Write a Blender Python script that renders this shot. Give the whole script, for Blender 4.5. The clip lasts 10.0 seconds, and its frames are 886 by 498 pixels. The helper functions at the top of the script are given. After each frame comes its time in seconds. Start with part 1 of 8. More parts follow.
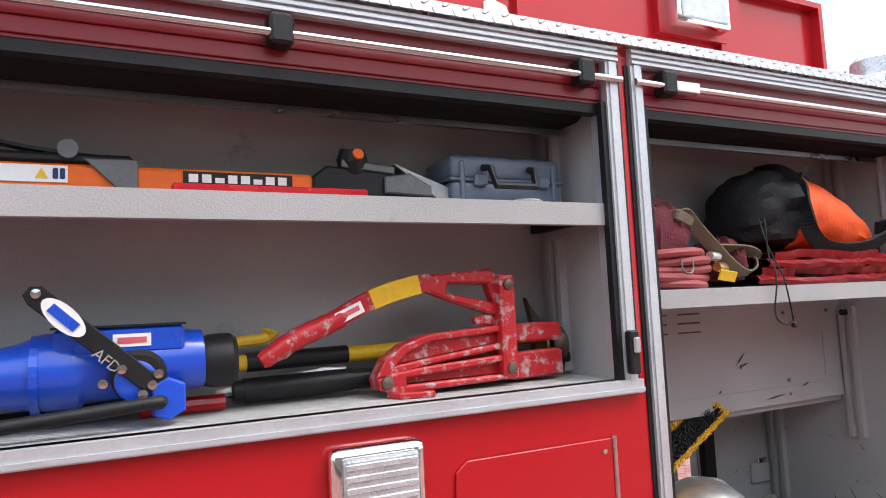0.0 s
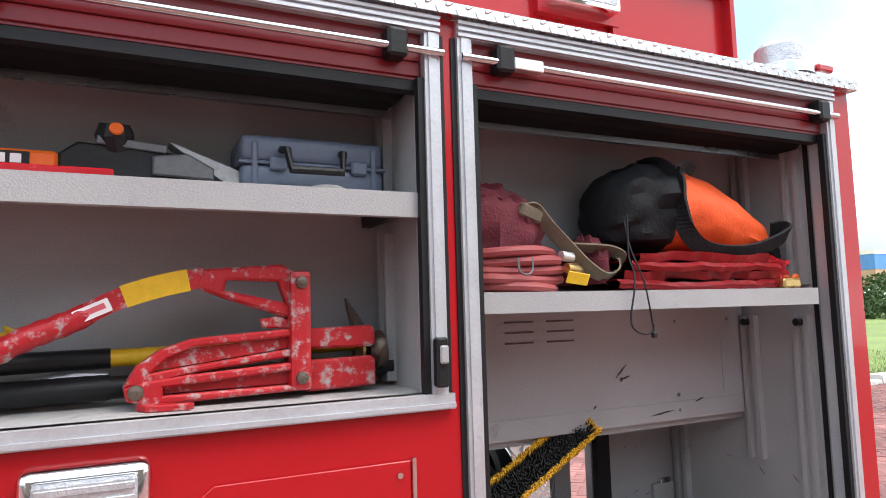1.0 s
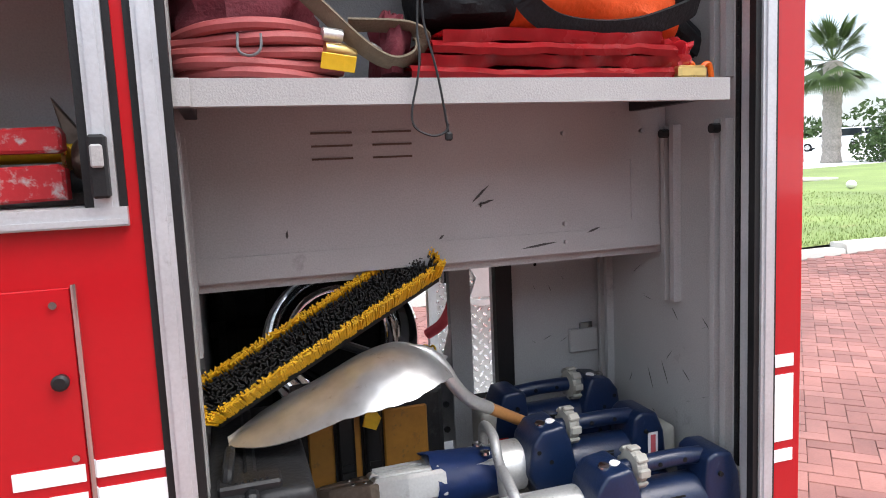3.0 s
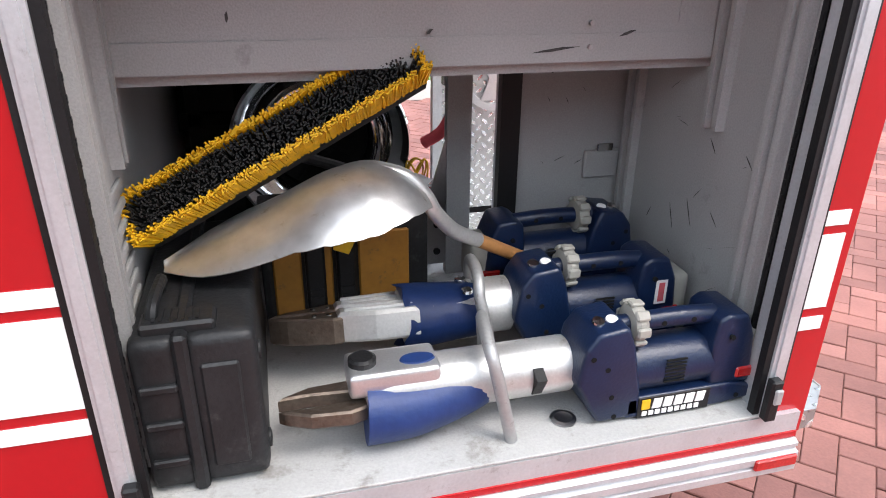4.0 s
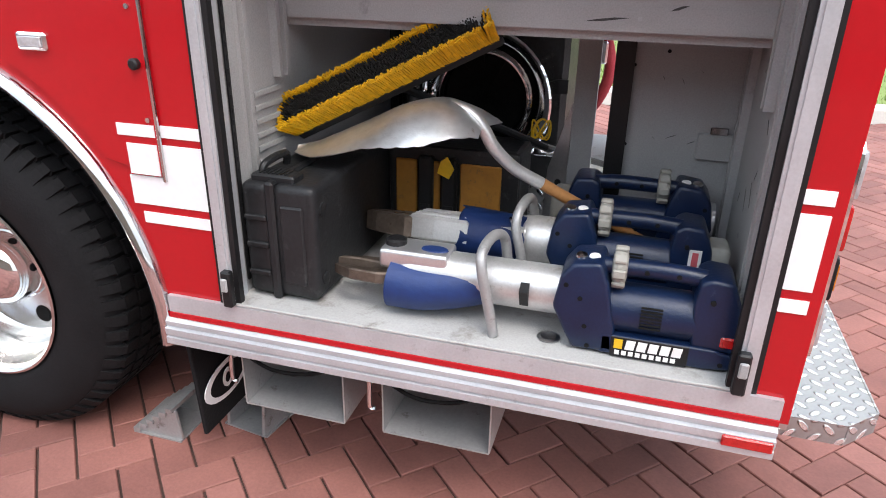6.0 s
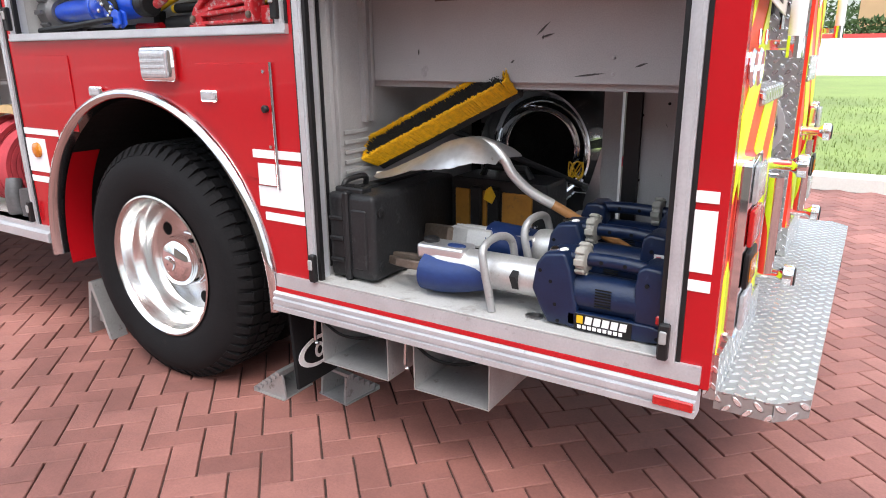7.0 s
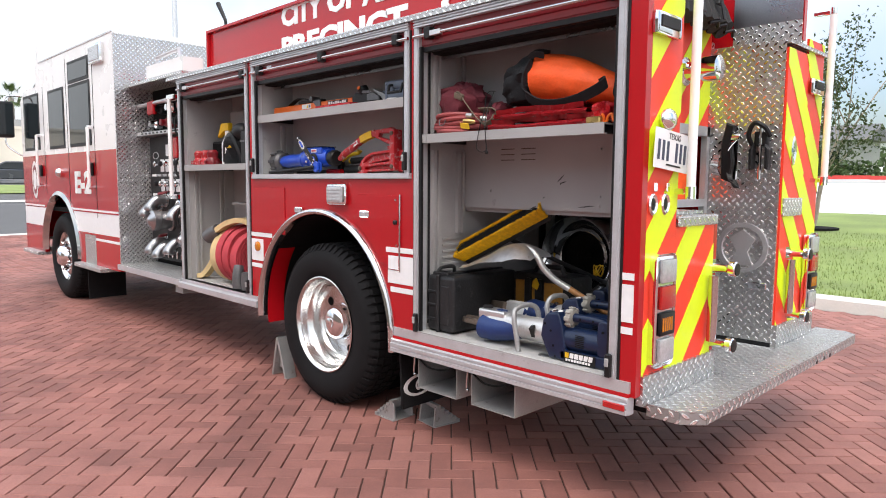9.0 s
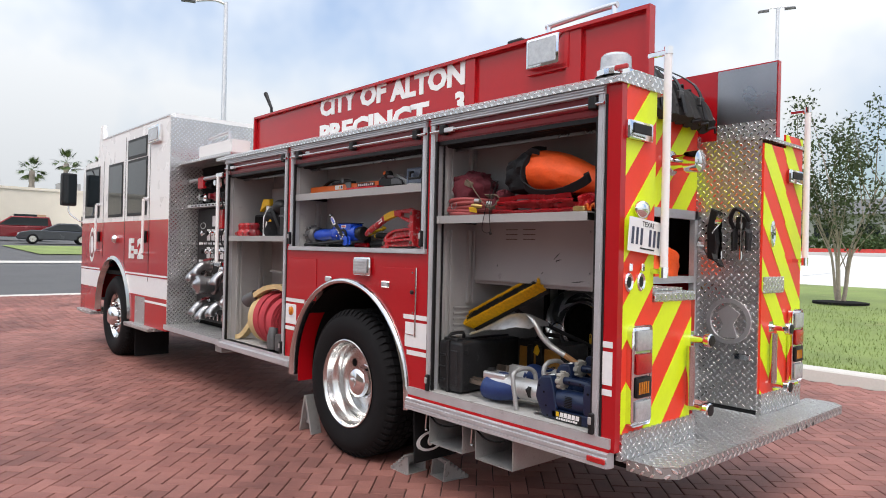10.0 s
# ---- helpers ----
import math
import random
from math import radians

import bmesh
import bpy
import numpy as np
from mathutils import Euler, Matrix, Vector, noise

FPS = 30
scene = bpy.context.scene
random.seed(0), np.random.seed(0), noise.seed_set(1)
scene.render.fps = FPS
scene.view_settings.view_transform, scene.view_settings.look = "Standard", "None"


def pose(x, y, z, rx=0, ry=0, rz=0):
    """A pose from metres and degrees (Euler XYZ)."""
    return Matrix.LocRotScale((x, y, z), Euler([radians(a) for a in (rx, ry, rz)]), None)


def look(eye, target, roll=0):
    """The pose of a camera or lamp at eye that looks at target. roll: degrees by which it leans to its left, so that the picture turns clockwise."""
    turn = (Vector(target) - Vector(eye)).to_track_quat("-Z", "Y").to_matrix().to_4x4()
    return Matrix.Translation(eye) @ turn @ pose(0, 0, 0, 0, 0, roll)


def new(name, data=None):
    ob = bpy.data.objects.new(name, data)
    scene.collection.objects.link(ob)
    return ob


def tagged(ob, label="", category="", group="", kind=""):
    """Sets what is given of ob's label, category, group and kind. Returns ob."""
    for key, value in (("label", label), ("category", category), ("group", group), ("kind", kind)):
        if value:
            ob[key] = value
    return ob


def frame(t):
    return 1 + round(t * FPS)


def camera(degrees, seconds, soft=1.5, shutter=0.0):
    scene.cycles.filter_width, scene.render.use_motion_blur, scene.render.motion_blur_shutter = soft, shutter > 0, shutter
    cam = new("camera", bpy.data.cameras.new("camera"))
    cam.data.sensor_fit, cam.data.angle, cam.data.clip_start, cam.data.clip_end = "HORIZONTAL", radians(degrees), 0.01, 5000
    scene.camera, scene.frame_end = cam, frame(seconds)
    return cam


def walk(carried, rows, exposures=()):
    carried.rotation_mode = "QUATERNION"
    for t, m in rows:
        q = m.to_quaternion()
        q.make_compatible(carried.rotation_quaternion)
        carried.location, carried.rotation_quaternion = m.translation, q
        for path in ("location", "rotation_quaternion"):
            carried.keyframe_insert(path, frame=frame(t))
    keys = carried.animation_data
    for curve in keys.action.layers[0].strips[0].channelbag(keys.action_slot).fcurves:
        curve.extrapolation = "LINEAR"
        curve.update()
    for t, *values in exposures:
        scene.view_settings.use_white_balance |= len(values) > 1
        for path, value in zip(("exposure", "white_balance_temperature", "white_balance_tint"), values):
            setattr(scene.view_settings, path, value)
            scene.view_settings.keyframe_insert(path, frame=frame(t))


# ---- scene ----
cam = camera(66.5, 10.0, soft=1.0)
PATH = [
    (0, (-2.388, -1.201, 1.598), (-1.505, 0.585, 1.773), -2.7),
    (0.5, (-2.124, -1.268, 1.6), (-1.24, 0.517, 1.781), -1.5),
    (1, (-1.926, -1.22, 1.581), (-1.046, 0.567, 1.764), -1.6),
    (1.5, (-1.707, -1.103, 1.594), (-0.805, 0.673, 1.769), -1.6),
    (2, (-1.543, -1.091, 1.578), (-0.638, 0.689, 1.675), -2.3),
    (2.5, (-1.328, -1.141, 1.519), (-0.603, 0.722, 1.462), -1.8),
    (3, (-1.168, -1.16, 1.452), (-0.57, 0.735, 1.223), -2.6),
    (3.2, (-1.132, -1.13, 1.492), (-0.583, 0.751, 1.093), -1.1),
    (4.3, (-0.924, -0.863, 1.417), (-0.535, 0.881, 0.52), -0.1),
    (4.5, (-0.856, -0.854, 1.403), (-0.569, 0.887, 0.46), -0.3),
    (5, (-0.657, -0.88, 1.392), (-0.616, 0.823, 0.344), 0.2),
    (5.5, (-0.559, -1.046, 1.404), (-0.815, 0.692, 0.448), -0.4),
    (5.7, (-0.5, -1.153, 1.41), (-0.845, 0.6, 0.511), 0.4),
    (6.8, (0.173, -1.531, 1.304), (-0.795, 0.118, 0.717), -0.1),
    (7, (0.271, -1.621, 1.336), (-0.754, 0.001, 0.771), -0.6),
    (7.5, (0.527, -1.881, 1.326), (-0.614, -0.306, 0.862), 0.7),
    (8, (0.789, -2.068, 1.348), (-0.451, -0.549, 0.959), 0.5),
    (8.5, (1.117, -2.227, 1.371), (-0.239, -0.784, 1.092), 0.2),
    (9, (1.348, -2.386, 1.366), (-0.071, -0.989, 1.173), 0.4),
    (9.5, (1.572, -2.534, 1.397), (0.126, -1.155, 1.307), 1.0),
    (10, (1.766, -2.609, 1.419), (0.271, -1.281, 1.421), 1.3),
]
walk(cam, [(t, look(eye, target, roll)) for t, eye, target, roll in PATH],
     [(0, 0.0, 6250, 8), (1.5, -0.02, 6250, 8), (2.5, 0.06, 6250, 9), (3.2, 0.14, 6250, 9), (4.5, 0.17, 6250, 9), (5.5, -0.03, 6250, 9), (7, 0.05, 6300, 9), (7.5, 0.05, 6350, 9), (8.5, -0.16, 6450, 10), (9.2, -0.42, 6500, 10), (10, -0.70, 6500, 10)])

# ---- world and light ----
world = bpy.data.worlds.new("sky")
scene.world = world
world.use_nodes = True
wn = world.node_tree.nodes
sky = wn.new("ShaderNodeTexSky")
sky.sky_type = "NISHITA"
sky.sun_disc = False
sky.sun_elevation, sky.sun_rotation = radians(57), radians(138)
sky.air_density, sky.dust_density, sky.ozone_density = 1.0, 3.0, 1.0
hsv = wn.new("ShaderNodeHueSaturation")
hsv.inputs["Saturation"].default_value = 0.95
hsv.inputs["Value"].default_value = 2.2
cl_n = wn.new("ShaderNodeTexNoise")
cl_n.inputs["Scale"].default_value = 2.2
cl_n.inputs["Detail"].default_value = 5
cl_r = wn.new("ShaderNodeValToRGB")
cl_r.color_ramp.elements[0].position, cl_r.color_ramp.elements[1].position = 0.38, 0.56
cl_m = wn.new("ShaderNodeMix")
cl_m.data_type = "RGBA"
cl_m.inputs[7].default_value = (9.9, 10.3, 10.7, 1)
wl = world.node_tree.links
wl.new(sky.outputs[0], hsv.inputs["Color"])
wl.new(cl_n.outputs["Fac"], cl_r.inputs[0])
wl.new(cl_r.outputs[0], cl_m.inputs[0])
wl.new(hsv.outputs[0], cl_m.inputs[6])
wl.new(cl_m.outputs[2], wn["Background"].inputs[0])
tcw, sepw, mrw = wn.new("ShaderNodeTexCoord"), wn.new("ShaderNodeSeparateXYZ"), wn.new("ShaderNodeMapRange")
wl.new(tcw.outputs["Generated"], sepw.inputs[0])
wl.new(sepw.outputs[2], mrw.inputs["Value"])
mrw.inputs["From Min"].default_value, mrw.inputs["From Max"].default_value = 0.05, 0.95
mrw.inputs["To Min"].default_value, mrw.inputs["To Max"].default_value = 0.115, 0.30
wl.new(mrw.outputs[0], wn["Background"].inputs[1])
sun = new("sun", bpy.data.lights.new("sun", "SUN"))
sun.data.energy, sun.data.angle, sun.data.color = 0.9, radians(20), (1.0, 0.97, 0.93)
sun.matrix_world = look((4.35, -4.83, 10), (0, 0, 0))


# ---- materials ----
def mat(name, col, rough=0.5, metal=0.0, var=0.15, scale=6.0, bump=0.0, bscale=60.0, dirt=None, dirt_amt=0.5, coat=0.0, rvar=0.1, spec=0.5, glow=None):
    m = bpy.data.materials.new(name)
    m.use_nodes = True
    n, l = m.node_tree.nodes, m.node_tree.links
    b = n["Principled BSDF"]
    b.inputs["Metallic"].default_value = metal
    b.inputs["Specular IOR Level"].default_value = spec
    if coat:
        b.inputs["Coat Weight"].default_value = coat
        b.inputs["Coat Roughness"].default_value = 0.04
    tc = n.new("ShaderNodeTexCoord")
    t1, t2 = n.new("ShaderNodeTexNoise"), n.new("ShaderNodeTexNoise")
    t1.inputs["Scale"].default_value, t1.inputs["Detail"].default_value = scale, 6
    t2.inputs["Scale"].default_value, t2.inputs["Detail"].default_value = bscale, 4
    for t in (t1, t2):
        l.new(tc.outputs["Object"], t.inputs["Vector"])
    r = n.new("ShaderNodeValToRGB")
    lo = [max(0, c * (1 - var)) for c in col]
    hi = [min(1, c * (1 + var)) for c in col]
    r.color_ramp.elements[0].color, r.color_ramp.elements[1].color = (*lo, 1), (*hi, 1)
    r.color_ramp.elements[0].position, r.color_ramp.elements[1].position = 0.3, 0.7
    mx = n.new("ShaderNodeMath")
    mx.operation = "MULTIPLY_ADD"
    mx.inputs[1].default_value, mx.inputs[2].default_value = 0.4, 0.0
    l.new(t2.outputs["Fac"], mx.inputs[0])
    ad = n.new("ShaderNodeMath")
    ad.operation = "MULTIPLY_ADD"
    ad.inputs[1].default_value = 0.6
    l.new(t1.outputs["Fac"], ad.inputs[0])
    l.new(mx.outputs[0], ad.inputs[2])
    l.new(ad.outputs[0], r.inputs[0])
    out = r.outputs[0]
    if dirt:
        t3 = n.new("ShaderNodeTexNoise")
        t3.inputs["Scale"].default_value, t3.inputs["Detail"].default_value, t3.inputs["Roughness"].default_value = scale * 2.7, 9, 0.7
        l.new(tc.outputs["Object"], t3.inputs["Vector"])
        rr = n.new("ShaderNodeValToRGB")
        rr.color_ramp.elements[0].position, rr.color_ramp.elements[1].position = 0.68 - 0.3 * dirt_amt, 0.78 - 0.25 * dirt_amt
        l.new(t3.outputs["Fac"], rr.inputs[0])
        mm = n.new("ShaderNodeMix")
        mm.data_type = "RGBA"
        mm.inputs[7].default_value = (*dirt, 1)
        l.new(rr.outputs[0], mm.inputs[0])
        l.new(out, mm.inputs[6])
        out = mm.outputs[2]
    l.new(out, b.inputs["Base Color"])
    mr = n.new("ShaderNodeMapRange")
    mr.inputs["To Min"].default_value, mr.inputs["To Max"].default_value = max(0.02, rough - rvar), min(1, rough + rvar)
    l.new(t1.outputs["Fac"], mr.inputs["Value"])
    l.new(mr.outputs[0], b.inputs["Roughness"])
    if bump:
        bp = n.new("ShaderNodeBump")
        bp.inputs["Strength"].default_value, bp.inputs["Distance"].default_value = bump, 0.004
        l.new(t2.outputs["Fac"], bp.inputs["Height"])
        l.new(bp.outputs[0], b.inputs["Normal"])
    if glow:
        b.inputs["Emission Color"].default_value, b.inputs["Emission Strength"].default_value = (*glow[:3], 1), glow[3]
    return m


def node_bump(m, tex_out, strength, dist):
    n, l = m.node_tree.nodes, m.node_tree.links
    bp = n.new("ShaderNodeBump")
    bp.inputs["Strength"].default_value, bp.inputs["Distance"].default_value = strength, dist
    l.new(tex_out, bp.inputs["Height"])
    l.new(bp.outputs[0], n["Principled BSDF"].inputs["Normal"])


def tread_plate(name, col, rough, pitch=0.026, metal=1.0, field=0.66):
    """Aluminium tread plate: short raised bars, crossed in alternate cells."""
    m = mat(name, col, rough, metal, 0.12, 5, rvar=0.08)
    n, l = m.node_tree.nodes, m.node_tree.links
    tc = n.new("ShaderNodeTexCoord")
    sep = n.new("ShaderNodeSeparateXYZ")
    l.new(tc.outputs["UV"], sep.inputs[0])

    def op(kind, a, b=None, c=None):
        k = n.new("ShaderNodeMath")
        k.operation = kind
        for i, v in enumerate((a, b, c)):
            if v is None:
                continue
            if isinstance(v, (int, float)):
                k.inputs[i].default_value = v
            else:
                l.new(v, k.inputs[i])
        return k.outputs[0]

    u = op("MULTIPLY", op("ADD", sep.outputs[0], sep.outputs[1]), 1 / pitch / 1.414)
    v = op("MULTIPLY", op("SUBTRACT", sep.outputs[0], sep.outputs[1]), 1 / pitch / 1.414)
    fu, fv = op("SUBTRACT", op("FRACT", u), 0.5), op("SUBTRACT", op("FRACT", v), 0.5)
    par = op("MODULO", op("ADD", op("FLOOR", u), op("FLOOR", v)), 2.0)
    par = op("ABSOLUTE", par)
    inv = op("SUBTRACT", 1.0, par)
    a = op("ADD", op("MULTIPLY", fu, par), op("MULTIPLY", fv, inv))
    c = op("ADD", op("MULTIPLY", fv, par), op("MULTIPLY", fu, inv))
    d = op("ADD", op("POWER", op("ABSOLUTE", op("MULTIPLY", a, 2.0)), 2.0), op("POWER", op("ABSOLUTE", op("MULTIPLY", c, 4.6)), 2.0))
    h = op("MAXIMUM", op("SUBTRACT", 1.0, d), 0.0)
    h = op("MINIMUM", op("MULTIPLY", h, 2.0), 1.0)
    node_bump(m, h, 1.0, 0.008)
    # polished bars on a rougher field, its colour darkened to imitate dark reflections
    base_in = n["Principled BSDF"].inputs["Base Color"]
    src = base_in.links[0].from_socket
    dull = n.new("ShaderNodeMix")
    dull.data_type, dull.blend_type = "RGBA", "MULTIPLY"
    dull.inputs[0].default_value = 1.0
    l.new(src, dull.inputs[6])
    ft = n.new("ShaderNodeMapRange")
    ft.inputs["To Min"].default_value, ft.inputs["To Max"].default_value = field, 1.0
    l.new(h, ft.inputs["Value"])
    l.new(ft.outputs[0], dull.inputs[7])
    l.new(dull.outputs[2], base_in)
    mr2 = n.new("ShaderNodeMapRange")
    mr2.inputs["To Min"].default_value, mr2.inputs["To Max"].default_value = rough + 0.16, max(0.05, rough - 0.12)
    l.new(h, mr2.inputs["Value"])
    l.new(mr2.outputs[0], n["Principled BSDF"].inputs["Roughness"])
    return m


RED = mat("red_paint", (0.42, 0.006, 0.011), 0.24, 0, 0.05, 1.5, coat=0.35, rvar=0.05, spec=0.35)
DRED = mat("dark_or_shaded_red", (0.17, 0.004, 0.009), 0.34, 0, 0.1, 3, rvar=0.06)
WHITE = mat("white_paint", (0.86, 0.86, 0.85), 0.28, 0, 0.03, 2, coat=0.4, rvar=0.05)
TAPE = mat("white_reflective_tape", (0.80, 0.81, 0.82), 0.45, 0, 0.05, 20)
ALU = mat("brushed_aluminium", (0.72, 0.72, 0.73), 0.34, 0.85, 0.1, 8, bump=0.1, bscale=200)
ANOD = mat("anodised_trim", (0.54, 0.555, 0.58), 0.36, 0.45, 0.12, 10, bump=0.1, bscale=160, dirt=(0.36, 0.36, 0.37), dirt_amt=0.22)
STEEL = mat("polished_steel", (0.62, 0.62, 0.62), 0.1, 1.0, 0.05, 5, rvar=0.05)
CHROME = mat("chrome", (0.82, 0.82, 0.83), 0.06, 1.0, 0.03, 5, rvar=0.03)
GREY = mat("speckled_grey_lining", (0.345, 0.342, 0.34), 0.62, 0, 0.2, 2.0, bump=0.25, bscale=260, dirt=(0.20, 0.198, 0.195), dirt_amt=0.16)
GFLOOR = mat("worn_grey_floor", (0.40, 0.395, 0.385), 0.58, 0, 0.18, 4, bump=0.3, bscale=200, dirt=(0.25, 0.235, 0.215), dirt_amt=0.42)
BLACKP = mat("black_plastic", (0.012, 0.012, 0.013), 0.45, 0, 0.3, 8, bump=0.15, bscale=180, spec=0.3)
RUBBER = mat("black_rubber", (0.012, 0.012, 0.013), 0.72, 0, 0.3, 9, bump=0.3, bscale=120, dirt=(0.02, 0.019, 0.018), dirt_amt=0.2, spec=0.12)
TREAD = tread_plate("tread_plate", (0.86, 0.86, 0.86), 0.25, 0.033)
TREADW = tread_plate("worn_tread_plate", (0.80, 0.80, 0.79), 0.36, 0.036, 0.75, 0.48)
LIME = mat("lime_reflective_tape", (0.74, 0.93, 0.012), 0.35, 0, 0.05, 12, glow=None)
ORANGE = mat("red_reflective_tape", (0.85, 0.045, 0.018), 0.35, 0, 0.05, 12)
GLASS = mat("tinted_glass", (0.012, 0.018, 0.022), 0.04, 0, 0.1, 3, spec=0.5, rvar=0.02)
LENSW = mat("clear_lens", (0.55, 0.57, 0.59), 0.12, 0.45, 0.2, 40, bump=0.5, bscale=150)
LENSR = mat("red_lens", (0.42, 0.01, 0.01), 0.12, 0, 0.2, 60, bump=0.4, bscale=150, coat=0.5)
LENSA = mat("amber_lens", (0.55, 0.18, 0.01), 0.15, 0, 0.2, 60, bump=0.4, bscale=150, coat=0.5)
# near-black: dark parts, and shade painted into wells, bays and holes
DARK = mat("dark_parts_and_shade", (0.012, 0.012, 0.012), 0.9, 0, 0.4, 4, spec=0.1)


# ---- building helpers ----
def part(name, bm, material, parent=None, label="", smooth=False):
    me = bpy.data.meshes.new(name)
    bm.normal_update()
    uv = bm.loops.layers.uv.verify()
    for f in bm.faces:
        n = f.normal
        ax = max(range(3), key=lambda i: abs(n[i]))
        i, j = ((1, 2), (0, 2), (0, 1))[ax]
        for lp in f.loops:
            lp[uv].uv = (lp.vert.co[i], lp.vert.co[j])
        f.smooth = smooth
    bm.to_mesh(me)
    bm.free()
    mats = material if isinstance(material, (list, tuple)) else [material]
    for m in mats:
        me.materials.append(m)
    if smooth:
        try:
            me.set_sharp_from_angle(angle=radians(38))
        except Exception:
            pass
    ob = new(name, me)
    if parent:
        ob.parent = parent
    if label:
        ob["label"] = label
    return ob


def thing(name, label, category, m=None, group="", kind=""):
    e = new(name)
    e.empty_display_size = 0.1
    if m is not None:
        e.matrix_basis = m
    return tagged(e, label, category, group, kind)


def box(bm, x0, x1, y0, y1, z0, z1, bev=0.0, m=None, mi=0, seg=1):
    vs = [Vector((x, y, z)) for x in (x0, x1) for y in (y0, y1) for z in (z0, z1)]
    if m is not None:
        vs = [m @ v for v in vs]
    v = [bm.verts.new(c) for c in vs]
    fs = [bm.faces.new([v[i] for i in q]) for q in ((0, 1, 3, 2), (4, 6, 7, 5), (0, 4, 5, 1), (2, 3, 7, 6), (0, 2, 6, 4), (1, 5, 7, 3))]
    for f in fs:
        f.material_index = mi
    if bev > 0:
        es = list({e for f in fs for e in f.edges})
        bmesh.ops.bevel(bm, geom=es, offset=bev, segments=seg, affect="EDGES", profile=0.6)
    return bm


def bx(*a, **k):
    return box(bmesh.new(), *a, **k)


def frame_of(d):
    d = d.normalized()
    u = d.cross(Vector((0, 0, 1)) if abs(d.z) < 0.9 else Vector((1, 0, 0))).normalized()
    return u, d.cross(u).normalized()


def tube(bm, pts, r, n=10, caps=True, mi=0, flat=None):
    """A round (or flat: half width, half height, up) section swept along points."""
    pts = [Vector(p) for p in pts]
    rad = r if isinstance(r, (list, tuple)) else [r] * len(pts)
    rings, u = [], None
    for i, p in enumerate(pts):
        d = (pts[min(i + 1, len(pts) - 1)] - pts[max(i - 1, 0)]).normalized()
        if flat:
            up = Vector(flat[2])
            u = d.cross(up).normalized()
            w = u.cross(d).normalized()
            ring = [p + u * a * flat[0] + w * b * flat[1] for a, b in ((-1, -1), (1, -1), (1, 1), (-1, 1))]
        else:
            if u is None:
                u, w = frame_of(d)
            else:
                u = (u - d * u.dot(d)).normalized()
                w = d.cross(u).normalized()
            ring = [p + (u * math.cos(2 * math.pi * k / n) + w * math.sin(2 * math.pi * k / n)) * rad[i] for k in range(n)]
        rings.append([bm.verts.new(c) for c in ring])
    for a, b in zip(rings, rings[1:]):
        k = len(a)
        for i in range(k):
            bm.faces.new((a[i], a[(i + 1) % k], b[(i + 1) % k], b[i])).material_index = mi
    if caps:
        bm.faces.new(list(reversed(rings[0]))).material_index = mi
        bm.faces.new(rings[-1]).material_index = mi
    return bm


def cyl(p0, p1, r, n=16, r1=None):
    return tube(bmesh.new(), [p0, p1], [r, r if r1 is None else r1], n)


def smooth_path(pts, k=6):
    """Points along a Catmull-Rom curve."""
    pts = [Vector(p) for p in pts]
    q = [pts[0]] + pts + [pts[-1]]
    out = []
    for i in range(1, len(q) - 2):
        for j in range(k):
            t = j / k
            a, b, c, d = q[i - 1], q[i], q[i + 1], q[i + 2]
            out.append(0.5 * (2 * b + (c - a) * t + (2 * a - 5 * b + 4 * c - d) * t * t + (3 * b - a - 3 * c + d) * t * t * t))
    return out + [pts[-1]]


def lathe(bm, prof, n=32, m=None, mi=0, close=False, caps=True):
    """Revolve (radius, height) pairs round the local z axis."""
    m = m or Matrix()
    rings = [[bm.verts.new(m @ Vector((r * math.cos(2 * math.pi * k / n), r * math.sin(2 * math.pi * k / n), h))) for k in range(n)] for r, h in prof]
    for a, b in zip(rings, rings[1:]):
        for i in range(n):
            bm.faces.new((a[i], a[(i + 1) % n], b[(i + 1) % n], b[i])).material_index = mi
    if close:
        for i in range(n):
            bm.faces.new((rings[-1][i], rings[-1][(i + 1) % n], rings[0][(i + 1) % n], rings[0][i])).material_index = mi
    elif caps:
        bm.faces.new(list(reversed(rings[0]))).material_index = mi
        bm.faces.new(rings[-1]).material_index = mi
    return bm


def prism(bm, poly, d0, d1, axis="y", m=None, bev=0.0, mi=0):
    """A flat outline (in the two other axes) given thickness along one axis."""
    def at(p, d):
        v = {"y": (p[0], d, p[1]), "x": (d, p[0], p[1]), "z": (p[0], p[1], d)}[axis]
        return (m @ Vector(v)) if m is not None else Vector(v)
    a, b = [bm.verts.new(at(p, d0)) for p in poly], [bm.verts.new(at(p, d1)) for p in poly]
    fs = [bm.faces.new(a), bm.faces.new(list(reversed(b)))]
    k = len(poly)
    for i in range(k):
        fs.append(bm.faces.new((a[i], b[i], b[(i + 1) % k], a[(i + 1) % k])))
    for f in fs:
        f.material_index = mi
    bmesh.ops.recalc_face_normals(bm, faces=fs)
    if bev > 0:
        es = list({e for f in fs[:2] for e in f.edges})
        bmesh.ops.bevel(bm, geom=es, offset=bev, segments=1, affect="EDGES")
    return bm


def pr(*a, **k):
    return prism(bmesh.new(), *a, **k)


def ball(bm, c, rx, ry, rz, n=12, mi=0):
    m = Matrix.Translation(c) @ Matrix.Diagonal((rx, ry, rz, 1))
    prof = [(max(0.03, math.sin(math.pi * i / n)), -math.cos(math.pi * i / n)) for i in range(n + 1)]
    return lathe(bm, prof, n * 2, m, mi)


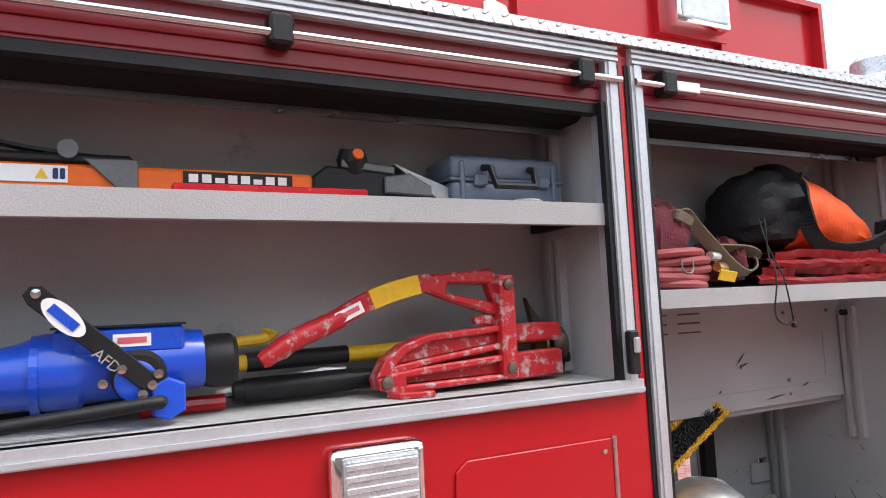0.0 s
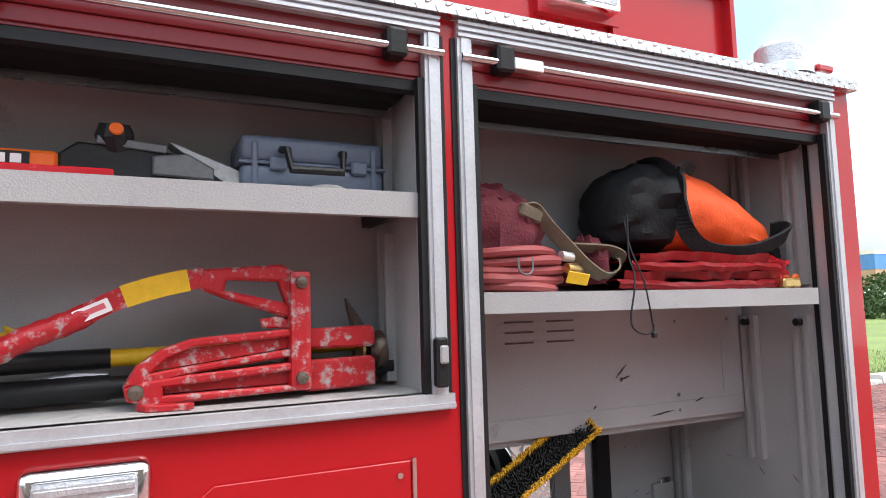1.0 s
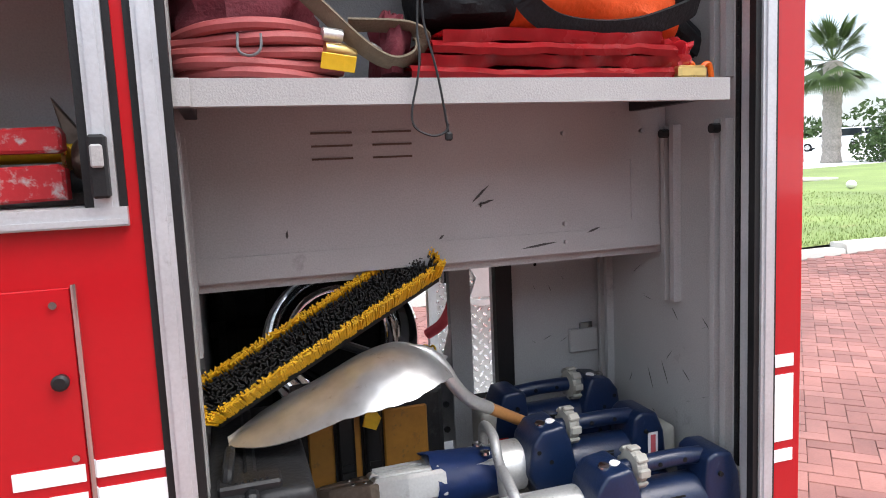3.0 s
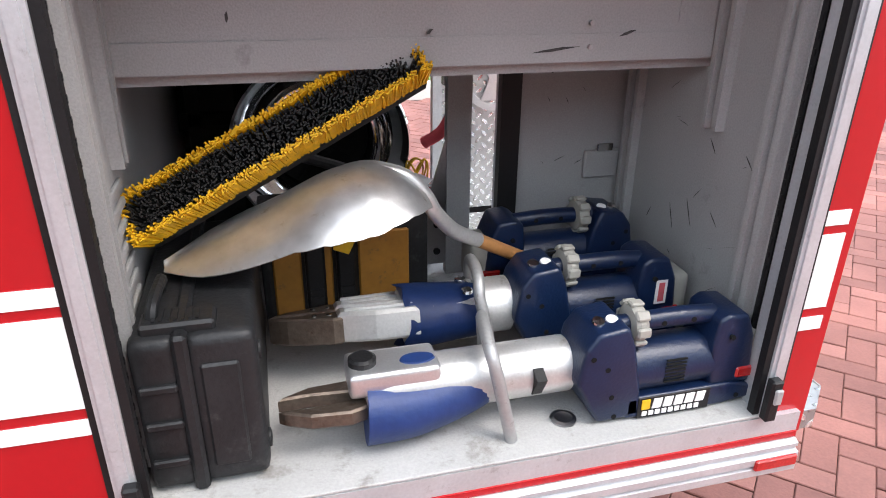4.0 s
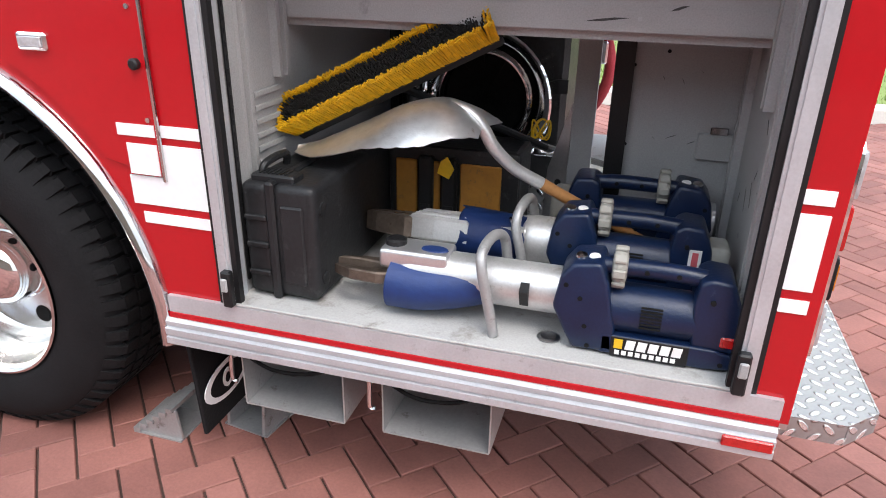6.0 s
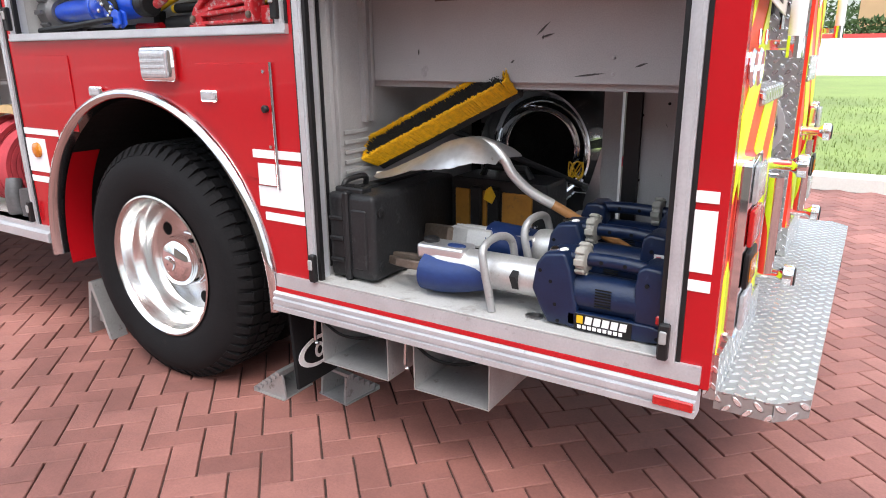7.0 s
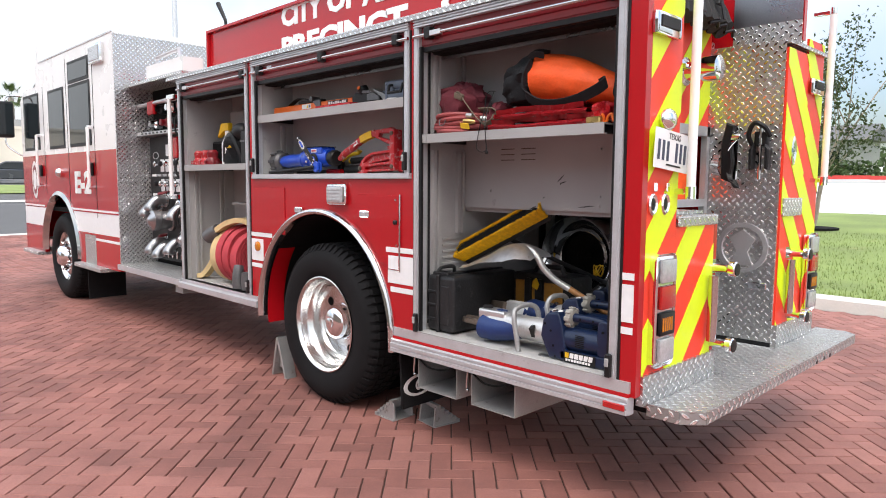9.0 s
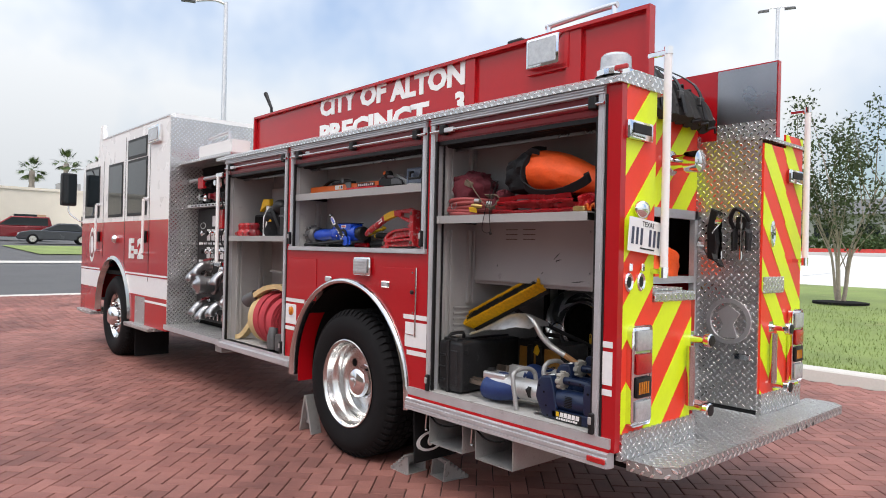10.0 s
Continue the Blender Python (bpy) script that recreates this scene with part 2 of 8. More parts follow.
def letters(txt, size, m, material, parent, name="lettering", depth=0.002, sx=1.0, bold=0.0):
    cu = bpy.data.curves.new(name, "FONT")
    cu.body, cu.size, cu.extrude, cu.resolution_u, cu.offset = txt, size, depth, 2, bold * size
    tmp = bpy.data.objects.new(name, cu)
    scene.collection.objects.link(tmp)
    me = bpy.data.meshes.new_from_object(tmp.evaluated_get(bpy.context.evaluated_depsgraph_get()))
    bpy.data.objects.remove(tmp)
    me.transform(m @ Matrix.Diagonal((sx, 1, 1, 1)))
    me.materials.clear()
    me.materials.append(material)
    ob = new(name, me)
    ob.parent = parent
    return ob


# side lettering: text plane faces -y, reads along +x
SIDE = Matrix.Rotation(radians(90), 4, "X")
GZ = -0.03


def ground_z(x, y):
    return GZ + 0.03 * max(0.0, math.hypot(x + 2.5, y) - 8.0)


# ---- the fire engine: body ----
eng = thing("fire_engine", "red and white fire engine on brick pavers, shutters rolled up", "fire engine")


def P(name, bm, material, label="", parent=None, smooth=False):
    return part(name, bm, material, parent or eng, label, smooth)


XR, XL, XM0, XM1, XF0, XF1 = -0.065, -1.285, -2.958, -1.327, -4.158, -3.021
ZT = 2.15
BRUSH = mat("brushed_steel_sheet", (0.40, 0.40, 0.41), 0.3, 1.0, 0.15, 4, bump=0.1, bscale=150)
# painted side skin
for x0, x1, z0, z1 in ((XR, 0.0195, 0.519, 2.19), (XM1, XL, 0.535, 2.19), (XF1, XM0, 1.39, 2.19), (XF0 - 0.03, XF0, 0.56, 2.19)):
    P("door_post", bx(x0, x1, 0, 0.04, z0, z1), RED)
bm = bmesh.new()
ACX, ACZ, AR = -2.178, 0.478, 0.72
cols = sorted(set([XF1, XM1] + [ACX + AR * math.cos(math.pi * i / 40) for i in range(41)]))
for a, b in zip(cols, cols[1:]):
    za = ACZ + math.sqrt(max(0, AR * AR - (a - ACX) ** 2))
    zb = ACZ + math.sqrt(max(0, AR * AR - (b - ACX) ** 2))
    for y in (0.0, 0.04):
        vs = [bm.verts.new(c) for c in ((a, y, za), (b, y, zb), (b, y, 1.39), (a, y, 1.39))]
        bm.faces.new(vs if y == 0 else list(reversed(vs)))
side = P("side_panel", bm, RED, "glossy red painted side panel")
# wheel arch trim and liner
bm = bmesh.new()
N = 40
for i in range(N):
    for (r0, y0, r1, y1) in ((AR + 0.012, 0.004, AR + 0.010, -0.014), (AR + 0.010, -0.014, AR + 0.002, -0.026), (AR + 0.002, -0.026, AR - 0.010, -0.031), (AR - 0.010, -0.031, AR - 0.022, -0.026), (AR - 0.022, -0.026, AR - 0.030, -0.012), (AR - 0.030, -0.012, AR - 0.034, 0.03)):
        vs = []
        for r, y, k in ((r0, y0, i), (r0, y0, i + 1), (r1, y1, i + 1), (r1, y1, i)):
            a = -0.06 + (math.pi + 0.12) * k / N
            vs.append(bm.verts.new((ACX + r * math.cos(a), y, ACZ + r * math.sin(a))))
        bm.faces.new(vs)
bmesh.ops.remove_doubles(bm, verts=bm.verts, dist=0.0004)
P("wheel_arch_trim", bm, STEEL, "polished steel wheel arch trim", smooth=True)
# liner sheets in near-black, with the shade of the well in their colour
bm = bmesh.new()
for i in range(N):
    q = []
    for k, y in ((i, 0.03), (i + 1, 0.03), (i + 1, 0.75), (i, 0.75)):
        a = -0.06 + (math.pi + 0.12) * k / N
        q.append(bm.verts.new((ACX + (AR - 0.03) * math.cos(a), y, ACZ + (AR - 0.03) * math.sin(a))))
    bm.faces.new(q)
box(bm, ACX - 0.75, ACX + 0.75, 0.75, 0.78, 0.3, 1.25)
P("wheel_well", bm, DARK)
# red painted return behind the forward half of the arch
bm = bmesh.new()
for i in range(16):
    q = []
    for k, y in ((i, 0.032), (i + 1, 0.032), (i + 1, 0.16), (i, 0.16)):
        a = radians(140 + 48 * k / 16)
        q.append(bm.verts.new((ACX + (AR - 0.036) * math.cos(a), y, ACZ + (AR - 0.036) * math.sin(a))))
    bm.faces.new(q)
bmesh.ops.remove_doubles(bm, verts=bm.verts, dist=0.0004)
P("arch_return", bm, RED, smooth=True)
# white stripes
def stripe(x0, x1, z0, z1, y=-0.003):
    P("stripe", bx(x0, x1, y, 0.0, z0, z1), TAPE)


STR = ((0.99, 1.018), (0.82, 0.972), (0.772, 0.80))
for k, (z0, z1) in enumerate(STR):
    stripe(XR + 0.002, -0.001, z0, z1)
    dx = math.sqrt(max(0, (AR + 0.034) ** 2 - (z0 - ACZ) ** 2))
    stripe(max(ACX + dx, -1.40 if k < 2 else -9), XL - 0.009, z0, z1)
    if k == 1:
        stripe(ACX + dx, -1.40, z0, 0.892)
    stripe(XF1 + 0.009, ACX - dx, z0, z1)

# sill along the bottom
bm = bmesh.new()
box(bm, -1.448, -0.001, -0.012, 0.05, 0.534, 0.580)
P("sill_lip", bm, ANOD)
P("sill_line", bx(-1.448, -0.001, -0.015, 0.03, 0.519, 0.5335), RED)
bm = bmesh.new()
prism(bm, [(-0.018, 0.518), (-0.028, 0.513), (-0.028, 0.505), (-0.024, 0.503), (-0.024, 0.497), (-0.034, 0.494), (-0.034, 0.478), (-0.028, 0.476), (-0.028, 0.470), (-0.034, 0.468), (-0.034, 0.450), (0.0, 0.444), (0.03, 0.444), (0.03, 0.518)], -1.453, -0.002, "x")
P("sill_rail", bm, ANOD, "worn aluminium rail under the door")
P("sill_marker", bx(-0.105, -0.006, -0.04, -0.03, 0.466, 0.492, 0.003), LENSR, "red marker lamp")
bm = bmesh.new()
prism(bm, [(-0.018, 0.537), (-0.034, 0.530), (-0.034, 0.49), (0.0, 0.475), (0.03, 0.475), (0.03, 0.537)], -4.207, ACX - 0.73, "x")
P("sill_rail", bm, ANOD)
P("sill_lip", bx(-4.187, ACX - 0.74, -0.012, 0.05, 0.538, 0.56), ANOD)
# aluminium door frames, guide seals and rods
def door_frame(x0, x1, z0, shut_z):
    w = 0.034
    for a, b in ((x0, x0 + w), (x1 - w, x1)):
        bm = bx(a, b, -0.012, 0.05, z0, ZT)
        box(bm, a + 0.008, b - 0.008, -0.016, -0.012, z0, ZT)
        P("door_guide", bm, ANOD)
    bm = bx(x0 + 0.0005, x1 - 0.0005, -0.010, 0.05, ZT + 0.0005, 2.1895)
    hd_ = P("door_header", bm, ANOD)
    for k in range(3):
        part("ridge", bx(x0, x1, -0.019, -0.0102, ZT + 0.002 + 0.0135 * k, ZT + 0.009 + 0.0135 * k), ANOD, hd_)
    for a, b in ((x0 + w, x0 + w + 0.014), (x1 - w - 0.014, x1 - w)):
        P("door_seal", bx(a, b, -0.006, 0.012, z0, shut_z), BLACKP)
    for a, b in ((x0 - 0.012, x0 - 0.0005), (x1 + 0.0005, x1 + 0.012)):
        P("frame_gasket", bx(a, b, -0.004, 0.0, z0, ZT), BLACKP)
    # lowest slat of the rolled-up shutter, pull rod and its clips
    # slat red is darker than the body's, for the shade under the header
    bm = bx(x0 + w + 0.002, x1 - w - 0.002, 0.012, 0.04, shut_z, ZT)
    sh_ = P("shutter", bm, DRED, "red rolled-up shutter end, darkened for shade")
    for k in range(3):
        part("slat", bx(x0 + w + 0.002, x1 - w - 0.002, 0.007, 0.0118, shut_z + 0.006 + 0.031 * k, shut_z + 0.0345 + 0.031 * k, 0.0015), DRED, sh_)
    P("shutter_seal", bx(x0 + w + 0.002, x1 - w - 0.002, 0.014, 0.045, shut_z - 0.022, shut_z), BLACKP)
    P("pull_rod", cyl((x0 + 0.005, -0.020, shut_z + 0.052), (x1 + 0.004, -0.020, shut_z + 0.052), 0.0085, 12), STEEL, "stainless pull rod", smooth=True)
    n = 2 if x1 - x0 < 1.4 else 3
    for k in range(n):
        f = (0.09, 0.95, 0.52)[k] if n == 2 else (0.07, 0.94, 0.52)[k]
        xc = x0 + (x1 - x0) * f
        P("rod_clip", bx(xc - 0.022, xc + 0.022, -0.032, 0.012, shut_z + 0.03, shut_z + 0.088, 0.006), BLACKP)
    if n == 2:
        xc = x0 + 0.13
        P("maker_plate", bx(xc, xc + 0.075, -0.03, -0.006, shut_z + 0.04, shut_z + 0.066, 0.002), ALU)
    else:
        xc = x0 + 0.18
        P("maker_plate", bx(xc, xc + 0.06, 0.006, 0.012, shut_z + 0.06, shut_z + 0.085, 0.001), ALU)
    # roll of the shutter inside the top; shade is put into its near-black colour
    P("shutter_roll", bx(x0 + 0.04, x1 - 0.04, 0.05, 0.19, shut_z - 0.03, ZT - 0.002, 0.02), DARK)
    P("drip_rail", bx(x0 + 0.05, x1 - 0.05, 0.136, 0.150, shut_z - 0.046, shut_z - 0.031), BRUSH)


SHZ = 2.055
door_frame(XL, XR, 0.58, SHZ)
door_frame(XM0, XM1, 1.42, SHZ)
door_frame(XF0, XF1, 0.56, SHZ)
# sill of the middle opening
bm = bx(XM0 - 0.008, XM1 + 0.012, -0.016, 0.03, 1.39, 1.42)
box(bm, XM0 - 0.008, XM1 + 0.012, -0.02, -0.016, 1.393, 1.402)
P("opening_sill", bm, ANOD)
# latches at the foot of the guides
for x, z in ((XR - 0.028, 0.582), (XL + 0.028, 0.582), (XM1 - 0.02, 1.43), (XM0 + 0.02, 1.43), (XF1 - 0.02, 0.57)):
    l = P("door_latch", bx(x - 0.013, x + 0.013, -0.034, -0.012, z + 0.004, z + 0.10, 0.004), BLACKP, "black plastic door latch")
    part("catch", bx(x - 0.009, x + 0.009, -0.042, -0.034, z + 0.05, z + 0.085, 0.003), GREY, l)


# compartment linings
def lining(x0, x1, yb, z0, z1, sheet=GREY, floor=True, back=True):
    if back:
        P("back_lining", bx(x0 - 0.02, x1 + 0.02, yb, yb + 0.02, z0, z1), sheet)
    P("side_lining", bx(x0 - 0.02, x0, 0.051, yb, z0, z1), sheet)
    P("side_lining", bx(x1, x1 + 0.02, 0.051, yb, z0, z1), sheet)
    P("top_lining", bx(x0, x1, 0.05, yb, z1 - 0.02, z1), sheet)
    if floor:
        P("compartment_floor", bx(x0, x1, 0.0, yb, z0 - 0.03, z0), GFLOOR)


# rear compartment: shallow above, open across the body below
RX0, RX1, RY = -1.26, -0.085, 0.335
lining(RX0, RX1, RY, 1.235, 2.14, floor=False)
P("ledge", bx(RX0, RX1, RY + 0.021, 0.75, 1.215, 1.235), GREY)
P("compartment_floor", bx(RX0 - 0.01, RX1 + 0.01, 0.0505, 0.69, 0.557, 0.586), GFLOOR)
P("floor_lip", bx(RX0, RX1, -0.011, 0.05, 0.5805, 0.588, 0.002), GFLOOR)
for x0, x1 in ((RX0 - 0.02, RX0), (RX1, RX1 + 0.02)):
    P("side_lining", bx(x0, x1, 0.051, 2.08 if x0 < -1 else 0.69, 0.586, 1.235), GREY)
P("cross_roof", bx(RX0, -0.45, 0.75, 2.08, 1.24, 1.26), GREY)
P("cross_floor", bx(RX0 - 0.01, -0.45, 0.691, 2.08, 0.557, 0.585), GFLOOR)
P("far_shutter", bx(RX0, -0.60, 2.05, 2.07, 0.586, 1.235), RED)
# scuffs on the upper back
SLOT = mat("rusty_slot_edge", (0.10, 0.07, 0.055), 0.8, 0, 0.3, 20)
SCUFF = mat("black_scuff", (0.05, 0.048, 0.047), 0.8, 0, 0.3, 60)
for x, z, a, s in ((-0.60, 1.395, 40, 0.03), (-0.585, 1.375, 12, 0.022), (-0.70, 1.30, 30, 0.008), (-0.60, 1.37, 70, 0.007), (-1.05, 1.33, 80, 0.01), (-0.3, 1.29, 15, 0.02), (-0.45, 1.262, 5, 0.05)):
    ca_, sa_ = math.cos(radians(a)), math.sin(radians(a))
    pts_ = [(-s, -0.0015), (-s * 0.2, -0.0035), (s, 0.0), (s * 0.3, 0.003), (-s * 0.5, 0.0015)]
    P("scuff_mark", pr([(x + u * ca_ - v * sa_, z + u * sa_ + v * ca_) for u, v in pts_], RY - 0.0052, RY - 0.0045), SCUFF)
# folded lower edge, access plate and screws of the upper back
P("folded_edge", bx(RX0, RX1 - 0.02, RY - 0.004, RY - 0.0005, 1.237, 1.29), GREY)
P("access_plate", bx(-0.19, -0.14, RY - 0.003, RY - 0.0005, 1.31, 1.46), GREY)
for x, z in ((-0.38, 1.31), (-0.38, 1.265), (-0.38, 1.53), (-0.16, 1.53), (-0.3, 1.98)):
    P("screw", cyl((x, RY - 0.010, z), (x, RY - 0.0005, z), 0.005, 8), BRUSH)
for x in (-0.985, -0.85):
    for k in range(3):
        P("vent_slot", bx(x, x + 0.09, RY - 0.003, RY - 0.0005, 1.487 + 0.028 * k, 1.4915 + 0.028 * k), SLOT)
# strut channels on the side walls
def channel(x, y, z0, z1, s):
    w, o = 0.022 * s, 0.026
    prof = [(x, y - o), (x + w, y - o), (x + w, y - 0.011), (x + w * 0.3, y - 0.011), (x + w * 0.3, y + 0.011), (x + w, y + 0.011), (x + w, y + o), (x, y + o)]
    bm = pr(prof, z0, z1, "z")
    P("strut_channel", bm, GREY)


for z0, z1 in ((1.095, 1.54), (1.63, 2.08)):
    channel(RX1, 0.30, z0, z1, -1)
    channel(RX0, 0.30, z0, z1, 1)
    channel(RX1, 0.115, z0 if z0 > 1.2 else 0.62, z1, -1)
    channel(RX0, 0.115, z0 if z0 > 1.2 else 0.62, z1, 1)
for z in (1.52,):
    for y in (0.30, 0.115):
        P("shelf_bolt", cyl((RX1 - 0.04, y, z), (RX1 - 0.02, y, z), 0.011, 10), BLACKP)
# hinge-like track strips beside the opening
for x in (RX0 + 0.004, RX1 - 0.008):
    bm = bx(x, x + 0.004, 0.062, 0.075, 0.62, 2.05)
    for k in range(48):
        box(bm, x - 0.002, x + 0.006, 0.066, 0.071, 0.64 + k * 0.029, 0.652 + k * 0.029)
    P("guide_track", bm, BLACKP)
# louvres low on the front wall of the rear compartment
for k in range(11):
    z = 0.72 + 0.034 * k
    P("louvre", pr([(0.17, z), (0.30, z), (0.30, z + 0.014), (0.17, z + 0.014)], RX0, RX0 + 0.008, "x", bev=0.002), GREY)
# partition, post and hinged box inside the crosswise space
P("post", bx(-0.548, -0.482, 0.76, 0.79, 0.586, 1.235), GREY)
P("post_gusset", pr([(-0.549, 0.99), (-0.575, 0.90), (-0.61, 0.78), (-0.615, 0.62), (-0.549, 0.62)], 0.762, 0.768, bev=0.001), BRUSH)
for z_ in (0.66, 0.74):
    P("post_bolt", cyl((-0.575, 0.756, z_), (-0.575, 0.762, z_), 0.010, 10), BLACKP)
pw = P("partition", bx(-0.415, RX1, 0.68, 0.69, 0.586, 1.215), GREY)
P("partition_frame", bx(-0.437, -0.385, 0.662, 0.69, 0.586, 1.215), BLACKP)
part("hinged_box", bx(-0.195, -0.095, 0.665, 0.68, 0.875, 0.95, 0.004), GREY, pw, "small grey hinged cover")
part("hinge_leaf", bx(-0.165, -0.12, 0.658, 0.665, 0.95, 0.97, 0.002), STEEL, pw)
channel(RX1, 0.62, 0.6, 1.2, -1)
# scuffs on the rear wall of the compartment and on the partition
rgs = random.Random(19)
for k in range(16):
    y0_, z0_, a_, l_s = rgs.uniform(0.14, 0.55), rgs.uniform(0.72, 1.18), rgs.uniform(-1.2, 1.4), rgs.uniform(0.006, 0.035)
    dy, dz = math.cos(a_) * l_s, math.sin(a_) * l_s
    P("scuff_mark", pr([(y0_ - dy, z0_ - dz), (y0_ + 0.2 * dy + 0.0018, z0_ + 0.2 * dz), (y0_ + dy, z0_ + dz), (y0_ - 0.1 * dy - 0.0012, z0_ - 0.1 * dz + 0.001)], RX1 - 0.0008, RX1 - 0.0002, "x"), SCUFF)
for k in range(6):
    x0_, z0_, a_, l_s = rgs.uniform(-0.38, -0.13), rgs.uniform(0.9, 1.18), rgs.uniform(-1.2, 1.4), rgs.uniform(0.005, 0.018)
    dx, dz = math.cos(a_) * l_s, math.sin(a_) * l_s
    P("scuff_mark", pr([(x0_ - dx, z0_ - dz), (x0_ + 0.2 * dx + 0.0015, z0_ + 0.2 * dz), (x0_ + dx, z0_ + dz), (x0_ - 0.1 * dx - 0.001, z0_ - 0.1 * dz + 0.001)], 0.6792, 0.6798), SCUFF)
for x_, z_ in ((-0.385, 0.90), (-0.385, 1.12), (-0.30, 1.16)):
    P("rivet_hole", cyl((x_, 0.6785, z_), (x_, 0.6798, z_), 0.005, 10), DARK)
# drain in the floor
P("floor_drain", lathe(bmesh.new(), [(0.026, 0.0), (0.026, 0.004), (0.018, 0.006), (0.012, 0.003), (0.002, 0.003)], 20, pose(-0.488, 0.075, 0.5862)), BRUSH, "round metal floor drain", smooth=True)

# middle compartment
MX0, MX1, MY = -2.929, -1.353, 0.30
lining(MX0, MX1, MY, 1.42, 2.14)
P("floor_lip", bx(MX0, MX1, -0.012, 0.0, 1.39, 1.4205), GFLOOR)
channel(MX1, 0.22, 1.43, 1.76, -1)
channel(MX1, 0.22, 1.83, 2.08, -1)
channel(MX0, 0.22, 1.43, 1.76, 1)
# front compartment
FX0, FX1, FY = -4.124, -3.055, 0.45
lining(FX0, FX1, FY, 0.56, 2.14)
channel(FX0, 0.12, 0.6, 1.45, 1)
channel(FX0, 0.34, 0.6, 1.45, 1)
P("ledge", bx(FX0 + 0.25, FX1, 0.3, FY, 1.18, 1.2), GREY)
P("switch_box", bx(-3.994, -3.752, 0.36, FY, 1.72, 1.95, 0.01), GREY)


def shelf(x0, x1, yb, z, lip=0.045):
    bm = pr([(0.008, z), (0.008, z - lip), (0.03, z - lip), (0.03, z - lip + 0.004), (0.013, z - lip + 0.004), (0.013, z - 0.005), (yb, z - 0.005), (yb, z + 0.02), (yb - 0.004, z + 0.02), (yb - 0.004, z)], x0, x1, "x")
    t = thing("compartment_shelf", "grey painted metal shelf in the open compartment", "shelf", group="compartment shelves")
    part("tray", bm, GREY, t)
    for xs in (x0 + 0.02, x1 - 0.045):
        part("bracket", bx(xs, xs + 0.025, 0.05, yb - 0.02, z - 0.04, z - 0.005, 0.002), BLACKP, t)
    return t


rsh = shelf(RX0 + 0.004, -0.165, RY - 0.006, 1.617)
part("corner_plate", bx(RX0 + 0.004, RX0 + 0.05, 0.003, 0.0075, 1.572, 1.617, 0.001), GREY, rsh)
shelf(MX0 + 0.004, MX1 - 0.004, MY - 0.006, 1.82, 0.05)
shelf(FX0 + 0.004, FX1 - 0.004, FY - 0.006, 1.50)

# panel under the middle opening: hatch flap, lamps and plates
fl = []
for i in range(13):
    a = 0.42 + (1.05 - 0.42) * i / 12
    fl.append((ACX + (AR + 0.04) * math.cos(a), ACZ + (AR + 0.04) * math.sin(a)))
flap = P("hatch_flap", pr([(-1.409, 0.895)] + [(-1.409, 1.30), (-1.767, 1.30), (-1.791, 1.28)] + [p for p in reversed(fl) if p[1] > 0.895 and p[0] < -1.419], -0.007, -0.0005, bev=0.0015), RED, "red hatch flap over the wheel arch")


part("stripe", bx(-1.515, -1.413, -0.0095, -0.0068, 0.99, 1.018), TAPE, flap)
part("stripe", bx(-1.495, -1.413, -0.0095, -0.0068, 0.898, 0.972), TAPE, flap)
part("piano_hinge", cyl((-1.403, -0.007, 0.885), (-1.403, -0.007, 1.305), 0.005, 8), STEEL, flap)
for x, z in ((-1.433, 1.275), (-1.424, 1.03)):
    part("screw", cyl((x, -0.012, z), (x, -0.006, z), 0.006, 10), STEEL, flap)
part("flap_knob", lathe(bmesh.new(), [(0.012, 0), (0.013, 0.012), (0.009, 0.016)], 14, pose(-1.433, -0.007, 1.155, 90)), BLACKP, flap)
# warning light
wl1 = P("warning_light", bx(-2.048, -1.864, -0.035, -0.001, 1.235, 1.36, 0.018, seg=3), CHROME, "clear LED warning light in a chrome bezel", smooth=True)
part("lens", bx(-2.029, -1.883, -0.044, -0.034, 1.25, 1.345, 0.008, seg=2), LENSW, wl1)
for k in range(4):
    part("lens_rib", bx(-2.024, -1.888, -0.047, -0.0435, 1.263 + 0.02 * k, 1.274 + 0.02 * k, 0.001), LENSW, wl1)
for x in (-1.748, -2.426):
    p = P("marker_light", bx(x, x + 0.085, -0.018, -0.001, 1.17, 1.21, 0.006), CHROME)
    part("lens", bx(x + 0.01, x + 0.075, -0.022, -0.018, 1.177, 1.203, 0.003), LENSW, p)
P("access_hatch", bx(-2.987, -2.561, -0.005, -0.0005, 1.02, 1.33, 0.001), RED)
sm = P("side_marker", lathe(bmesh.new(), [(0.035, 0), (0.033, 0.012), (0.015, 0.02)], 16, pose(-2.919, -0.0005, 0.92, 90)), LENSA, "amber round side marker lamp")

# roof edge of tread plate and the raised panel
bm = pr([(-0.03, 2.19), (-0.03, 2.215), (0.09, 2.262), (0.37, 2.262), (0.37, 2.19)], -4.332, 0.03, "x")
P("roof_edge", bm, TREAD, "bright tread plate roof edge")
P("roof_deck", bx(-4.31, -0.42, 0.371, 2.08, 2.15, 2.19), TREAD)
PX0, PX1, PY0, PY1, PZ0, PZ1 = -4.30, -0.045, 0.325, 0.365, 2.262, 2.645
bm = bx(PX0, PX1, PY0 + 0.025, PY1, PZ0 - 0.03, PZ1)
box(bm, PX0, PX1, PY0 - 0.01, PY0 + 0.025, PZ1 - 0.02, PZ1)
for x in (PX0, PX1 - 0.02):
    box(bm, x, x + 0.02, PY0 - 0.01, PY0 + 0.025, PZ0, PZ1 - 0.02)
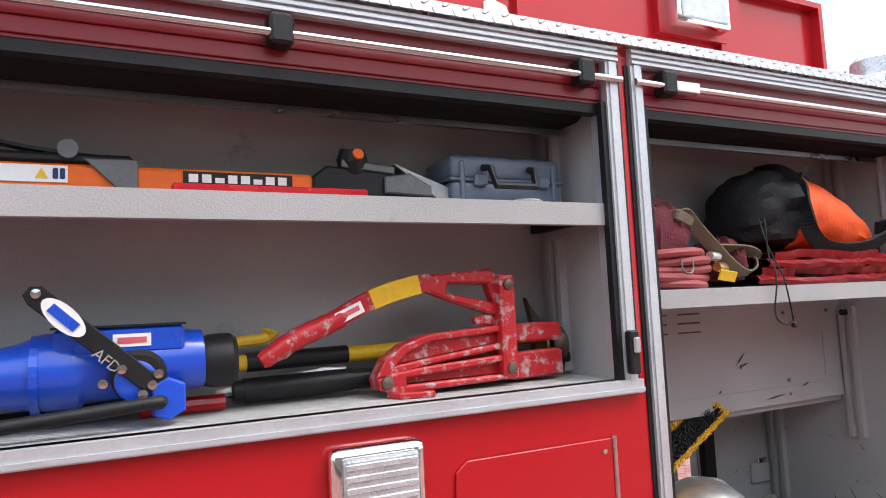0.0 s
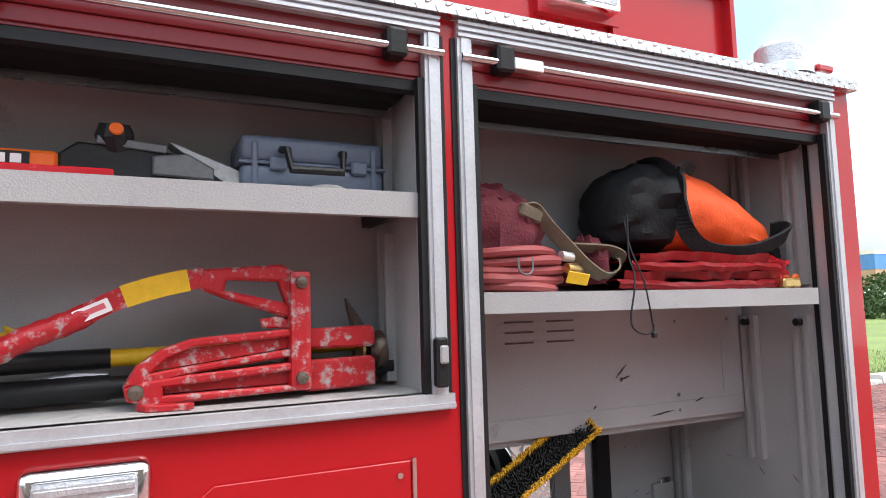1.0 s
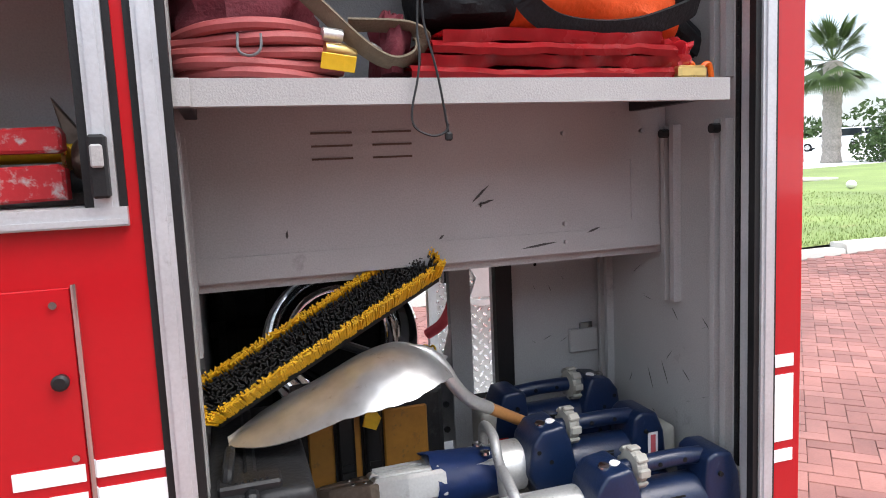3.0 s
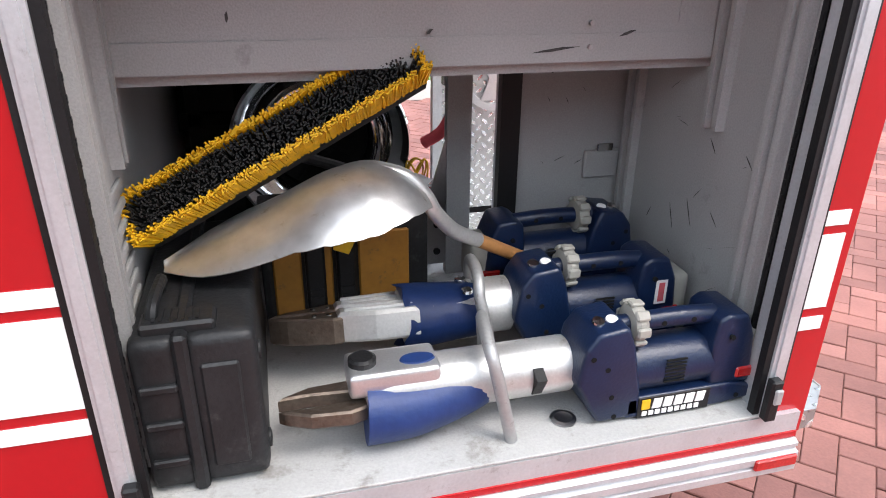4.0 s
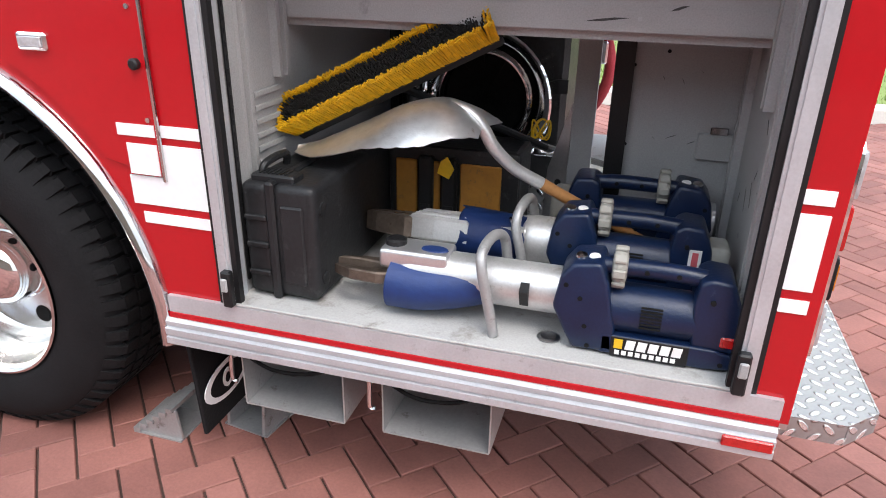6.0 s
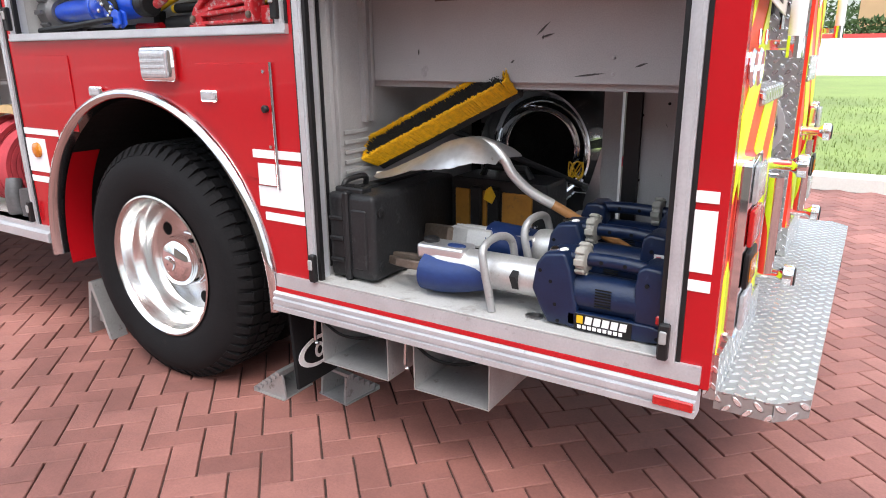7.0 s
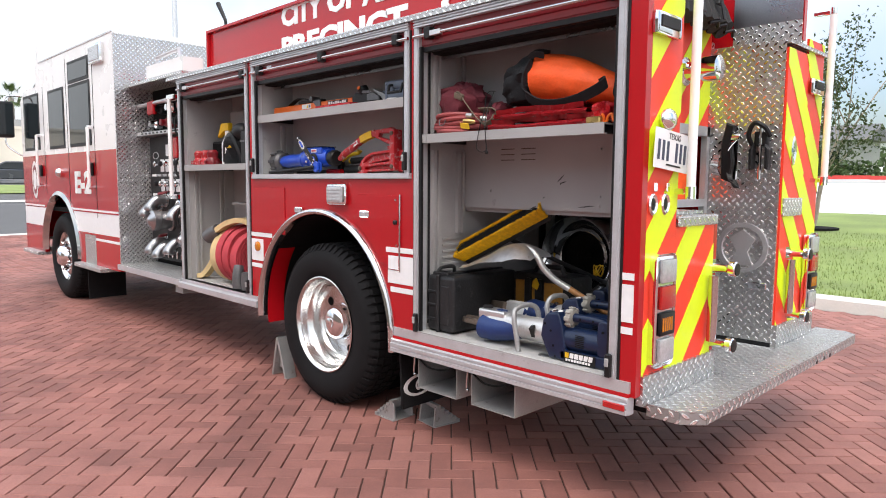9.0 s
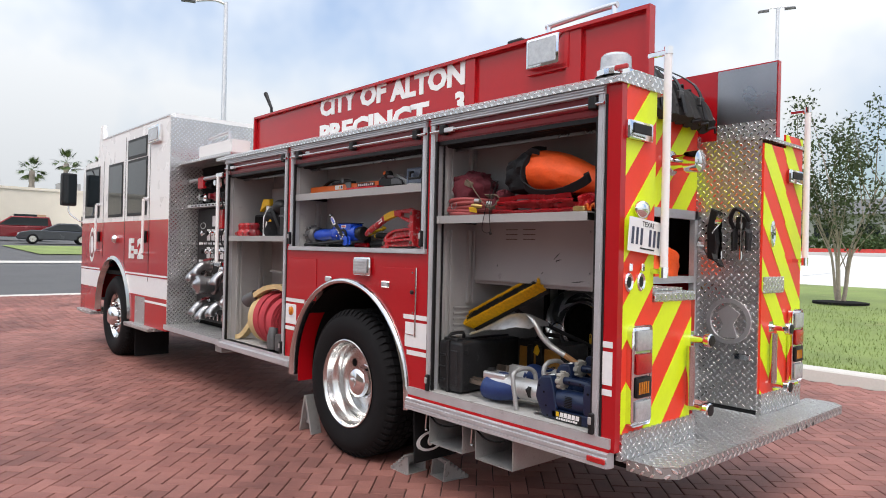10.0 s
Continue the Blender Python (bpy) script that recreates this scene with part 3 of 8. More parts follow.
for x, w in ((-1.365, 0.085), (-0.565, 0.10)):
    box(bm, x, x + w, PY0 + 0.004, PY0 + 0.025, PZ0, PZ1 - 0.02)
board = P("raised_side_board", bm, RED, "tall red side board above the roof edge")
sign = P("sign_board", bx(PX0 + 0.03, -1.385, PY0 + 0.018, PY0 + 0.0245, PZ0, PZ1 - 0.022), RED)
for txt, x0, x1, z, s in (("CITY", -3.13, -2.60, 2.505, 0.2), ("OF", -2.55, -2.22, 2.505, 0.195), ("ALTON", -2.17, -1.38, 2.49, 0.195), ("PRECINCT", -3.13, -1.73, 2.285, 0.19), ("3", -1.47, -1.38, 2.30, 0.19)):
    tx = letters(txt, s, SIDE, WHITE, sign, "lettering", bold=0.05)
    xs = [v.co.x for v in tx.data.vertices]
    k = (x1 - x0) / (max(xs) - min(xs))
    tx.data.transform(Matrix.Translation((x0, PY0 + 0.0155, z)) @ Matrix.Diagonal((k, 1, 1, 1)) @ Matrix.Translation((-min(xs), 0, 0)))
sl = P("scene_light", bx(-0.81, -0.575, PY0 - 0.05, PY0 + 0.024, 2.45, 2.62, 0.012, seg=2), CHROME, "square scene light in a chrome bezel", smooth=True)
part("lens", bx(-0.792, -0.593, PY0 - 0.056, PY0 - 0.049, 2.467, 2.603, 0.004), LENSW, sl)
part("mount_plate", bx(-0.84, -0.545, PY0 + 0.0, PY0 + 0.0245, 2.43, 2.64), RED, sl)
gr = P("roof_grab_rail", tube(bmesh.new(), smooth_path([(-0.72, PY1 - 0.02, 2.69), (-0.4, PY1 - 0.02, 2.70), (-0.25, PY1 - 0.02, 2.70)], 4), 0.016, 12), ALU, "tubular metal roof grab rail", smooth=True)
for x in (-0.70, -0.27):
    part("stanchion", cyl((x, PY1 - 0.02, 2.63), (x, PY1 - 0.02, 2.695), 0.016, 12), CHROME, gr)
P("roof_lamp", bx(-1.02, -0.9, PY1 - 0.03, PY1 + 0.06, 2.63, 2.675, 0.01), BLACKP)
P("antenna", tube(bmesh.new(), [(-4.090, 0.4, 2.5), (-4.110, 0.4, 2.72), (-4.236, 0.4, 2.88)], [0.012, 0.014, 0.02], 8), BLACKP)
# corner beacon
bc = P("beacon", lathe(bmesh.new(), [(0.085, 0), (0.085, 0.02), (0.075, 0.03), (0.072, 0.085), (0.06, 0.098), (0.01, 0.10)], 24, pose(-0.10, 0.12, 2.262)), LENSW, "clear ribbed corner beacon", smooth=True)
part("base", lathe(bmesh.new(), [(0.095, -0.01), (0.095, 0.015), (0.086, 0.018)], 24, pose(-0.10, 0.12, 2.262)), CHROME, bc)
P("corner_marker", bx(-0.05, 0.02, 0.03, 0.05, 2.263, 2.285, 0.005), LENSR)

# ---- pump bay and cab ----
CB, CF = -5.620, -9.105
P("running_board", bx(CB, -4.187, -0.02, 0.5, 0.515, 0.55), TREADW)
bm = bx(CB, -4.187, -0.03, -0.02, 0.50, 0.55)
P("running_board_edge", bm, ANOD)
P("board_bracket", bx(-4.381, -4.236, 0.02, 0.2, 0.42, 0.51), GREY)
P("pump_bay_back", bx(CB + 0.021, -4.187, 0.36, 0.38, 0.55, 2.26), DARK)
P("cab_rear_plate", bx(CB, CB + 0.02, 0.0, 2.08, 0.55, 2.78), TREAD, "tread plate back of the cab")
P("pump_roof", bx(CB + 0.02, -4.332, 0.10, 2.08, 2.27, 2.30), TREAD)
P("pump_roof_edge", bx(CB + 0.5, -4.332, 0.12, 0.3, 2.30, 2.42), WHITE)
PYF = 0.315
pp = P("pump_panel", bx(CB + 0.022, -4.203, PYF, PYF + 0.04, 0.60, 1.80), BLACKP, "black pump control panel with gauges and valves")
rack = P("pump_rack", bx(CB + 0.021, -4.203, 0.20, PYF + 0.04, 1.81, 1.84), ALU)
for k in range(14):
    part("rack_slot", bx(-5.50 + 0.09 * k, -5.45 + 0.09 * k, 0.1985, 0.1998, 1.817, 1.833), BLACKP, rack)
P("bay_front", bx(-4.202, -4.188, 0.05, 0.5, 0.56, 2.15), DRED)
rnd = random.Random(4)
for j, z in enumerate((1.52, 1.33)):
    for i in range(9):
        x = -5.30 + 0.115 * i
        pl_ = part("valve_plate", bx(x - 0.04, x + 0.04, PYF - 0.004, PYF - 0.0005, z - 0.06, z + 0.06, 0.001), TAPE if rnd.random() < 0.4 else STEEL, pp)
        part("pull_knob", lathe(bmesh.new(), [(0.012, 0.0), (0.012, 0.05), (0.026, 0.055), (0.028, 0.075), (0.015, 0.082)], 12, pose(x, PYF - 0.0045, z + 0.015, 90)), (CHROME, BLACKP, CHROME)[(i + j) % 3], pl_)
    for i in range(10):
        part("name_strip", bx(-5.55 + 0.125 * i, -5.45 + 0.125 * i, PYF - 0.004, PYF - 0.0005, z - 0.105, z - 0.08, 0.001), STEEL if i % 3 else TAPE, pp)
part("oval_badge", lathe(bmesh.new(), [(0.05, 0), (0.05, 0.004), (0.04, 0.004)], 20, pose(-5.45, PYF - 0.0005, 1.62, 90) @ Matrix.Diagonal((1.4, 0.7, 1, 1)), caps=False), ALU, pp)
part("notice", bx(-5.21, -5.12, PYF - 0.003, PYF - 0.0005, 1.61, 1.72), TAPE, pp)
for x, z, r in ((-5.12, 1.0, 0.085), (-4.45, 0.86, 0.07)):
    so = part("suction_inlet", lathe(bmesh.new(), [(r * 1.25, 0), (r * 1.25, 0.02), (r, 0.025), (r, 0.12), (r * 1.12, 0.13), (r * 1.12, 0.19), (r * 0.85, 0.21), (r * 0.8, 0.17), (0.02, 0.17)], 26, pose(x, PYF, z, 90)), BRUSH, pp, smooth=True)
    part("cap", lathe(bmesh.new(), [(r * 0.8, 0.172), (r * 0.75, 0.20), (r * 0.3, 0.23), (0.02, 0.235)], 22, pose(x, PYF, z, 90)), BRUSH, so, smooth=True)
    for k in range(3):
        an = 2 * math.pi * k / 3 + 0.4
        part("lug", bx(r * 1.05, r * 1.35, -0.018, 0.018, -0.185, -0.14, 0.004, m=pose(x, PYF, z) @ Matrix.Rotation(an, 4, "Y") @ Matrix.Rotation(radians(-90), 4, "X") @ Matrix.Diagonal((1, 1, -1, 1))), BRUSH, so)
for x, z in ((-5.36, 1.13), (-5.22, 1.19), (-4.72, 1.12), (-5.25, 0.78), (-5.08, 0.75), (-4.82, 0.80)):
    dc = part("discharge_elbow", tube(bmesh.new(), smooth_path([(x, PYF, z), (x, PYF - 0.09, z + 0.005), (x - 0.01, PYF - 0.15, z - 0.05), (x - 0.015, PYF - 0.16, z - 0.10)], 4), [0.045] * 9 + [0.052, 0.055, 0.055, 0.05], 14), BRUSH, pp, smooth=True)
    part("collar", lathe(bmesh.new(), [(0.07, 0), (0.07, 0.012), (0.05, 0.02)], 18, pose(x, PYF, z, 90)), STEEL, dc)
    part("handwheel", lathe(bmesh.new(), [(0.045, 0), (0.05, 0.008), (0.045, 0.016), (0.03, 0.008)], 14, pose(x + 0.03, PYF - 0.05, z + 0.06, 15), caps=False), DRED if x < -5.2 else BLACKP, dc)
part("red_control_box", bx(-4.98, -4.84, PYF - 0.05, PYF - 0.0005, 1.58, 1.78, 0.01), RED, pp)
gh = thing("relief_gauge", "large white dial gauge with a chrome rim on the pump panel", "gauge")
for x, z, r in ((-4.90, 1.11, 0.085),):
    part("rim", lathe(bmesh.new(), [(r, 0), (r, 0.03), (r - 0.015, 0.034), (r - 0.017, 0.02)], 22, pose(x, PYF - 0.0005, z, 90)), CHROME, gh)
    part("dial", cyl((x, PYF - 0.016, z), (x, PYF - 0.0215, z), r - 0.016, 22), WHITE, gh)
    part("needle", bx(-0.003, 0.003, -0.0015, 0, -0.01, 0.05, m=pose(x, PYF - 0.0222, z, 0, 35)), BLACKP, gh)
for k in range(9):
    part("drain_lever", bx(-5.50 + 0.1 * k, -5.475 + 0.1 * k, PYF - 0.02, PYF - 0.0005, 0.63, 0.70, 0.003), STEEL, pp)
P("bay_grab_rail", cyl((-4.303, -0.02, 1.25), (-4.303, -0.02, 2.05), 0.017, 12), WHITE, "white upright grab rail", smooth=True)
P("rail_bracket", bx(-4.342, -4.197, -0.03, 0.02, 2.04, 2.08, 0.006), CHROME)
P("rail_bracket", bx(-4.342, -4.197, -0.03, 0.02, 1.22, 1.26, 0.006), CHROME)
P("bay_top_rail", cyl((-5.59, 0.22, 2.1), (-4.207, 0.22, 2.12), 0.02, 10), ALU)
P("hung_strap", bx(-5.35, -5.2, 0.2, 0.24, 2.0, 2.13, 0.01), RED)
for k in range(9):
    x = -5.349 + 0.13 * k
    P("hung_coupling", lathe(bmesh.new(), [(0.045, 0), (0.045, 0.08), (0.03, 0.1), (0.03, 0.14)], 12, pose(x, 0.36, 1.92 + 0.13 * (k % 2), 90)), (CHROME, BLACKP, DRED)[k % 3])
P("bay_red_pipe", tube(bmesh.new(), smooth_path([(-4.284, 0.3, 2.0), (-4.26, 0.24, 1.9), (-4.26, 0.24, 1.6), (-4.284, 0.3, 1.5)], 5), 0.05, 10), RED)
for z in (1.85, 1.5, 1.08):
    P("cable_loop", tube(bmesh.new(), smooth_path([(-4.197, 0.04, z + 0.1), (-4.236, 0.0, z + 0.03), (-4.236, 0.0, z - 0.07), (-4.197, 0.04, z - 0.13)], 5), 0.008, 6), BLACKP)
P("bay_roof_rail", tube(bmesh.new(), [(-5.058, 0.2, 2.42), (-5.058, 0.2, 2.5), (-4.574, 0.2, 2.52), (-4.574, 0.2, 2.42)], 0.018, 8), ALU)

# cab shell: outline along the length, raised roof at the rear


def cab_side(z0, z1, material, name, xr=(-20, 20)):
    bm = bmesh.new()
    # columns clipped by the wheel arch of the front wheel
    fx, fz, fr = -7.556, 0.5, 0.70
    xs = sorted(set([CF - 0.0, CB - 0.002, -8.156, -8.369, CF + 0.2] + [fx + fr * math.cos(math.pi * i / 30) for i in range(31)]))
    def top(x):
        if x > -8.156:
            return 2.80
        if x > -8.369:
            return 2.55 + (x + 8.62) / 0.22 * 0.25
        if x > CF + 0.2:
            return 2.53
        return 2.40 + (x - CF) / 0.2 * 0.13
    for a, b in zip(xs, xs[1:]):
        if not (xr[0] <= (a + b) / 2 <= xr[1]):
            continue
        q = []
        for x in (a, b):
            lo = z0
            if abs(x - fx) < fr:
                lo = max(lo, fz + math.sqrt(fr * fr - (x - fx) ** 2))
            q.append((x, lo, max(lo, min(z1, top(x)))))
        if q[0][2] - q[0][1] < 1e-4 and q[1][2] - q[1][1] < 1e-4:
            continue
        vs = [bm.verts.new(c) for c in ((q[0][0], 0, q[0][1]), (q[1][0], 0, q[1][1]), (q[1][0], 0, q[1][2]), (q[0][0], 0, q[0][2]))]
        bm.faces.new(vs)
    bmesh.ops.remove_doubles(bm, verts=bm.verts, dist=0.0005)
    r = bmesh.ops.extrude_face_region(bm, geom=list(bm.faces))
    bmesh.ops.translate(bm, verts=[v for v in r["geom"] if isinstance(v, bmesh.types.BMVert)], vec=(0, 0.05, 0))
    bmesh.ops.recalc_face_normals(bm, faces=bm.faces)
    return P(name, bm, material)


cab_side(1.68, 3.0, WHITE, "cab_upper_side")
cab_side(1.03, 1.68, RED, "cab_lower_side")
for xr_ in ((-20, -7.556), (-7.556, 20)):
    cab_side(0.80, 1.03, TAPE, "cab_stripe_band", xr_)
    cab_side(0.47, 0.80, RED, "cab_skirt", xr_)
P("thin_stripe", bx(CF, -8.175, -0.003, 0, 1.045, 1.065), TAPE)
P("thin_stripe", bx(-7.091, CB, -0.003, 0, 1.045, 1.065), TAPE)
P("thin_stripe", bx(-6.414, CB, -0.003, 0, 0.74, 0.765), TAPE)
P("band_shadow_line", bx(-6.994, CB, -0.003, 0, 0.80, 0.812), RED)
P("band_line", bx(-7.043, CB, -0.003, 0, 1.03, 1.044), RED)
# far side, roof and front of the cab
P("cab_roof", pr([(CB, 2.779), (CB, 2.83), (-8.156, 2.83), (-8.388, 2.57), (CF + 0.2, 2.55), (CF - 0.05, 2.38), (CF - 0.05, 2.3), (CF + 0.1, 2.3), (-8.059, 2.779)], 0.0505, 2.04, "y"), WHITE)
P("cab_far_side", bx(CF, CB, 2.04, 2.08, 0.55, 2.55), WHITE)
P("cab_front", bx(CF - 0.06, CF - 0.005, 0.02, 2.06, 0.6, 2.4), RED)
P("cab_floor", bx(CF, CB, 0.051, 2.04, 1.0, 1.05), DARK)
P("front_bumper", bx(CF - 0.5, CF - 0.07, 0.12, 1.96, 0.55, 0.78, 0.02), TREADW)
P("drip_moulding", bx(-8.156, CB, -0.008, 0.0, 2.795, 2.81), ALU)
# windows of the cab
for x0, x1, z0, z1 in ((-7.014, -6.356, 2.45, 2.65), (-7.014, -6.336, 1.76, 2.40), (-7.808, -7.236, 1.76, 2.41), (-8.930, -8.253, 1.77, 2.43)):
    w = P("cab_window", bx(x0 - 0.02, x1 + 0.02, -0.006, -0.0005, z0 - 0.02, z1 + 0.02, 0.003), BLACKP, "dark tinted cab window")
    part("pane", bx(x0 + 0.015, x1 - 0.015, -0.009, -0.006, z0 + 0.015, z1 - 0.015), GLASS, w)
for x in (-7.130, -6.239, -8.059):
    P("door_gap", bx(x, x + 0.012, -0.002, -0.0002, 0.98 if x > -8 else 1.22, 2.72 if x > -8 else 2.5), BLACKP)
for x in (-6.259, -8.175):
    g = P("door_grab_rail", cyl((x, -0.06, 1.30), (x, -0.06, 1.92), 0.016, 12), WHITE, "white door grab rail", smooth=True)
    for z in (1.30, 1.92):
        part("bracket", cyl((x, -0.06, z), (x, -0.0, z), 0.02, 10), CHROME, g)
for x in (-6.414, -8.301):
    P("door_handle", bx(x, x + 0.13, -0.03, -0.001, 1.42, 1.56, 0.012), BLACKP)
P("chrome_horn", lathe(bmesh.new(), [(0.05, 0), (0.055, 0.03), (0.04, 0.06), (0.01, 0.07)], 16, pose(-7.401, -0.0005, 1.46, 90)), CHROME)
for k, (c, r) in enumerate(((WHITE, 0.17), (DRED, 0.13), (TAPE, 0.09))):
    P("crest", lathe(bmesh.new(), [(r, 0), (r, 0.001 + 0.0012 * k), (0.001, 0.001 + 0.0012 * k)], 24, pose(-8.563, -0.0002, 1.38, 90) @ Matrix.Diagonal((0.8, 1.4, 1, 1))), c)
for txt in ("E-2",):
    tx = letters(txt, 0.31, SIDE, WHITE, eng, "unit_lettering", bold=0.05)
    xs = [v.co.x for v in tx.data.vertices]
    k = 0.53 / (max(xs) - min(xs))
    tx.data.transform(Matrix.Translation((-6.925, -0.004, 1.245)) @ Matrix.Diagonal((k, 1, 1, 1)) @ Matrix.Translation((-min(xs), 0, 0)))
sb = P("cab_flood_light", bx(-6.201, -5.852, -0.045, -0.0005, 2.54, 2.73, 0.014, seg=2), CHROME, smooth=True)
part("lens", bx(-6.172, -5.881, -0.052, -0.044, 2.565, 2.705, 0.004), LENSW, sb)
# front arch trim
bm = bmesh.new()
for i in range(N):
    for (r0, y0, r1, y1) in ((0.745, -0.01, 0.70, -0.03), (0.70, -0.03, 0.68, 0.04), (0.745, 0.004, 0.745, -0.01)):
        q = []
        for r, y, k in ((r0, y0, i), (r0, y0, i + 1), (r1, y1, i + 1), (r1, y1, i)):
            a = math.pi * k / N
            q.append(bm.verts.new((-7.556 + r * math.cos(a), y, 0.5 + r * math.sin(a))))
        bm.faces.new(q)
bmesh.ops.remove_doubles(bm, verts=bm.verts, dist=0.0004)
P("front_arch_trim", bm, STEEL, smooth=True)
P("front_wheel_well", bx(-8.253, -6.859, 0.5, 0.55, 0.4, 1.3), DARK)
# cab steps
for x0, x1 in ((-6.820, -5.978), (-8.979, -8.272)):
    P("cab_step", bx(x0, x1, -0.08, 0.25, 0.43, 0.475, 0.006), TREADW, "tread plate cab step")
P("step_riser", bx(-6.656, -6.317, -0.004, 0.0, 0.475, 0.79), TREADW)
P("cab_mudflap", bx(-6.801, -6.782, 0.05, 0.45, 0.05, 0.5), RUBBER)
# mirror
mr_ = P("door_mirror", bx(-9.221, -9.085, -0.28, -0.08, 1.93, 2.40, 0.03, seg=2), BLACKP, "tall black door mirror", smooth=True)
# pane is dark tinted glass, standing in for the mirror's dark reflection
part("mirror_glass", bx(-9.084, -9.081, -0.26, -0.10, 1.97, 2.37), GLASS, mr_)
part("mirror_arm", tube(bmesh.new(), smooth_path([(-9.153, -0.18, 1.93), (-9.143, -0.16, 1.82), (-9.085, -0.05, 1.72), (-9.085, 0.0, 1.7)], 5), 0.012, 8), CHROME, mr_)
part("mirror_arm", tube(bmesh.new(), smooth_path([(-9.153, -0.18, 2.40), (-9.143, -0.14, 2.47), (-9.085, -0.0, 2.48)], 5), 0.012, 8), CHROME, mr_)
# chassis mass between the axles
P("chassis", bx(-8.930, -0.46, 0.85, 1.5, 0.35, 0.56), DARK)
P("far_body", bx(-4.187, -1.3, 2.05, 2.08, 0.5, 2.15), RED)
# unseen near-black fill inside the body
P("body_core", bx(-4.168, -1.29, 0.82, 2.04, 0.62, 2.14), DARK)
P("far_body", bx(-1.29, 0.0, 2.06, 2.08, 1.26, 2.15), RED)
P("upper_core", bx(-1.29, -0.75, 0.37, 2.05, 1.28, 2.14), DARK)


# ---- wheels ----
RIMM = mat("polished_rim", (0.70, 0.70, 0.69), 0.2, 1.0, 0.03, 3, rvar=0.02)
def wheel(x, y, z, dual, far=False):
    w = P("wheel", lathe(bmesh.new(), [(0.10, -0.02), (0.12, 0.0), (0.10, 0.02)], 12, pose(x, y + 0.24, z, 90)), DARK)
    w.data.transform(Matrix.Translation((-x, -y, -z)))
    w.location = (x, y, z)
    R = 0.503
    m = Matrix.Rotation(radians(90), 4, "X")
    tp = [(0.285, 0.025), (0.305, 0.004), (0.33, -0.006), (0.38, -0.016), (0.42, -0.016), (0.452, -0.006), (0.474, 0.012), (0.486, 0.03), (R - 0.006, 0.05), (R, 0.07), (R, 0.24), (R - 0.006, 0.26), (0.486, 0.28), (0.46, 0.30), (0.33, 0.30), (0.285, 0.28)]
    tyre = part("tyre", lathe(bmesh.new(), [(r, -h) for r, h in tp], 64, m, caps=False), RUBBER, w, "worn black truck tyre", smooth=True)
    # tread blocks
    bm = bmesh.new()
    for k in range(60):
        a = 2 * math.pi * k / 60
        for h0, h1, sh in ((0.045, 0.092, 0), (0.104, 0.147, 0.5), (0.157, 0.20, 0.0), (0.212, 0.258, 0.5)):
            aa = a + sh * math.pi / 60
            box(bm, R - 0.03, R + 0.009, h0, h1, -0.0205, 0.0205, m=Matrix.Rotation(aa, 4, "Y"))
        # shoulder lug running down onto the sidewall
        prism(bm, [(R + 0.009, 0.044), (R - 0.004, 0.026), (0.470, 0.004), (0.464, 0.012), (R - 0.03, 0.05)], -0.015, 0.015, "z", m=Matrix.Rotation(a, 4, "Y"))
    part("tread", bm, RUBBER, tyre)
    if dual:
        prof = [(0.300, 0.004), (0.305, -0.004), (0.298, -0.007), (0.289, 0.002), (0.283, 0.02), (0.279, 0.05), (0.272, 0.075), (0.262, 0.085), (0.257, 0.12), (0.250, 0.145), (0.236, 0.162), (0.205, 0.168), (0.12, 0.166)]
        hubp = [(0.120, 0.166), (0.118, 0.150), (0.112, 0.148), (0.110, 0.105), (0.106, 0.085), (0.096, 0.070), (0.076, 0.058), (0.045, 0.050), (0.034, 0.049), (0.033, 0.040), (0.028, 0.037), (0.004, 0.037)]
    else:
        prof = [(0.325, 0.0), (0.325, 0.016), (0.305, 0.014), (0.29, 0.03), (0.27, 0.07), (0.21, 0.045), (0.18, 0.03), (0.15, 0.03)]
        hubp = [(0.13, 0.03), (0.12, -0.03), (0.09, -0.06), (0.03, -0.07), (0.01, -0.07)]
    rim = part("rim", lathe(bmesh.new(), [(r, -h) for r, h in prof], 56, m, caps=False), RIMM, w, "polished aluminium rim", smooth=True)
    part("hub_cap", lathe(bmesh.new(), [(r, -h) for r, h in hubp], 32, m, caps=False), CHROME, rim, smooth=True)
    for k in range(10):
        a = 2 * math.pi * k / 10
        d = -0.158 if dual else -0.028
        c, s = math.cos(a), math.sin(a)
        rr = 0.186
        if dual:
            part("hand_hole", lathe(bmesh.new(), [(0.030, 0.0), (0.026, 0.004), (0.002, 0.004)], 16, Matrix.Translation((rr * c, 0.166, rr * s)) @ m), DARK, rim) if k % 2 == 0 else None
        else:
            part("hand_hole", lathe(bmesh.new(), [(0.028, 0.0), (0.028, 0.004), (0.002, 0.004)], 14, Matrix.Translation((0.245 * c, 0.055, 0.245 * s)) @ m), DARK, rim) if k % 2 == 0 else None
            part("lug_nut", lathe(bmesh.new(), [(0.018, 0.0), (0.016, 0.035), (0.008, 0.04)], 8, Matrix.Translation((0.168 * c, 0.03, 0.168 * s)) @ m), CHROME, rim)
    return w


# lathe heights run along -y after the turn, so depth into the truck is +y
wheel(-2.182, 0.03, 0.474, True)
wheel(-7.556, 0.02, 0.474, False)
P("inner_tyre", lathe(bmesh.new(), [(0.3, 0.0), (0.47, 0.01), (0.50, 0.05), (0.50, 0.24), (0.47, 0.28), (0.3, 0.29)], 40, pose(-2.182, 0.70, 0.474, 90)), RUBBER)
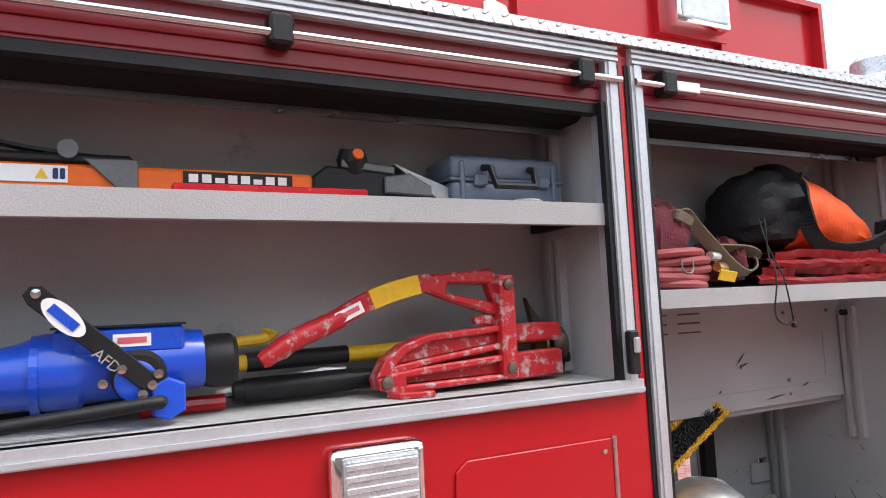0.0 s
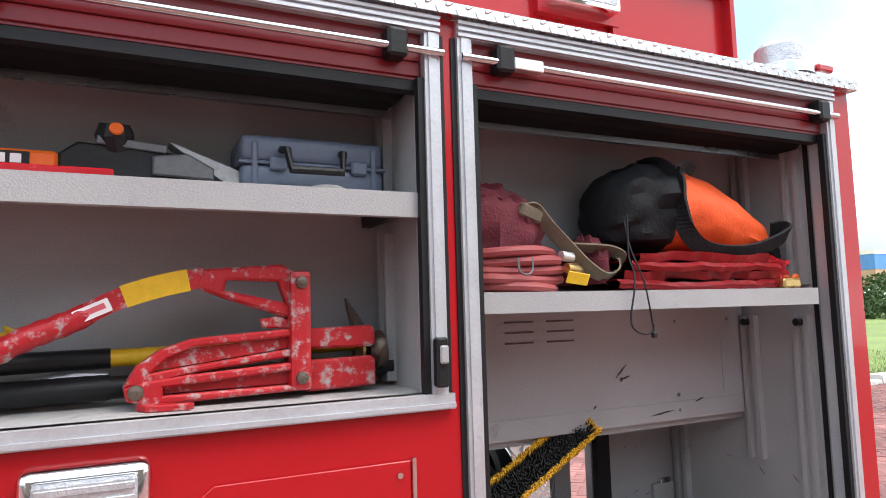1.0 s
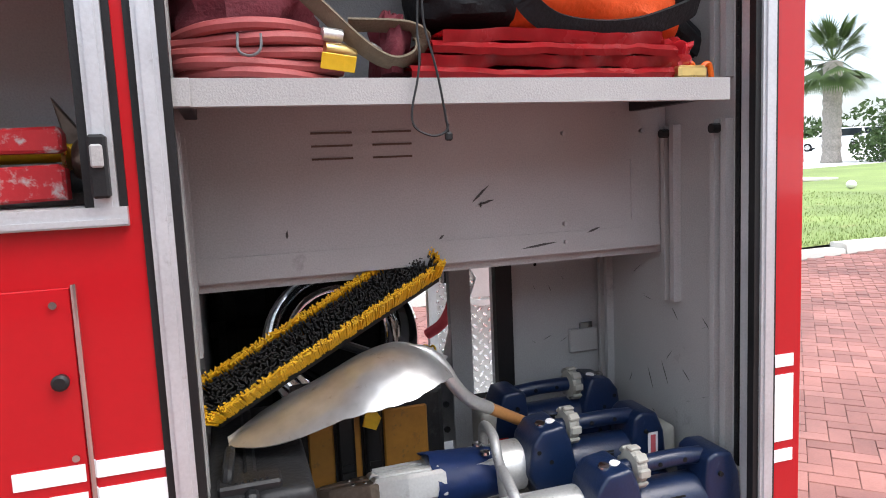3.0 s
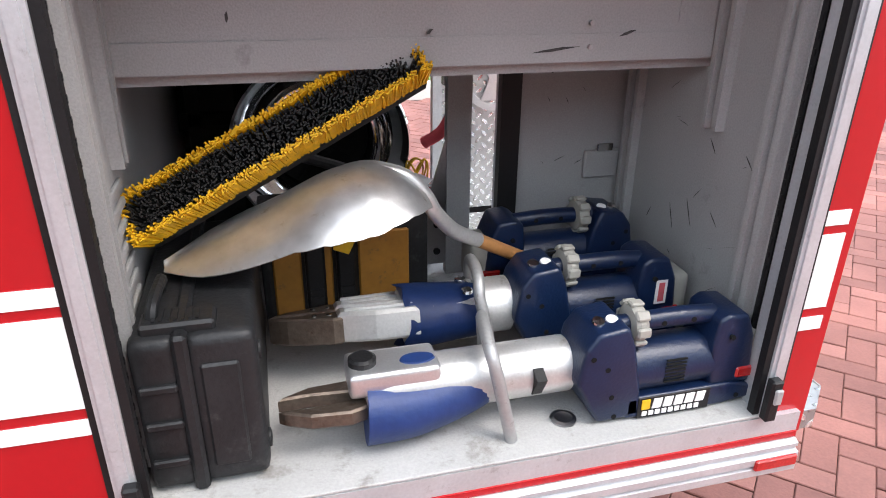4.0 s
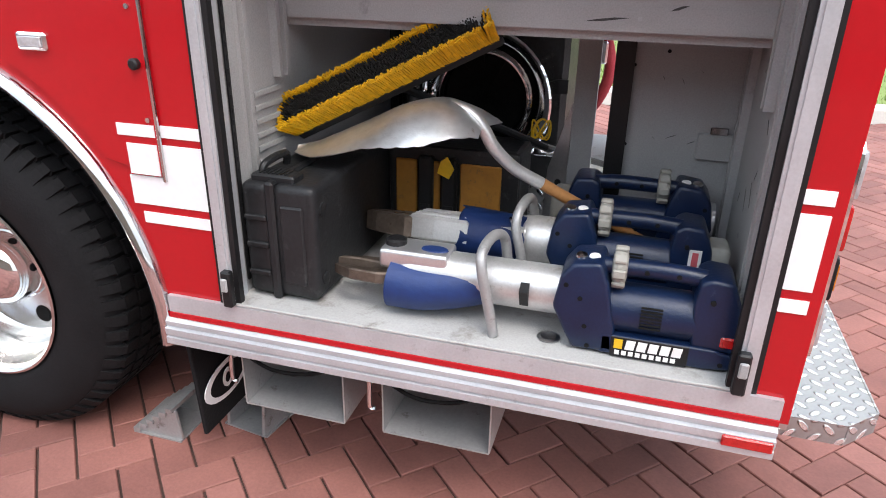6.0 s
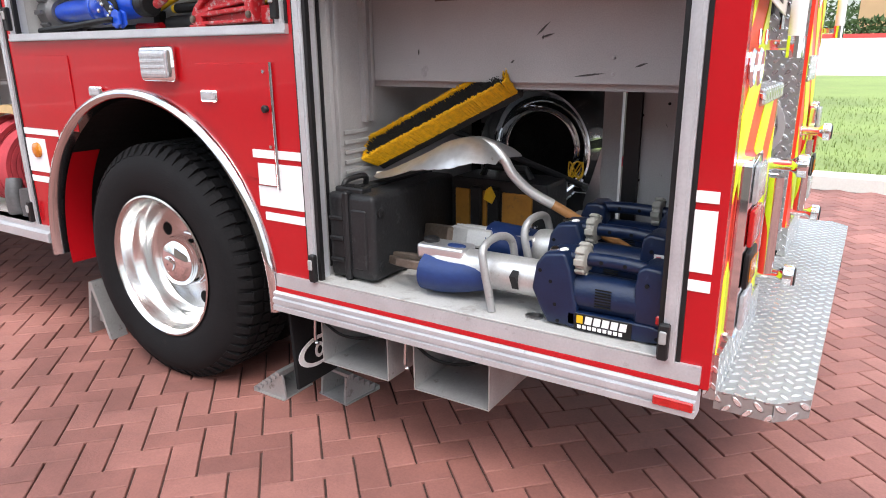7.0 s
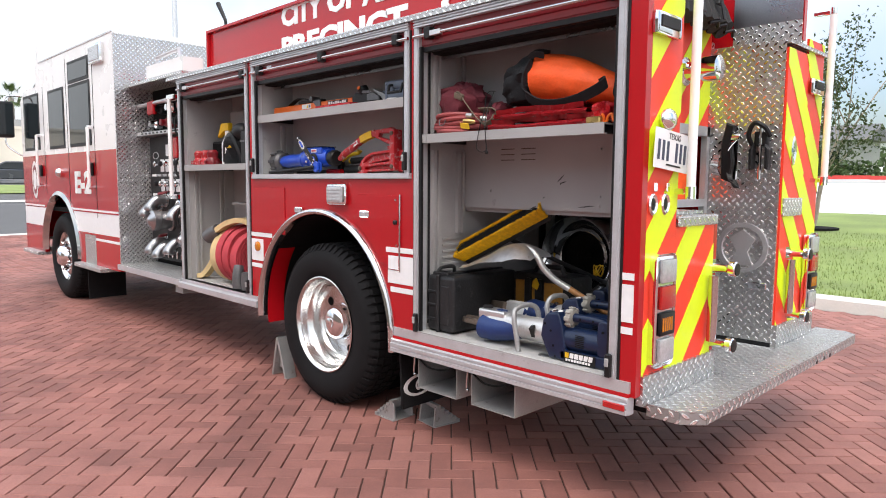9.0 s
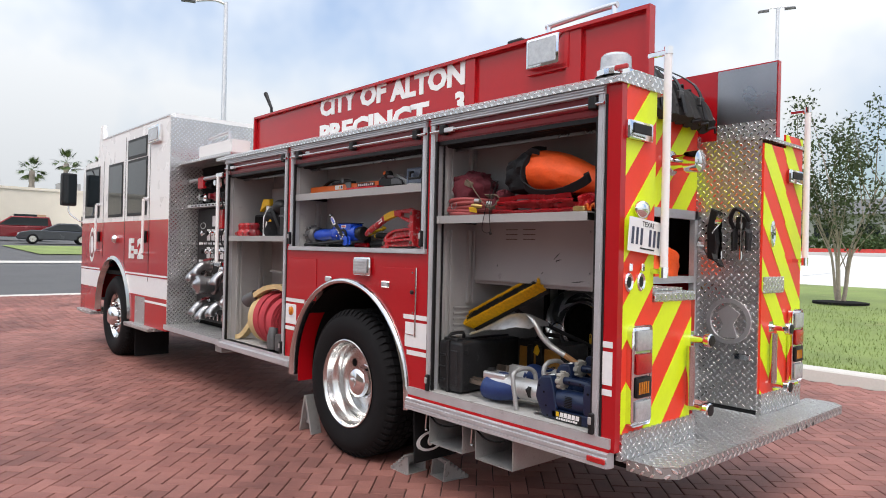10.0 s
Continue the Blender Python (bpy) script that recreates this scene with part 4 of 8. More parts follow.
for x in (-2.182, -7.556):
    P("far_wheel", lathe(bmesh.new(), [(0.1, 0.0), (0.47, 0.01), (0.50, 0.05), (0.50, 0.24), (0.47, 0.28), (0.1, 0.29)], 40, pose(x, 2.05, 0.474, 90)), RUBBER)

# ---- rear of the engine ----
WID = 2.08


def chevrons(name, x, y0, y1, z0, z1, centre, slope=1.15, pitch=0.395, phase=0.158):
    """Slanted lime and red bands on a rear-facing panel, each band cut to the panel's outline."""
    base = P(name, bx(x - 0.012, x, y0, y1, z0, z1), ORANGE)
    side_ = 1 if (y0 + y1) / 2 < centre else -1
    k = -14
    while k < 16:
        c0 = k * pitch + phase
        poly = []
        # band between z = tan * (y - ...) lines, clipped to the rectangle
        def clip(poly, f):
            out = []
            for i in range(len(poly)):
                a, b = poly[i], poly[(i + 1) % len(poly)]
                fa, fb = f(a), f(b)
                if fa >= 0:
                    out.append(a)
                if fa * fb < 0:
                    t = fa / (fa - fb)
                    out.append((a[0] + (b[0] - a[0]) * t, a[1] + (b[1] - a[1]) * t))
            return out
        g = lambda p: p[1] - side_ * slope * (p[0] - centre)
        poly = [(y0, z0), (y1, z0), (y1, z1), (y0, z1)]
        poly = clip(poly, lambda p: g(p) - c0)
        if poly:
            poly = clip(poly, lambda p: c0 + pitch / 2 - g(p))
        if len(poly) > 2:
            part("lime_band", pr(poly, x + 0.0005, x + 0.0025, "x"), LIME, base)
        k += 1
    return base


RC_ = WID / 2
chevrons("near_fascia", 0.018, 0.0405, 0.29, 0.60, 2.19, RC_)
chevrons("near_pod_door", 0.018, 0.2905, 0.66, 0.60, 1.19, RC_)
chevrons("far_fascia", 0.018, 1.49, 1.81, 0.60, 2.10, RC_)
chevrons("far_fascia", 0.012, 1.8105, WID, 0.60, 2.19, RC_)
chevrons("bay_chevron_panel", -0.40, 0.37, 1.477, 1.70, 2.24, RC_)
P("pod_step", bx(-0.06, 0.03, 0.30, 0.68, 1.19, 1.235, 0.006), TREAD, "tread plate step on the pod")
P("pod_step", bx(-0.01, 0.03, 1.50, 1.79, 1.20, 1.30, 0.004), TREAD)
P("pod_inner_wall", bx(-0.40, 0.005, 0.70, 0.711, 0.50, 1.236), TREAD)
P("pod_end", bx(-0.005, 0.017, 0.6605, 0.70, 0.50, 1.189), RED)
P("pod_top", bx(-0.40, -0.061, 0.368, 0.711, 1.237, 1.25), TREAD)
P("upper_inner_wall", bx(-0.06, 0.005, 0.278, 0.289, 1.236, 2.19), TREAD)
P("upper_inner_wall", bx(-0.40, -0.061, 0.357, 0.367, 1.251, 2.19), TREAD)
P("bay_side_wall", bx(-0.40, 0.005, 1.478, 1.49, 0.50, 2.12), TREAD, "tread plate inner wall of the rear bay")
P("far_pod_top", bx(-0.40, 0.03, 1.478, WID, 2.12, 2.14), TREAD)
# opening at the back of the bay
for y in (0.72, 1.44):
    P("bay_frame", bx(-0.42, -0.385, y, y + 0.035, 0.5, 1.70), ANOD)
P("bay_frame", bx(-0.42, -0.385, 0.37, 1.478, 1.645, 1.70), ANOD)
# near-black back carries the shade inside the compartment
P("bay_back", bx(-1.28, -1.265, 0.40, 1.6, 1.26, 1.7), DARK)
bsh = thing("bay_shelf", "grey metal shelf inside the rear bay", "shelf")
part("board", bx(-0.75, -0.39, 0.40, 1.46, 1.265, 1.285, 0.002), GREY, bsh)
part("edge", bx(-0.389, -0.384, 0.40, 1.44, 1.245, 1.288), ANOD, bsh)
# tailboard
P("tailboard", pr([(0.0, 0.10), (0.16, 0.10), (0.235, 0.17), (0.235, WID + 0.12), (0.16, WID + 0.19), (0.0, WID + 0.19)], 0.455, 0.475, "z"), TREADW, "worn tread plate tailboard")
bm = bmesh.new()
pts = [(0.02, 0.10), (0.16, 0.10), (0.235, 0.17), (0.235, WID + 0.12), (0.16, WID + 0.19)]
for a, b in zip(pts, pts[1:]):
    d = Vector((b[0] - a[0], b[1] - a[1], 0))
    nrm = Vector((d.y, -d.x, 0)).normalized() * 0.004
    q = [(a[0], a[1]), (b[0], b[1]), (b[0] + nrm.x, b[1] + nrm.y), (a[0] + nrm.x, a[1] + nrm.y)]
    prism(bm, q, 0.425, 0.477, "z")
P("tailboard_edge", bm, TREADW)
P("bay_floor", bx(-0.44, -0.0005, 0.7115, 1.478, 0.455, 0.4755), TREADW)
for y0, y1 in ((0.0405, 0.70), (1.49, WID)):
    P("kick_plate", bx(0.0, 0.03, y0, y1, 0.477, 0.60), TREAD)
for y in (1.5, 1.62, 1.72):
    P("edge_hole", cyl((0.236, y, 0.435), (0.2405, y, 0.435), 0.012, 10), BLACKP)
P("under_structure", bx(-0.4, 0.1, 0.3, WID - 0.2, 0.36, 0.45), DARK)


# tail lamps: chrome housing with four lenses
def tail_lamp(y):
    t = P("tail_lamp", bx(0.0185, 0.05, y - 0.085, y + 0.085, 0.625, 1.09, 0.03, seg=3), CHROME, "upright chrome tail lamp with four lenses", smooth=True)
    for k, m_ in enumerate((LENSW, BLACKP, LENSR, LENSW)):
        z = 0.65 + 0.108 * k
        part("lens", bx(0.05, 0.065, y - 0.062, y + 0.062, z, z + 0.095, 0.01, seg=2), m_, t, smooth=True)
        if k == 1:
            for j in range(5):
                part("arrow_bar", bx(0.0655, 0.068, y - 0.05 + 0.018 * j, y - 0.04 + 0.018 * j, z + 0.02, z + 0.075), LENSA, t)


tail_lamp(0.165)
tail_lamp(WID - 0.115)


# white upright rails
def upright(y, z0, z1):
    r = P("upright_rail", cyl((0.085, y, z0), (0.085, y, z1), 0.019, 14), WHITE, "white upright grab rail", smooth=True)
    part("cap", cyl((0.085, y, z1), (0.085, y, z1 + 0.035), 0.021, 14), CHROME, r)
    part("foot", cyl((0.085, y, z0 - 0.05), (0.085, y, z0), 0.021, 14), CHROME, r)
    for z in (z0 - 0.02, z1 + 0.01):
        part("bracket", bx(-0.02, 0.085, y - 0.012, y + 0.012, z - 0.012, z + 0.012, 0.004), CHROME, r)


upright(0.272, 1.36, 2.36)
upright(WID - 0.12, 1.42, 2.34)


# folding steps and their chrome knobs
def knob(y, z):
    k = P("chrome_knob", lathe(bmesh.new(), [(0.02, 0.0), (0.018, 0.06), (0.026, 0.075), (0.036, 0.08), (0.036, 0.105), (0.03, 0.11)], 16, pose(0.0185, y, z, 0, 90)), CHROME, "chrome tow knob", smooth=True)
    part("rubber_face", lathe(bmesh.new(), [(0.028, 0.110), (0.028, 0.114), (0.01, 0.115)], 16, pose(0.0185, y, z, 0, 90)), BLACKP, k)


for y in (0.67, 1.66):
    knob(y, 0.99)
    knob(y, 0.64)
    P("knob_plate", bx(0.0, 0.0184, y - 0.06, y + 0.03, 0.96, 1.03, 0.004), STEEL)
    P("pod_bumper", cyl((0.05, y - 0.06, 0.66), (0.05, y - 0.06, 0.96), 0.022, 12), STEEL, smooth=True)
for y in (0.08, 0.18):
    rg = P("lifting_ring", lathe(bmesh.new(), [(0.036, 0), (0.036, 0.006), (0.03, 0.012), (0.022, 0.006)], 18, pose(0.0185, y, 1.29, 0, 90) @ Matrix.Diagonal((1.25, 0.9, 1, 1))), CHROME, "oval chrome recessed ring")
    part("dark_hole", lathe(bmesh.new(), [(0.02, 0.007), (0.002, 0.007)], 14, pose(0.0185, y, 1.29, 0, 90) @ Matrix.Diagonal((1.25, 0.9, 1, 1)), caps=False), BLACKP, rg)
    part("ring_pull", bx(0.03, 0.036, y - 0.012, y + 0.012, 1.34, 1.375, 0.003), CHROME, rg)
nl = P("number_plate_light", ball(bmesh.new(), (0.035, 0.155, 1.625), 0.03, 0.055, 0.045, 8), CHROME, smooth=True)
for y, z in ((0.13, 1.985), (WID - 0.16, 1.93)):
    h = P("recessed_lamp", bx(0.0185, 0.045, y - 0.10, y + 0.10, z - 0.045, z + 0.045, 0.014, seg=2), CHROME, smooth=True)
    part("lens", bx(0.045, 0.05, y - 0.075, y + 0.075, z - 0.015, z + 0.03, 0.003), BLACKP, h)
hd = P("panel_handle", lathe(bmesh.new(), [(0.05, 0), (0.05, 0.008), (0.035, 0.012), (0.02, 0.006)], 18, pose(0.0185, 1.62, 1.56, 0, 90) @ Matrix.Diagonal((1.6, 0.8, 1, 1))), CHROME)
# licence plate: tilted white plate with bars for the number
PLM = pose(0.046, 0.185, 1.50, -5, 0, 0)
PLCH = mat("plate_ink", (0.05, 0.06, 0.10), 0.5, 0, 0.1, 20)
pl = P("licence_plate", bx(0, 0.004, -0.155, 0.155, -0.078, 0.078, 0.001, m=PLM), WHITE, "white licence plate with dark characters")
for k in range(8):
    if k != 3:
        y = -0.135 + 0.036 * k
        part("character_bar", bx(0.0045, 0.006, y + 0.002, y + 0.020, -0.044, 0.034, m=PLM), PLCH, pl)
part("character_bar", bx(0.0045, 0.006, -0.06, 0.06, -0.062, -0.055, m=PLM), BLACKP, pl)
tx = letters("TEXAS", 0.034, PLM @ Matrix.Translation((0.0055, -0.052, 0.044)) @ Matrix.Rotation(radians(90), 4, "Z") @ SIDE, BLACKP, pl, "state_lettering", 0.0004)
# grab bar across, hose bed boards
P("cross_bar", cyl((-0.30, 0.30, 2.27), (-0.30, 1.46, 2.27), 0.02, 12), ALU, "aluminium bar across the hose bed", smooth=True)
P("far_board", bx(-4.30, 0.06, 1.56, 1.60, 2.14, 2.60), RED, "red far side board")
P("board_lining", bx(-0.31, 0.055, 1.552, 1.5595, 2.25, 2.59), BRUSH, "brushed steel lining")
P("board_lining", bx(-0.31, 0.055, 1.552, 1.5595, 2.12, 2.248), TREAD)
P("hose_bed_front", bx(-4.28, -4.25, 0.40, 1.56, 2.19, 2.6), RED)
P("bed_partition", bx(-3.9, -0.5, 1.25, 1.28, 2.19, 2.52), RED)
# discharge outlet on the bay chevrons
dz = P("discharge_outlet", lathe(bmesh.new(), [(0.075, 0.0), (0.075, 0.03), (0.05, 0.04), (0.05, 0.12), (0.065, 0.13), (0.065, 0.21), (0.03, 0.22)], 18, pose(-0.40, 1.12, 1.97, 0, 90)), CHROME, "chrome hose discharge outlet", smooth=True)
part("valve_lever", bx(-0.34, -0.30, 0.98, 1.12, 1.965, 1.99, 0.006), STEEL, dz)
# things on the bay's side wall
t = thing("helmet_bracket", "curved steel holder with black straps on the tread plate wall", "bracket", pose(-0.255, 1.478, 1.545))
part("back_plate", bx(-0.035, 0.035, -0.012, 0, -0.15, 0.15, 0.004), STEEL, t)
for s_ in (-1, 1):
    part("curved_arm", tube(bmesh.new(), smooth_path([(s_ * 0.02, -0.012, 0.12 * s_), (s_ * 0.05, -0.06, 0.12 * s_), (s_ * 0.055, -0.11, 0.07 * s_), (s_ * 0.03, -0.13, 0.01 * s_)], 6), 0.01, flat=(0.022, 0.003, (0, 0, 1))), STEEL, t)
part("black_pad", pr([(-0.03, -0.14), (0.02, -0.16), (0.035, -0.05), (0.02, 0.06), (0.04, 0.15), (-0.01, 0.17), (-0.035, 0.05)], -0.075, -0.03, "y", bev=0.008), BLACKP, t)
part("strap_loop", tube(bmesh.new(), smooth_path([(0.01, -0.06, -0.10), (0.04, -0.09, -0.16), (0.06, -0.06, -0.19), (0.03, -0.03, -0.15)], 5), 0.009, flat=(0.014, 0.003, (0, 0, 1))), BLACKP, t)
t = thing("tool_bracket", "black clamp holding a steel bar on the tread plate wall", "bracket", pose(-0.085, 1.478, 1.56))
part("clamp", bx(-0.035, 0.035, -0.05, 0, 0.02, 0.10, 0.012, seg=2), BLACKP, t)
part("clamp_hook", tube(bmesh.new(), smooth_path([(-0.045, -0.03, 0.02), (-0.055, -0.07, 0.08), (-0.02, -0.09, 0.14), (0.03, -0.08, 0.12), (0.05, -0.05, 0.07)], 6), 0.013, 8), BLACKP, t, smooth=True)
for s_ in (-1, 1):
    part("clamp_jaw", pr([(s_ * 0.03, 0.03), (s_ * 0.055, 0.0), (s_ * 0.05, -0.11), (s_ * 0.032, -0.10)], -0.07, -0.015, "y", bev=0.006), BLACKP, t)
part("bar", cyl((0, -0.045, -0.16), (0, -0.045, 0.13), 0.010, 10), STEEL, t)
ic = P("round_emblem", lathe(bmesh.new(), [(0.14, 0.0), (0.14, 0.012), (0.115, 0.014), (0.113, 0.0)], 32, pose(-0.17, 1.478, 1.02, 90), caps=False), ALU, "round cut-out metal emblem", smooth=True)
part("figure", pr([(-0.06, -0.10), (0.06, -0.10), (0.03, -0.02), (0.07, 0.05), (0.0, 0.10), (-0.07, 0.05), (-0.03, -0.02)], -0.012, -0.002, "y", m=pose(-0.17, 1.478, 1.02)), ALU, ic)
P("wall_slot", bx(-0.13, -0.03, 1.466, 1.4775, 0.79, 0.83, 0.005), CHROME)
# hose bundle in the bed
GMET_ = mat("dark_buckle_metal", (0.10, 0.10, 0.10), 0.4, 0.7, 0.2, 20)
NET = mat("black_netting", (0.025, 0.025, 0.025), 0.9, 0, 0.4, 30, bump=0.6, bscale=120)
TAN = mat("yellow_hose_jacket", (0.55, 0.40, 0.10), 0.85, 0, 0.2, 40, bump=0.4, bscale=200)
hb = thing("hose_bed_cover", "black webbed cover over the hose in the bed", "cover", pose(-0.85, 0.8, 2.19))
rgc = random.Random(8)
for i in range(11):
    y = -0.32 + 0.093 * i
    top = 0.37 - 0.014 * i + rgc.uniform(-0.012, 0.012)
    part("webbing", tube(bmesh.new(), smooth_path([(-1.9, y, 0.26), (-0.2, y, top - 0.02), (0.25, y + rgc.uniform(-0.01, 0.01), top), (0.46, y, top - 0.05), (0.53, y, top - 0.17), (0.55, y, 0.03)], 6), 0.060, 9), NET, hb, smooth=True)
    for j in range(5):
        z = top + 0.03 - 0.065 * j
        part("cross_strap", tube(bmesh.new(), [(0.40 + 0.043 * j, y - 0.055, z + 0.01), (0.425 + 0.043 * j, y, z + 0.025), (0.40 + 0.043 * j, y + 0.055, z + 0.005)], 0.009, 6), BLACKP, hb)
for i in range(4):
    y = -0.30 + 0.24 * i
    part("strap", tube(bmesh.new(), smooth_path([(0.30, y, 0.42), (0.55, y + 0.02, 0.26), (0.62, y + 0.03, 0.05)], 5), 0.01, flat=(0.018, 0.003, (1, 0, 0.4))), BLACKP, hb)
    part("buckle", bx(0.575, 0.60, y + 0.0, y + 0.05, 0.13, 0.18, 0.004), GMET_, hb)
for i in range(5):
    part("hose_layer", tube(bmesh.new(), [(-1.6, -0.385, 0.03 + 0.045 * i), (0.40, -0.385, 0.03 + 0.045 * i)], 0.024, 8), TAN, hb, smooth=True)

# ---- under the body ----
GALV = mat("grey_galvanised", (0.40, 0.40, 0.40), 0.5, 0.6, 0.15, 8, bump=0.2, bscale=120, dirt=(0.2, 0.18, 0.16), dirt_amt=0.3)
for x0, x1 in ((-1.262, -0.978), (-0.872, -0.598)):
    t = thing("chock_holder", "open grey metal tray hung under the sill", "holder", pose((x0 + x1) / 2, 0.005, 0.275), group="chock holders")
    w = (x1 - x0) / 2
    part("floor_sheet", bx(-w, w, 0, 0.45, 0, 0.004), GALV, t)
    for s in (-1, 1):
        part("side_sheet", bx(s * w - 0.002, s * w + 0.002, 0, 0.45, 0.004, 0.172), GALV, t)
    part("back_sheet", bx(-w, w, 0.446, 0.45, 0.004, 0.17), GALV, t)
    part("hook", tube(bmesh.new(), smooth_path([(-w - 0.035, 0.01, 0.19), (-w - 0.035, 0.0, 0.08), (-w - 0.02, 0.0, 0.07)], 4), 0.006, 6), STEEL, t)
    part("chain", tube(bmesh.new(), smooth_path([(-w, 0.0, 0.165), (-w * 0.4, -0.005, 0.13), (w * 0.3, -0.005, 0.135), (w * 0.9, 0.0, 0.165)], 5), 0.005, 6), DARK, t)
mf = P("mud_flap", bx(-1.42, -1.405, 0.04, 0.62, 0.10, 0.46, 0.003), RUBBER, "black rubber mud flap")
mf.data.transform(Matrix.Translation((-1.455, 0, 0.46)) @ Matrix.Rotation(radians(-3), 4, "Y") @ Matrix.Translation((1.41, 0, -0.46)))
part("flap_emblem", lathe(bmesh.new(), [(0.115, 0), (0.115, 0.003), (0.088, 0.003)], 28, pose(-1.4335, 0.165, 0.222, 0, 93) @ Matrix.Diagonal((0.55, 1.0, 1, 1)), caps=False), TAPE, mf)
part("flap_figure", lathe(bmesh.new(), [(0.04, 0), (0.04, 0.003), (0.022, 0.003)], 16, pose(-1.4335, 0.165, 0.222, 0, 93) @ Matrix.Diagonal((0.8, 0.6, 1, 1)), caps=False), TAPE, mf)
P("flap_mount", bx(-1.47, -1.42, 0.03, 0.6, 0.43, 0.5), DARK)


def chock(x, y, yaw, s=1.0):
    t = thing("wheel_chock", "ribbed grey metal wheel chock on the bricks", "chock", pose(x, y, GZ, 0, 0, yaw), group="wheel chocks")
    prof = [(-0.15 * s, 0), (0.15 * s, 0), (0.13 * s, 0.02), (-0.10 * s, 0.19 * s), (-0.13 * s, 0.19 * s)]
    for k in (-0.07, 0.07):
        part("cheek", pr(prof, k - 0.006, k + 0.006, "y", bev=0.002), GALV, t)
    bm = bmesh.new()
    for j in range(6):
        f = j / 5
        box(bm, -0.1 * s + 0.23 * s * f - 0.012, -0.1 * s + 0.23 * s * f + 0.012, -0.085, 0.085, 0.175 * s * (1 - f) + 0.006, 0.175 * s * (1 - f) + 0.02)
    part("rib", bm, GALV, t)
    part("base", bx(-0.15 * s, 0.15 * s, -0.085, 0.085, 0, 0.006), GALV, t)


chock(-1.685, 0.20, 180, 0.58)
chock(-1.425, 0.32, 82, 0.62)
t = thing("wheel_chock", "tall bent plate wheel chock leaning on the tyre", "chock", pose(-2.895, 0.16, GZ), group="wheel chocks")
part("plate", pr([(-0.075, 0), (-0.055, 0), (0.006, 0.245), (0.10, 0.0), (0.118, 0.0), (0.018, 0.285), (-0.008, 0.285)], -0.045, 0.045, "y", bev=0.002), GALV, t)
part("web", pr([(-0.03, 0.06), (0.006, 0.235), (0.075, 0.06)], -0.006, 0.006, "y"), GALV, t)

# ---- things in the compartments ----
def root_of(o):
    while o.parent:
        o = o.parent
    return o


def wp(name, bm, material, parent, label="", smooth=False, kind=""):
    """A part whose mesh was laid out in world places."""
    bmesh.ops.translate(bm, verts=bm.verts, vec=-root_of(parent).matrix_basis.translation)
    o = part(name, bm, material, parent, label, smooth)
    if kind:
        o["kind"] = kind
    return o


BLUE = mat("dark_blue_plastic", (0.0045, 0.0135, 0.046), 0.34, 0, 0.25, 12, bump=0.2, bscale=160, dirt=(0.025, 0.04, 0.08), dirt_amt=0.12)
ROYAL = mat("royal_blue_paint", (0.012, 0.07, 0.52), 0.3, 0, 0.12, 8, dirt=(0.05, 0.12, 0.5), dirt_amt=0.2, coat=0.3)
SLEEVE = mat("blue_sleeve", (0.010, 0.032, 0.135), 0.5, 0, 0.2, 9, bump=0.3, bscale=60)
SILV = mat("machined_aluminium", (0.62, 0.62, 0.615), 0.38, 0.7, 0.14, 10, bump=0.1, bscale=160, dirt=(0.45, 0.43, 0.4), dirt_amt=0.25)
DSTEEL = mat("worn_dark_steel", (0.16, 0.125, 0.10), 0.42, 0.8, 0.35, 14, bump=0.3, bscale=90, dirt=(0.10, 0.06, 0.04), dirt_amt=0.4)
BLADE = mat("galvanised_blade", (0.64, 0.65, 0.66), 0.36, 0.85, 0.2, 9, bump=0.4, bscale=34, dirt=(0.40, 0.36, 0.32), dirt_amt=0.26, rvar=0.1)
CASEM = mat("dusty_black_case", (0.015, 0.0155, 0.017), 0.48, 0, 0.4, 8, bump=0.35, bscale=90, dirt=(0.045, 0.045, 0.046), dirt_amt=0.34, spec=0.35)
GCASE = mat("grey_blue_case", (0.12, 0.145, 0.20), 0.4, 0, 0.15, 9, bump=0.15, bscale=160)
YEL = mat("yellow_plastic", (0.72, 0.44, 0.01), 0.5, 0, 0.12, 20, bump=0.2, bscale=80)
YELD = mat("dull_yellow_panel", (0.32, 0.145, 0.018), 0.6, 0, 0.2, 12, dirt=(0.15, 0.09, 0.03), dirt_amt=0.35)
YBR = mat("yellow_bristle", (0.75, 0.43, 0.004), 0.6, 0, 0.2, 60)
BBR = mat("black_bristle", (0.012, 0.011, 0.01), 0.7, 0, 0.3, 60)
WOOD = mat("varnished_handle", (0.42, 0.20, 0.07), 0.45, 0, 0.25, 18, bump=0.2, bscale=60)
CHIP = mat("chipped_red_paint", (0.42, 0.012, 0.018), 0.42, 0.05, 0.1, 14, bump=0.3, bscale=60, dirt=(0.42, 0.37, 0.36), dirt_amt=0.5)
ORG = mat("orange_paint", (0.75, 0.13, 0.008), 0.35, 0, 0.1, 12, dirt=(0.5, 0.12, 0.03), dirt_amt=0.2)
GMET = mat("dull_grey_metal", (0.14, 0.14, 0.145), 0.5, 0.5, 0.2, 16, bump=0.2, bscale=80)
MAROON = mat("maroon_canvas", (0.12, 0.014, 0.024), 0.85, 0, 0.25, 14, bump=0.7, bscale=140)
TARP = mat("red_vinyl_tarp", (0.40, 0.012, 0.018), 0.25, 0, 0.15, 10, bump=0.5, bscale=30)
ORF = mat("orange_nylon", (0.85, 0.10, 0.012), 0.6, 0, 0.12, 12, bump=0.5, bscale=90)
BNY = mat("charcoal_nylon", (0.014, 0.015, 0.017), 0.75, 0, 0.3, 16, bump=0.6, bscale=120, spec=0.2)
